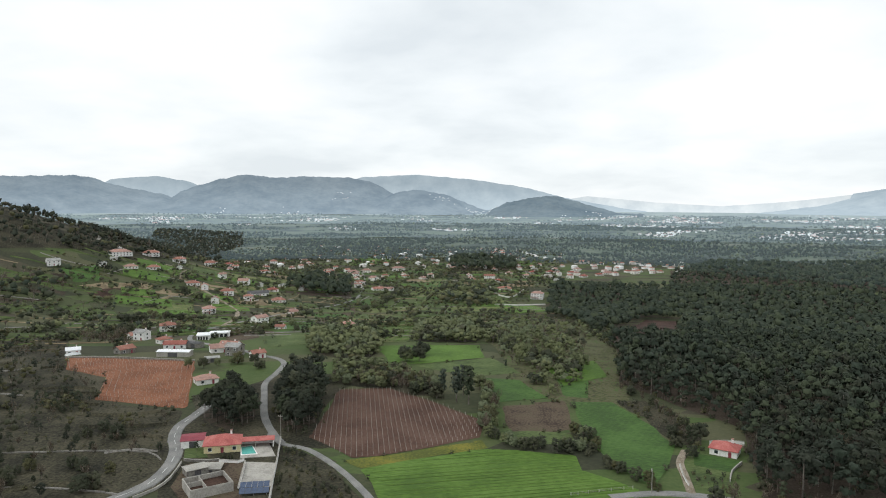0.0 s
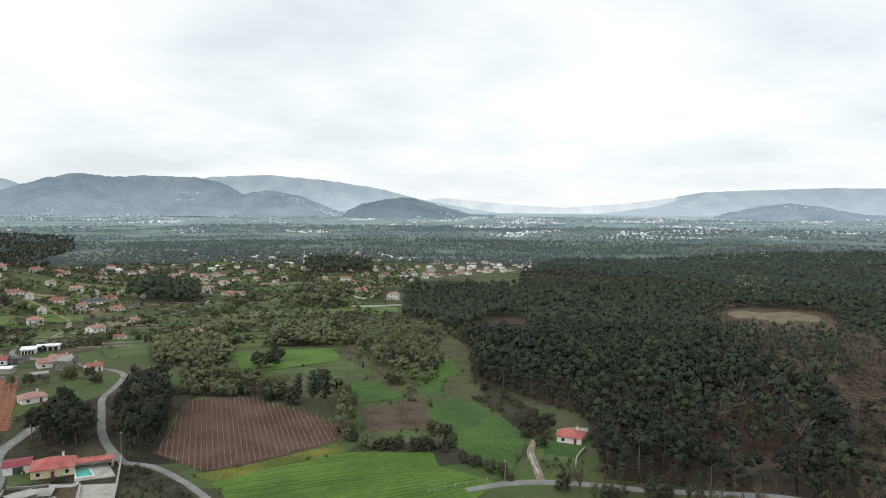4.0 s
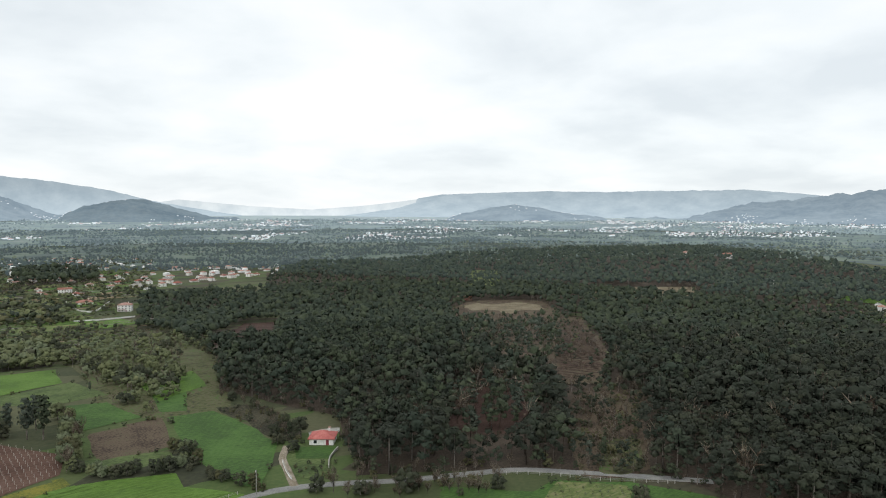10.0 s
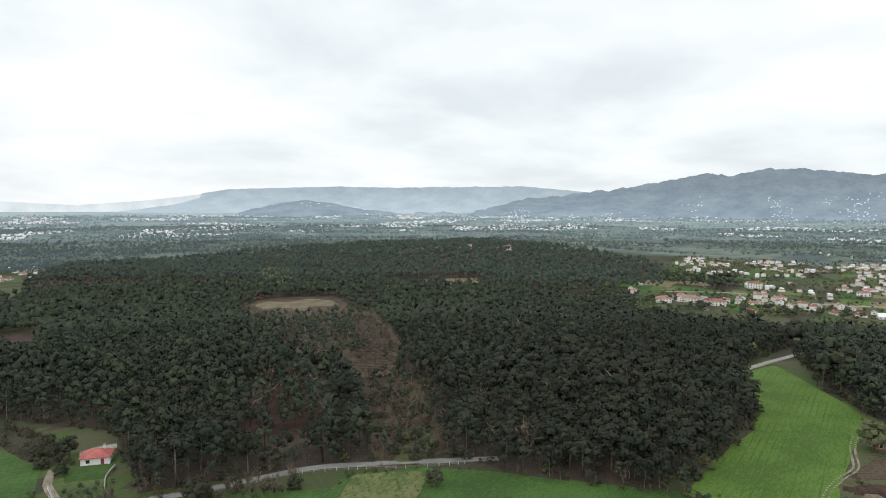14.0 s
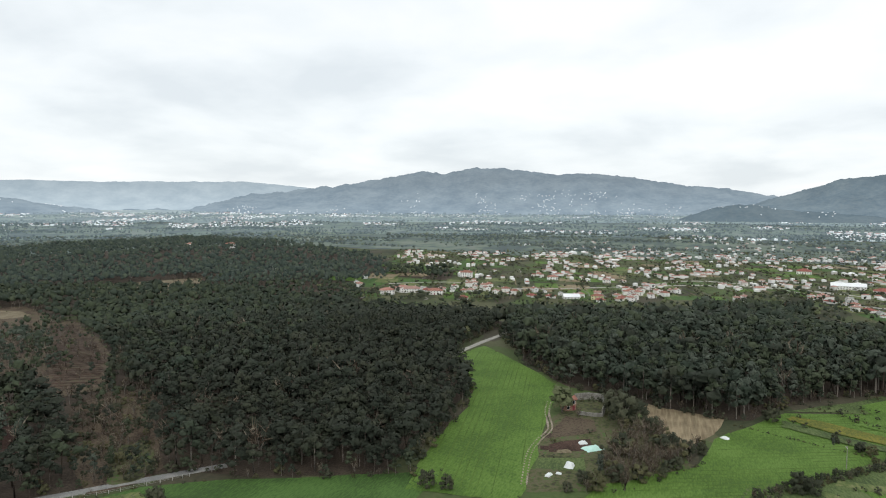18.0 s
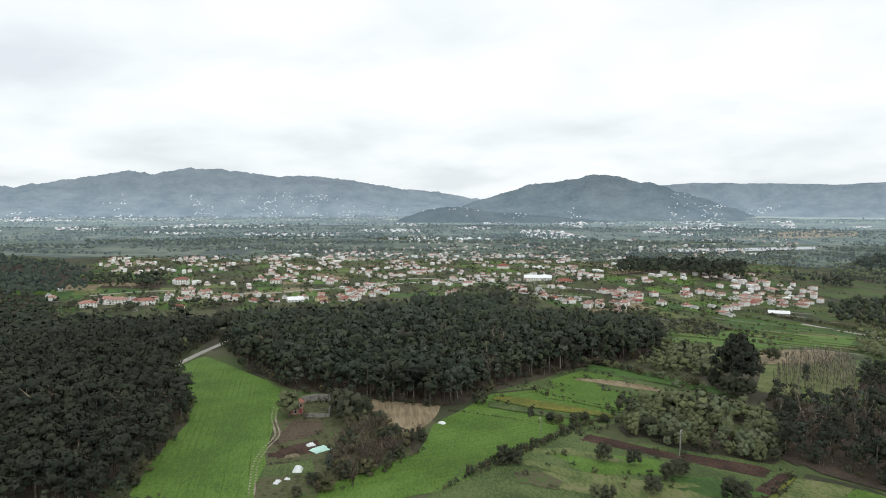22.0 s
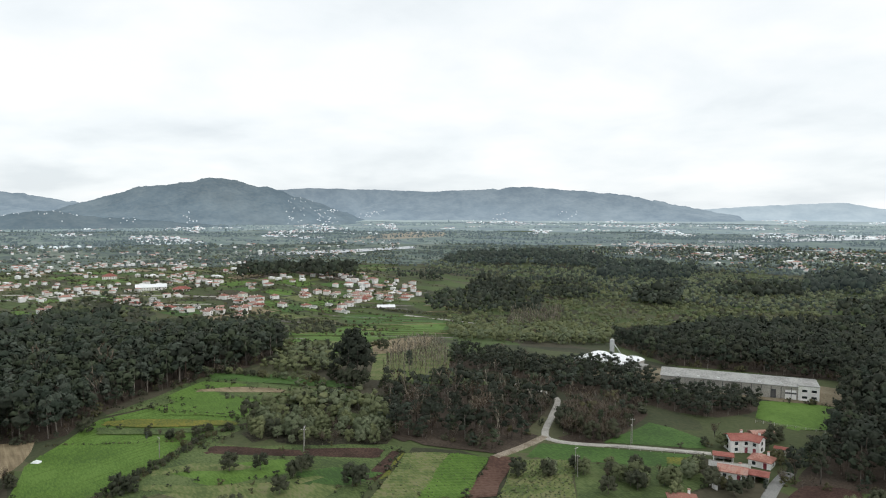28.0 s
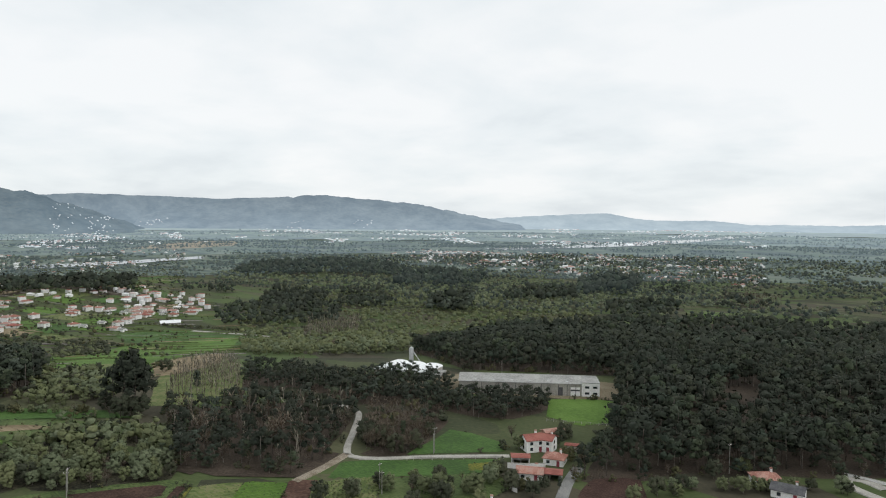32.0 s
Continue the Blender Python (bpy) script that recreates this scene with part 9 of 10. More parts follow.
# town landmarks
home((919, 119.2), 10, 22, 16, 1, False, "white", "sheetwhite", "white hall with a bright vaulted roof", name="hall", category="hall")
home((1085, 310.8), -10, 20, 15, 3, True, "white", "tile", "large white three-storey house in town")
home((890, 332.9), -5, 24, 14, 2, True, "cream", "tile", "plastered row house with an orange roof")
home((886, 298.3), -5, 22, 14, 2, True, "cream", "tile", "plastered row house with an orange roof")
home((862, 358.5), 8, 20, 14, 2, True, "cream", "tile", V)
home((897, 350.3), 2, 20, 12, 2, True, "white", "tile", V)
home((1146, -255.2), 2, 48, 20, 2, False, "white", "sheetwhite", "long white warehouse among town houses", name="warehouse", category="warehouse")
home((1108, -292.0), 6, 28, 18, 1, True, "white", "redtile", "white store building with an orange roof")
home((1383, -236.6), 0, 26, 22, 2, True, "white", "redtile", "church-like building with a large red roof")
home((976, -221.7), 0, 14, 9, 2, False, "white", "slate", "small white block in the fields")
home((923, 85.4), -20, 14, 12, 2, True, "yellowwall", "tile", V)
home((1118, 89.6), 8, 12, 12, 2, True, "cream", "tile", V)
home((1119, 175.4), 5, 18, 10, 2, True, "cream", "tile", V)
home((776, -462.3), 6, 24, 12, 1, False, "concrete", "sheetwhite", "grey workshop under a pale sheet roof", name="workshop", category="workshop")
road("road_town", [(1135, -72.0), (1163, -111.8), (1102, -178.1), (1000, -210.8), (944, -291.6)], 7, M["concrete"], "pale road through the town")
road("road_town", [(954, 396.2), (1016, 312.2), (995, 198.8), (1058, 89.2), (1150, -54.1)], 6, M["concrete"], "pale street through the town")
road("road_town", [(1086, 37.9), (1202, -46.6), (1142, -175.1), (1056, -274.1), (1005, -326.5)], 9, M["concrete"], "broad pale road on an embankment")
road("road_plain", [(719, -455.8), (654, -474.5), (599, -477.7)], 6, M["concrete"], "pale straight farm road")
road("road_town", [(1105, 22.9), (1142, -59.7), (1143, -166.0), (1089, -229.5)], 8, M["concrete"], "wide pale road through the town")

home((1252, 878), 4, 26, 15, 2, True, "cream", "tile", "pale manor with an orange roof on the wooded hilltop", hs=4.0)
home((1229, 963), -6, 16, 13, 2, True, "white", "tile", "white house with an orange roof on the wooded hilltop", hs=4.5)
home((543, 788), 5, 15, 10, 1, False, "brick", "tile", "unplastered brick house beside the sandy clearing", hs=3.2)
# cluster beside the eastern lane
home((143.4, -238.1), 24, 10, 9, 2, False, "white", "redtile", "white two-storey gabled house with a red roof")
home((139.0, -241.7), -20, 8, 9, 2, False, "white", "redtile", "white house wing with a red roof")
shed(*(141.1, -225.4), face((150, -250), 4), 6.6, 4.6, 2.4, "redtile", "white", "open carport with a red tile roof", 0.6, "carport", True)
home((129.3, -230.4), -14, 10, 9, 1, True, "white", "tile", "white house with a brown hipped roof")
home((129.1, -212.1), -6, 12, 8, 1, False, "white", "tile", "low house with a long red tile roof")
shed(*(124.6, -218.4), face((140, -240), -6), 8, 5.4, 2.3, "redtile", "concrete", "open barn with a red tile roof", 0.6, "barn", True)
shed(*(146.9, -260.7), face((150, -270), 30), 9, 4.8, 2.4, "tile", "brick", "old brick outbuilding with a tile roof", 0.7, "outbuilding")
shed(*(132.4, -249.7), face((150, -260), -8), 5, 3, 2.2, "redtile", "concrete", "small open shelter with a red roof", 0.4, "shelter")
masonry("lane_wall", [(141.6, -217.3), (135.9, -220.5), (130.6, -225.6)], 1.9, "white", "white rendered wall along the lane")
masonry("lane_wall", [(135.4, -208.2), (130.1, -200.9), (126.8, -199.8)], 1.5, "white", "low pale rendered yard wall")
home((63.5, -257.5), 20, 12, 10, 1, True, "white", "tile", "house with a dark red hipped roof among shrubs")
home((55.1, -250.7), -10, 13, 9, 1, False, "white", "darkroof", "house with a dark roof and white chimney")
home((124.2, -177.8), 10, 11, 9, 1, True, "white", "tile", "red-roofed house by the orchard")
road("road_drive", [(30.9, -280.1), (37.7, -285.0), (43.0, -283.4), (40.8, -275.9), (31.2, -269.5)], 4, M["concrete"], "pale curved driveway by the wood")
masonry("drive_wall", [(44.1, -286.7), (37.8, -286.3), (29.4, -285.2)], 1.0, "white", "white wall along the curved driveway")


# factory
def factory():
    a, b = Vector((220.5, -294.6)), Vector((159.8, -333.3))
    L = (b - a).length
    dirv = (b - a).normalized()
    rot = math.degrees(math.atan2(dirv.y, dirv.x))
    root = new("factory_hall")
    office = 9.0
    w, d, h, rise = L - office, 20.0, 6.2, 2.0
    bm = bmesh.new()
    wall_shell(bm, w, d, h, rise)
    part("wall", bm, M["concrete"], root, "pale grey sheet-clad wall")
    bm = bmesh.new()
    roof_shell(bm, w, d, h, rise * 1.04, 0.0, 0.4, 0.2)
    part("roof", bm, M["slate"], root)
    n = 14
    for i in range(n):
        x = -w / 2 + 3 + (w - 6) * i / (n - 1)
        if i == 0:
            continue
        box_part("downpipe", M["darkroof"], root, x - 0.12, x + 0.12, -d / 2 - 0.2, -d / 2 - 0.02, 0, h - 0.4)
    box_part("gate", M["darkroof"], root, -w / 2 + 5, -w / 2 + 9.5, -d / 2 - 0.06, -d / 2, 0, 4.6)
    box_part("gate", M["darkroof"], root, w / 2 - 12, w / 2 - 9.6, -d / 2 - 0.06, -d / 2, 0, 4.4)
    g = box_part("sectional_door", M["white"], root, w / 2 - 5.6, w / 2 - 0.8, -d / 2 - 0.06, -d / 2, 0, 4.6)
    box_part("door_window", M["darkroof"], g, w / 2 - 5.6, w / 2 - 0.8, -d / 2 - 0.1, -d / 2 - 0.07, 2.6, 3.4)
    for i in range(6):
        x = -w / 2 + 8 + i * (w - 16) / 5
        box_part("roof_light", M["tarp"], root, x, x + 1.2, -d / 2 + 2, -d / 2 + 2.3, h + 0.3, h + 0.9)
    o = box_part("office", M["white"], root, w / 2 + 0.02, w / 2 + office, -d / 2 - 0.6, d / 2 - 4, -0.3, 7.0, label="white rendered two-storey office block")
    box_part("office_roof", M["slate"], o, w / 2 - 0.1, w / 2 + office + 0.2, -d / 2 - 0.8, d / 2 - 3.8, 7.0, 7.3)
    for s in range(2):
        for i in range(2):
            x = w / 2 + 1.6 + i * 4
            box_part("office_window", M["blueglass"], o, x, x + 2.2, -d / 2 - 0.66, -d / 2 - 0.61, 1.2 + s * 3.1, 2.3 + s * 3.1)
    bm = bmesh.new()
    bmesh.ops.create_cone(bm, cap_ends=True, segments=8, radius1=0.12, radius2=0.06, depth=9, matrix=Matrix.Translation((-w * 0.15, d / 2 + 1.2, 9)))
    bmesh.ops.create_cone(bm, cap_ends=True, segments=8, radius1=0.2, radius2=0.2, depth=10, matrix=Matrix.Translation((-w * 0.15, d / 2 + 1.2, 0)))
    part("mast", bm, M["pole"], root)
    tagged(root, "long pale grey factory hall with a low sheet roof", "factory")
    mid = (a + b) / 2 - dirv * office / 2
    nrm = Vector((-dirv.y, dirv.x))
    if nrm.dot(mid) < 0:
        nrm = -nrm
    c = mid + nrm * d / 2
    flip = 0 if (Matrix.Rotation(radians(rot), 2) @ Vector((0, 1))).dot(nrm) > 0 else 180
    root.matrix_basis = pose(c.x, c.y, hgt(c.x, c.y), 0, 0, rot + flip)


factory()


def vaulted_works():
    p = Vector((263.3, -304.3))
    root = new("vaulted_works")
    w, d, h = 11.0, 24.0, 4.2
    for i in range(3):
        x0 = -16.5 + i * w
        bm = bmesh.new()
        box(bm, x0 + 0.02, x0 + w - 0.02, -d / 2, d / 2, -0.3, h)
        bay = part("bay", bm, M["concrete"], root)
        bm = bmesh.new()
        seg = 10
        ring = []
        for yy in (-d / 2 - 0.5, d / 2 + 0.5):
            for k in range(seg + 1):
                a = math.pi * k / seg
                ring.append(bm.verts.new((x0 + w / 2 - (w / 2 + 0.1) * math.cos(a), yy, h + 1.5 * math.sin(a))))
        for k in range(seg):
            bm.faces.new((ring[k], ring[k + 1], ring[seg + 2 + k], ring[seg + 1 + k]))
        bm.faces.new(ring[:seg + 1])
        bm.faces.new(list(reversed(ring[seg + 1:])))
        part("vault", bm, M["sheetwhite"], bay, "bright white vaulted roof")
        box_part("bay_gate", M["darkroof"], bay, x0 + 2, x0 + 6, -d / 2 - 0.06, -d / 2, 0, 3.6)
    box_part("lean_to", M["slate"], root, 16.6, 21, -d / 2, d / 3, -0.3, 3.0)
    tagged(root, "works building with three bright white vaulted roofs", "works")
    a = math.atan2(p.x, p.y)
    root.matrix_basis = pose(p.x + math.sin(a) * 13, p.y + math.cos(a) * 13, hgt(p.x, p.y) - 1, 0, 0, face(p, -28))
    q = (267.7, -312.0)
    silo = new("silo")
    for nm, r0, r1, z0, z1, mat in (("silo_body", 1.4, 1.4, 4.5, 12.0, "steel"), ("silo_cap", 1.45, 0.4, 12.0, 12.8, "steel"), ("silo_cone", 0.4, 1.4, 2.4, 4.5, "steel")):
        bm = bmesh.new()
        bmesh.ops.create_cone(bm, cap_ends=True, segments=16, radius1=r0, radius2=r1, depth=z1 - z0, matrix=Matrix.Translation((0, 0, (z0 + z1) / 2)))
        part(nm, bm, M[mat], silo)
    for k in range(4):
        a = math.pi / 4 + k * math.pi / 2
        bx, by = 1.1 * math.cos(a), 1.1 * math.sin(a)
        box_part("silo_leg", M["steel"], silo, bx - 0.12, bx + 0.12, by - 0.12, by + 0.12, -0.3, 4.6)
    bm = bmesh.new()
    hp = Heap()
    stick(hp, (-6, -1, 3), (-0.8, 0, 10.5), 0.3, 0.35, 6, 0)
    v_, f_, m_ = hp.done()
    o = new("conveyor", tri_mesh("conveyor", v_, f_, [M["steel"]]))
    o.parent = silo
    bm.free()
    tagged(silo, "tall galvanised steel silo with a conveyor", "silo")
    a = math.atan2(q[0], q[1])
    silo.matrix_basis = pose(q[0] + math.sin(a) * 26, q[1] + math.cos(a) * 26, hgt(q[0] + math.sin(a) * 26, q[1] + math.cos(a) * 26), 0, 0, 20)


vaulted_works()

# ruined farm
home((296.1, 38.8), 30, 7, 6, 2, False, "brick", "tile", "small ruined farmhouse with a reddish roof", chimney=False)
masonry("ruin_wall", [(312.2, 38.3), (316.7, 32.2), (315.5, 26.0)], 3.0, "stone", "roofless stone wall of the ruined farm", 0.6, coping=False)
masonry("ruin_wall", [(291.3, 24.0), (303.9, 24.0), (315.5, 26.0)], 3.4, "stone", "broken stone gable of the ruined farm", 0.6, coping=False)
masonry("ruin_wall", [(291.7, 34.5), (290.8, 28.3), (291.3, 24.0)], 1.6, "stone", "low broken stone farm wall", 0.6, coping=False)
for rut_ in ([(307.2, 48.0), (290.5, 46.3), (269.7, 41.5), (258.3, 43.1), (247.1, 44.3), (237.5, 44.1), (226.9, 42.8), (212.5, 40.8)], [(307.0, 49.6), (290.3, 47.9), (269.5, 43.1), (258.5, 44.7), (247.1, 45.9), (237.3, 45.7), (226.7, 44.4), (212.3, 42.4)]):
    road("farm_track", rut_, 0.5, M["track"], "worn wheel rut of a dirt track round the farm plot", 0.16)
tree_rnd = random.Random(77)
for p_, h_, k_ in (((292.4, 41.0), 12, "round"), ((281.4, 14.9), 14, "round"), ((283.8, 10.3), 12, "round"), ((294.6, 19.5), 12, "round"), ((286.2, 33.3), 5, "bare"), ((446.5, 139.7), 9, "willow"), ((442.5, 127.4), 10, "willow"), ((457.9, 137.5), 9, "willow"), ((276.6, 2.6), 7, "round"), ((254.8, -2.9), 8, "round"), ((226.2, 18.9), 8, "euca"), ((219.0, 23.5), 5, "bush"), ((252.7, -2.7), 7, "bush"),
                   ((232.3, -76.0), 7, "round"), ((227.2, -85.1), 6.5, "round"), ((215.1, -91.9), 6, "round"), ((217.1, -95.7), 6.5, "round"), ((219.2, -99.2), 5.5, "round"), ((204.0, -82.6), 6.5, "round"), ((197.0, -104.6), 8, "round"), ((196.1, -107.2), 7, "round"), ((200.2, -67.2), 5.5, "round"), ((201.4, -63.9), 5.5, "round"),
                   ((278.2, -67.9), 4.5, "bush"), ((275.5, -71.1), 4.5, "bush"), ((281.1, -59.9), 4, "euca"), ((306.0, -42.7), 7, "bush"), ((233.4, -41.0), 7, "bush"), ((233.2, -44.5), 6, "bush"),
                   ((322.2, -164.8), 21, "dark"), ((315.7, -166.0), 26, "dark"), ((313.4, -169.3), 27, "dark"), ((315.4, -174.8), 22, "dark"), ((327.9, -173.8), 28, "dark"), ((328.9, -163.5), 8, "bush"), ((306.0, -167.9), 10, "round"), ((310.5, -161.3), 11, "round"), ((306.3, -163.6), 9, "round"), ((389.8, -229.7), 9, "round"), ((323.8, -208.1), 12, "euca"),
                   ((0.1, 315.1), 14, "euca"), ((6.5, 308.8), 17, "euca"), ((11.8, 305.4), 18, "euca"), ((9.9, 320.0), 15, "euca"), ((-10.3, 331.4), 7, "bush"), ((-21.2, 388.8), 9, "round"), ((-13.2, 389.1), 9, "round"), ((34.7, 374.1), 5, "euca"),
                   ((180.1, 174.1), 9, "euca"), ((93.3, 257.3), 7, "euca"), ((97.4, 257.1), 8, "round"), ((89.1, 241.2), 5, "bush"), ((107.2, 188.6), 8, "bush"), ((109.8, 185.9), 6, "bare"), ((86.6, 199.4), 8, "bare"), ((82.1, 202.3), 6, "bush"), ((163.2, 142.1), 6, "round"),
                   ((201.3, 70.3), 6, "bush"), ((201.6, 63.9), 5, "bush"),
                   ((158.9, -185.6), 4.5, "round"), ((152.4, -190.9), 6, "round"), ((146.7, -196.2), 3.5, "bare"), ((152.8, -177.1), 4, "bare"),
                   ((-85.8, 538), 6, "round"), ((-101.0, 504), 7, "round"), ((-97.8, 522), 7, "round"), ((-111.2, 522), 6, "round"), ((-39.5, 464.6), 8, "round"), ((-88.5, 244.3), 4, "pine"), ((-76.8, 237.9), 2.5, "bush"), ((-74.3, 237.9), 2.5, "bush")):
    tree_thing(k_, p_[0], p_[1], h_, tree_rnd)
hedge("grove_lane", "grey-green olive grove beside the houses", [(171.8, -152.7), (165.5, -166.6), (156.2, -178.4), (146.9, -178.7), (139.0, -196.2), (137.9, -204.9)], [("round", 0.6), ("willow", 0.4)], 4.5, (5, 7.5), 4, 80, near=330)
hedge("shrubs_corner", "rounded garden shrubs by the driveway", [(86.7, -227.5), (77.8, -245.8), (68.0, -250.0), (50.3, -265.6), (40.2, -265.2)], [("round", 0.6), ("willow", 0.4)], 3.6, (4, 7), 4, 81, near=330)
hedge("village_hedge", "dark evergreen garden trees in the village", [(-134.5, 371.1), (-124.7, 374.1), (-113.7, 378.6), (-100.8, 365.9)], [("round", 0.6), ("bush", 0.4)], 5, (4, 8), 5, 82)
hedge("village_hedge_west", "dense trees beside the old cottages", [(-221.5, 456.2), (-225.4, 480.7), (-235.9, 517), (-226.4, 525), (-196.0, 524)], [("bare", 0.5), ("round", 0.5)], 5.5, (6, 10), 5, 83)


def tarp(p, w, d, h, mat, label, seed):
    """A slumped plastic sheet or bale heap."""
    rs = np.random.RandomState(seed)
    n = 7
    v, f = [], []
    for i in range(n + 1):
        for j in range(n + 1):
            u, q = i / n * 2 - 1, j / n * 2 - 1
            edge = max(0, 1 - max(abs(u), abs(q)) ** 3)
            v.append((u * w / 2 * (1 + 0.15 * rs.rand()), q * d / 2 * (1 + 0.15 * rs.rand()), h * edge * (0.75 + 0.4 * rs.rand()) + 0.02))
    for i in range(n):
        for j in range(n):
            a = i * (n + 1) + j
            f.append((a, a + n + 1, a + n + 2, a + 1))
    o = new("tarp", mesh_from("tarp", v, f, [M[mat]]))
    o.matrix_basis = pose(p[0], p[1], hgt(*p) + 0.08, 0, 0, rs.uniform(0, 180))
    return tagged(o, label, "tarp")


tarp((252.0, 24.1), 7, 5, 0.8, "aquatarp", "pale turquoise plastic sheet over a heap", 1)
tarp((256.5, 28.0), 3, 2.4, 1.0, "tarp", "small white plastic-covered heap", 2)
tarp((232.1, 29.8), 4, 3, 1.6, "tarp", "white plastic-wrapped bale heap", 3)
tarp((222.4, 35.2), 3, 1.6, 0.8, "tarp", "small white plastic-covered heap", 4)
tarp((245.5, 33.4), 5, 2, 0.8, "sand", "low heap of pale rubble", 5)
tarp((224.7, 32.3), 1.8, 1.2, 0.6, "tarp", "small white plastic-covered heap", 6)
tarp((-220.6, 408.8), 8, 4, 1.5, "tarp", "white plastic-covered heap by the heath", 7)
tarp((279.0, -22.8), 3, 2, 0.8, "tarp", "white plastic remnant at the field edge", 8)



def fence(pts, label, step=3.2):
    """Wooden posts with two rails along a line."""
    line = smooth_line(pts, step)
    root = new("fence")
    bm = bmesh.new()
    box(bm, -0.08, 0.08, -0.08, 0.08, -0.2, 1.15)
    one = bpy.data.meshes.new("post")
    bm.to_mesh(one)
    bm.free()
    one.materials.append(M["post"])
    for p in line:
        o = new("post", one)
        o.parent = root
        o.matrix_basis = pose(p.x, p.y, hgt(p.x, p.y), 0, 0, 0)
    for z in (0.55, 1.0):
        for p, q in zip(line, line[1:]):
            hp = Heap()
            stick(hp, (p.x, p.y, hgt(p.x, p.y) + z), (q.x, q.y, hgt(q.x, q.y) + z), 0.05, 0.05, 4, 0)
            v, f, m = hp.done()
            o = new("rail", tri_mesh("rail", v, f, [M["pole"]]))
            o.parent = root
    return tagged(root, label, "fence")


fence([(127.5, 187.2), (142.3, 182.2), (154.6, 173.0), (168.1, 159.2), (184.6, 146.6)], "low wooden post and rail fence along the lane")
fence([(174.9, -200.2), (162.2, -211.8), (147.8, -224.4)], "low pale fence beside the eastern lane")
fence([(159.5, -278.3), (148.3, -282.8), (133.4, -289.2)], "fence below the factory lawn")
fence([(39.9, 208.4), (49.2, 211.1), (60.5, 213.8)], "low wire fence at the meadow corner")
for p_, h_, k_ in (((149.3, -237.6), 6, "round"), ((138.5, -250.8), 7, "round"), ((128.2, -238.3), 6, "bush"), ((131.3, -203.6), 6, "round"), ((125.6, -203.2), 5, "bush"), ((120.9, -207.1), 5, "round"), ((154.1, -233.6), 4, "bush"), ((143.9, -244.6), 4, "euca"), ((120.0, -233.5), 8, "bare"), ((139.4, -203.7), 7, "willow"), ((140.2, -208.4), 6, "willow"), ((116.8, -210.4), 5, "euca"), ((117.3, -221.6), 6, "bare"), ((141.5, -261.3), 7, "bush"), ((157.9, -245.9), 6, "bare")):
    tree_thing(k_, p_[0], p_[1], h_, tree_rnd)

for p_, h_, k_ in (((144.7, -168.1), 6.5, "round"), ((141.3, -178.3), 7, "round"), ((139.0, -189.0), 6, "willow"), ((138.8, -207.1), 6.5, "round"), ((128.9, -199.6), 6, "round"), ((128.8, -181.0), 6.5, "willow"), ((89.5, -226.2), 7, "round"), ((93.7, -216.8), 6, "willow"), ((79.8, -254.3), 7, "round"), ((72.7, -266.2), 6, "willow"), ((120.9, -199.8), 6, "round"), ((153.9, -186.4), 2.8, "round"), ((148.5, -192.2), 3.0, "round")):
    tree_thing(k_, p_[0], p_[1], h_, tree_rnd, "garden trees by the eastern lane")
for p_, h_ in (((235.7, -105.0), 9), ((172.3, -213.4), 10), ((240.5, -107.2), 8), ((76.9, -262.8), 11), ((241.5, -107.9), 8), ((163.9, -173.4), 9), ((-62.5, 263.1), 8), ((65.5, 210.6), 8), ((171.8, -212.1), 8), ((860, 532), 16), ((912, 565), 16), ((921, 567), 16), ((160.3, -170.6), 8), ((259.3, -59.5), 8), ((1044, 279.2), 22), ((939, 582), 16)):
    utility_pole(*p_, h_)

masonry("heath_wall", [(-157.5, 241.3), (-142.2, 242.7), (-122.7, 244.2), (-105.6, 243.4), (-97.9, 235.9)], 0.5, "stone", "long dry stone wall across the heath", 0.5, coping=False)
masonry("heath_wall", [(-148.0, 210.0), (-128.1, 212.0), (-105.3, 208.9), (-98.9, 206.5)], 0.5, "stone", "low dry stone wall on the heath", 0.5, coping=False)
masonry("field_wall", [(-219.1, 397.3), (-194.1, 396.0), (-139.6, 385.5)], 0.9, "stone", "stone wall above the vineyard", 0.6)

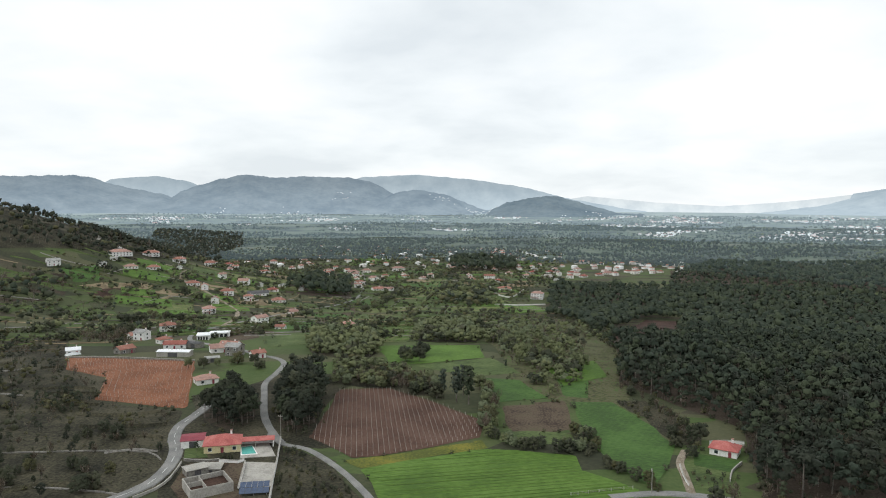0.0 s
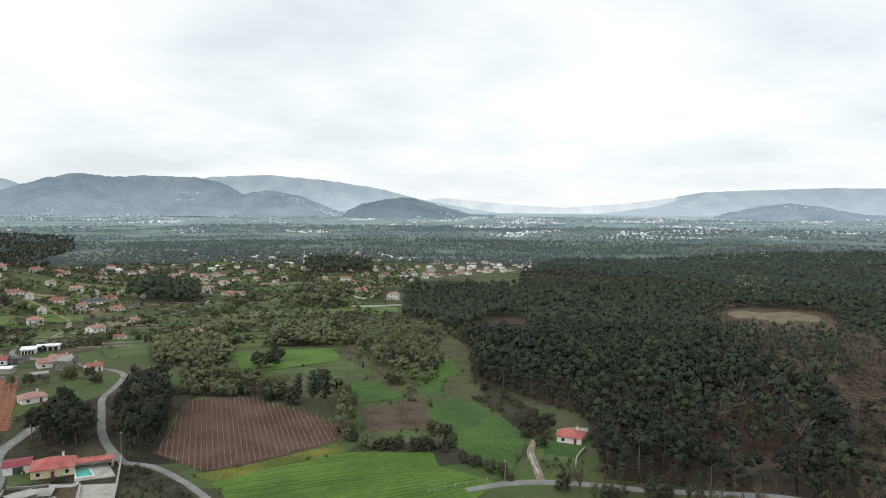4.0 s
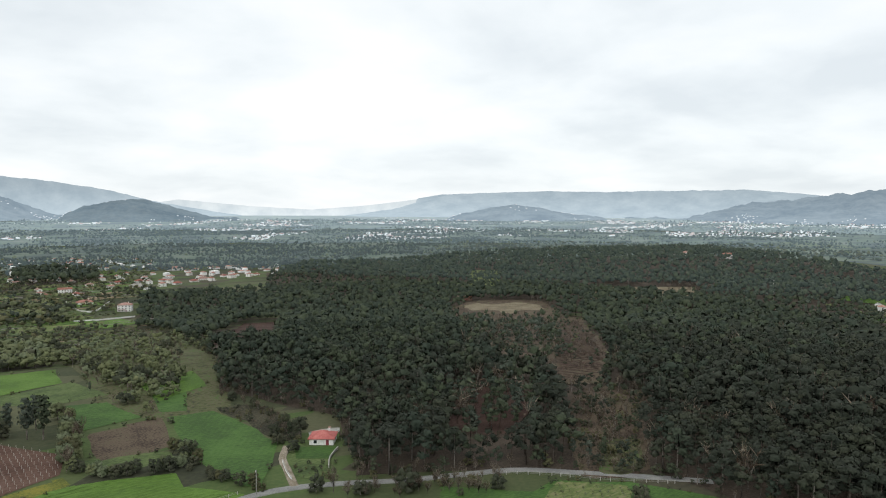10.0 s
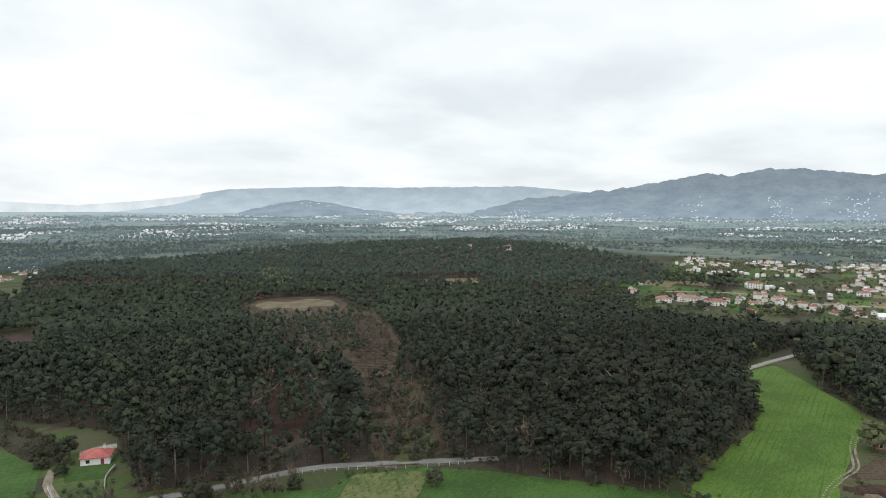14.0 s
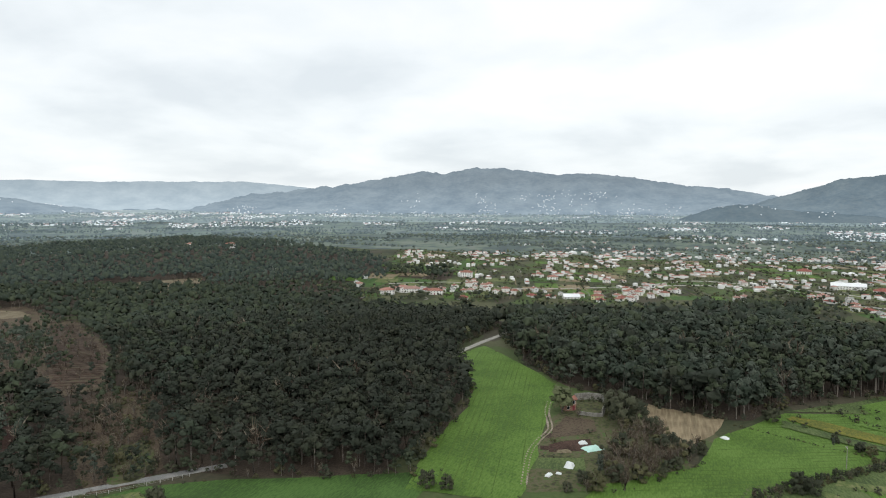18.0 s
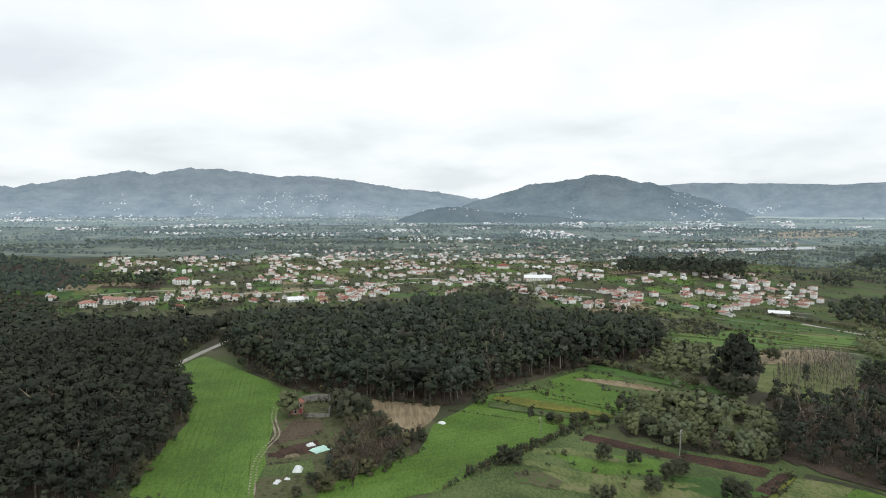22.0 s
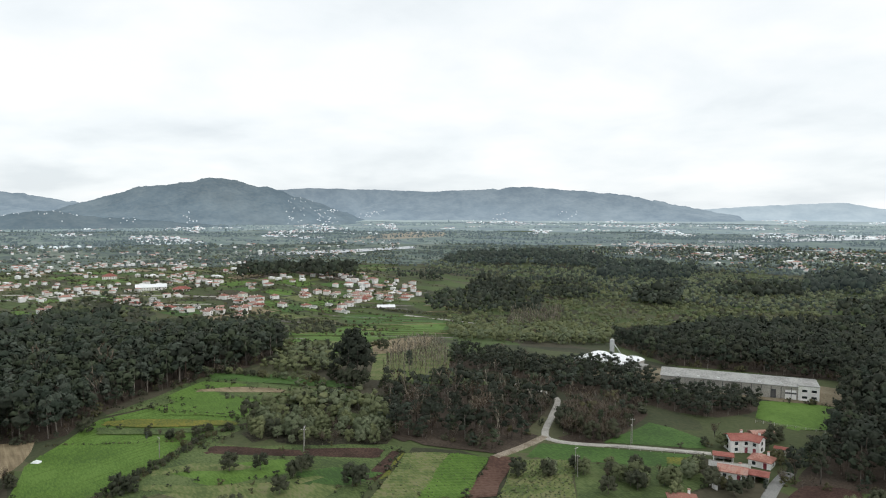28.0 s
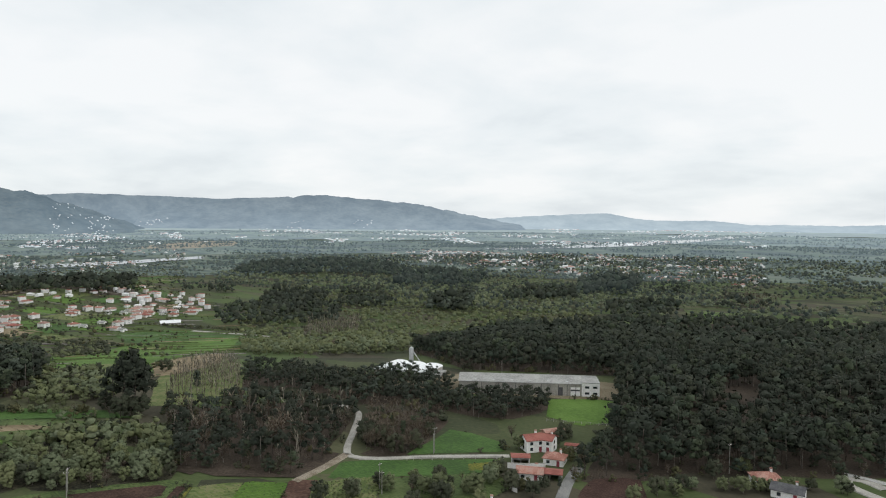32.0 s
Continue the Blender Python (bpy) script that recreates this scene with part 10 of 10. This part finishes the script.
# rows of leafy crop plants in the striped plots
def crop_rows(name, label, poly, ang, row, step, height, kind, seed):
    ca, sa = math.cos(radians(ang)), math.sin(radians(ang))
    rp = [(x * ca + y * sa, -x * sa + y * ca) for x, y in poly]
    rs = np.random.RandomState(seed)
    us, vs = [], []
    v = min(p[1] for p in rp) + row / 2
    while v < max(p[1] for p in rp):
        xs = crossings(rp, v)
        for j in range(0, len(xs) - 1, 2):
            n = int((xs[j + 1] - xs[j]) / step)
            us.append(xs[j] + (np.arange(n) + rs.rand(n) * 0.7) * step)
            vs.append(v + rs.normal(0, 0.15, n))
        v += row
    u, v = np.concatenate(us), np.concatenate(vs)
    ok = rs.rand(len(u)) < 0.85
    u, v = u[ok], v[ok]
    plant(name, label, [(kind, 3, u * ca - v * sa, u * sa + v * ca, rs.uniform(height[0], height[1], len(u)), rs)], "crop")


crop_rows("crop_rows", "rows of leafy green vegetables", [(184.7, -163.9), (171.3, -180.5), (145.4, -153.6), (162.3, -135.8)], 47, 1.9, 1.4, (0.8, 1.3), "willow", 401)
crop_rows("crop_rows", "rows of pale green fodder plants", [(213.1, -136.1), (204.1, -149.2), (174.6, -113.8), (179.9, -99.4)], 51, 2.4, 1.8, (0.5, 0.9), "willow", 402)
crop_rows("crop_rows", "rows of low green plants", [(204.1, -149.2), (192.3, -158.2), (168.8, -129.9), (174.6, -113.8)], 51, 3.0, 1.8, (0.4, 0.7), "bush", 403)
crop_rows("crop_rows", "rows of pale young vines", [(152.7, 168.0), (170.4, 153.4), (166.7, 147.6), (146.4, 136.2), (129.6, 152.6)], 56, 2.4, 1.6, (0.7, 1.2), "willow", 404)

# brush and long grass along the field margins
_rs = np.random.RandomState(90)
_x = np.array([p[0] for p in MARGIN])
_y = np.array([p[1] for p in MARGIN])
_k = (_rs.rand(len(_x)) < 0.6) & (np.sin(_x * 0.11) * np.cos(_y * 0.13 + 1) + _rs.normal(0, 0.35, len(_x)) > 0.15)
_x, _y = _x[_k], _y[_k]
_r = np.array(ROADS)
_k = np.array([((_r[:, 0] - a) ** 2 + (_r[:, 1] - c) ** 2 > (_r[:, 2] + 2) ** 2).all() for a, c in zip(_x, _y)], bool)
_x, _y = _x[_k], _y[_k]
_near = np.hypot(_x, _y) < 420
plant("field_margin_brush", "low brush and long grass along field margins",
      [("bush", 2, _x[_near], _y[_near], _rs.gamma(2.0, 0.45, _near.sum()) + 0.3, _rs), ("willow", 2, _x[~_near], _y[~_near], _rs.uniform(0.6, 2.4, (~_near).sum()), _rs)], "brush")
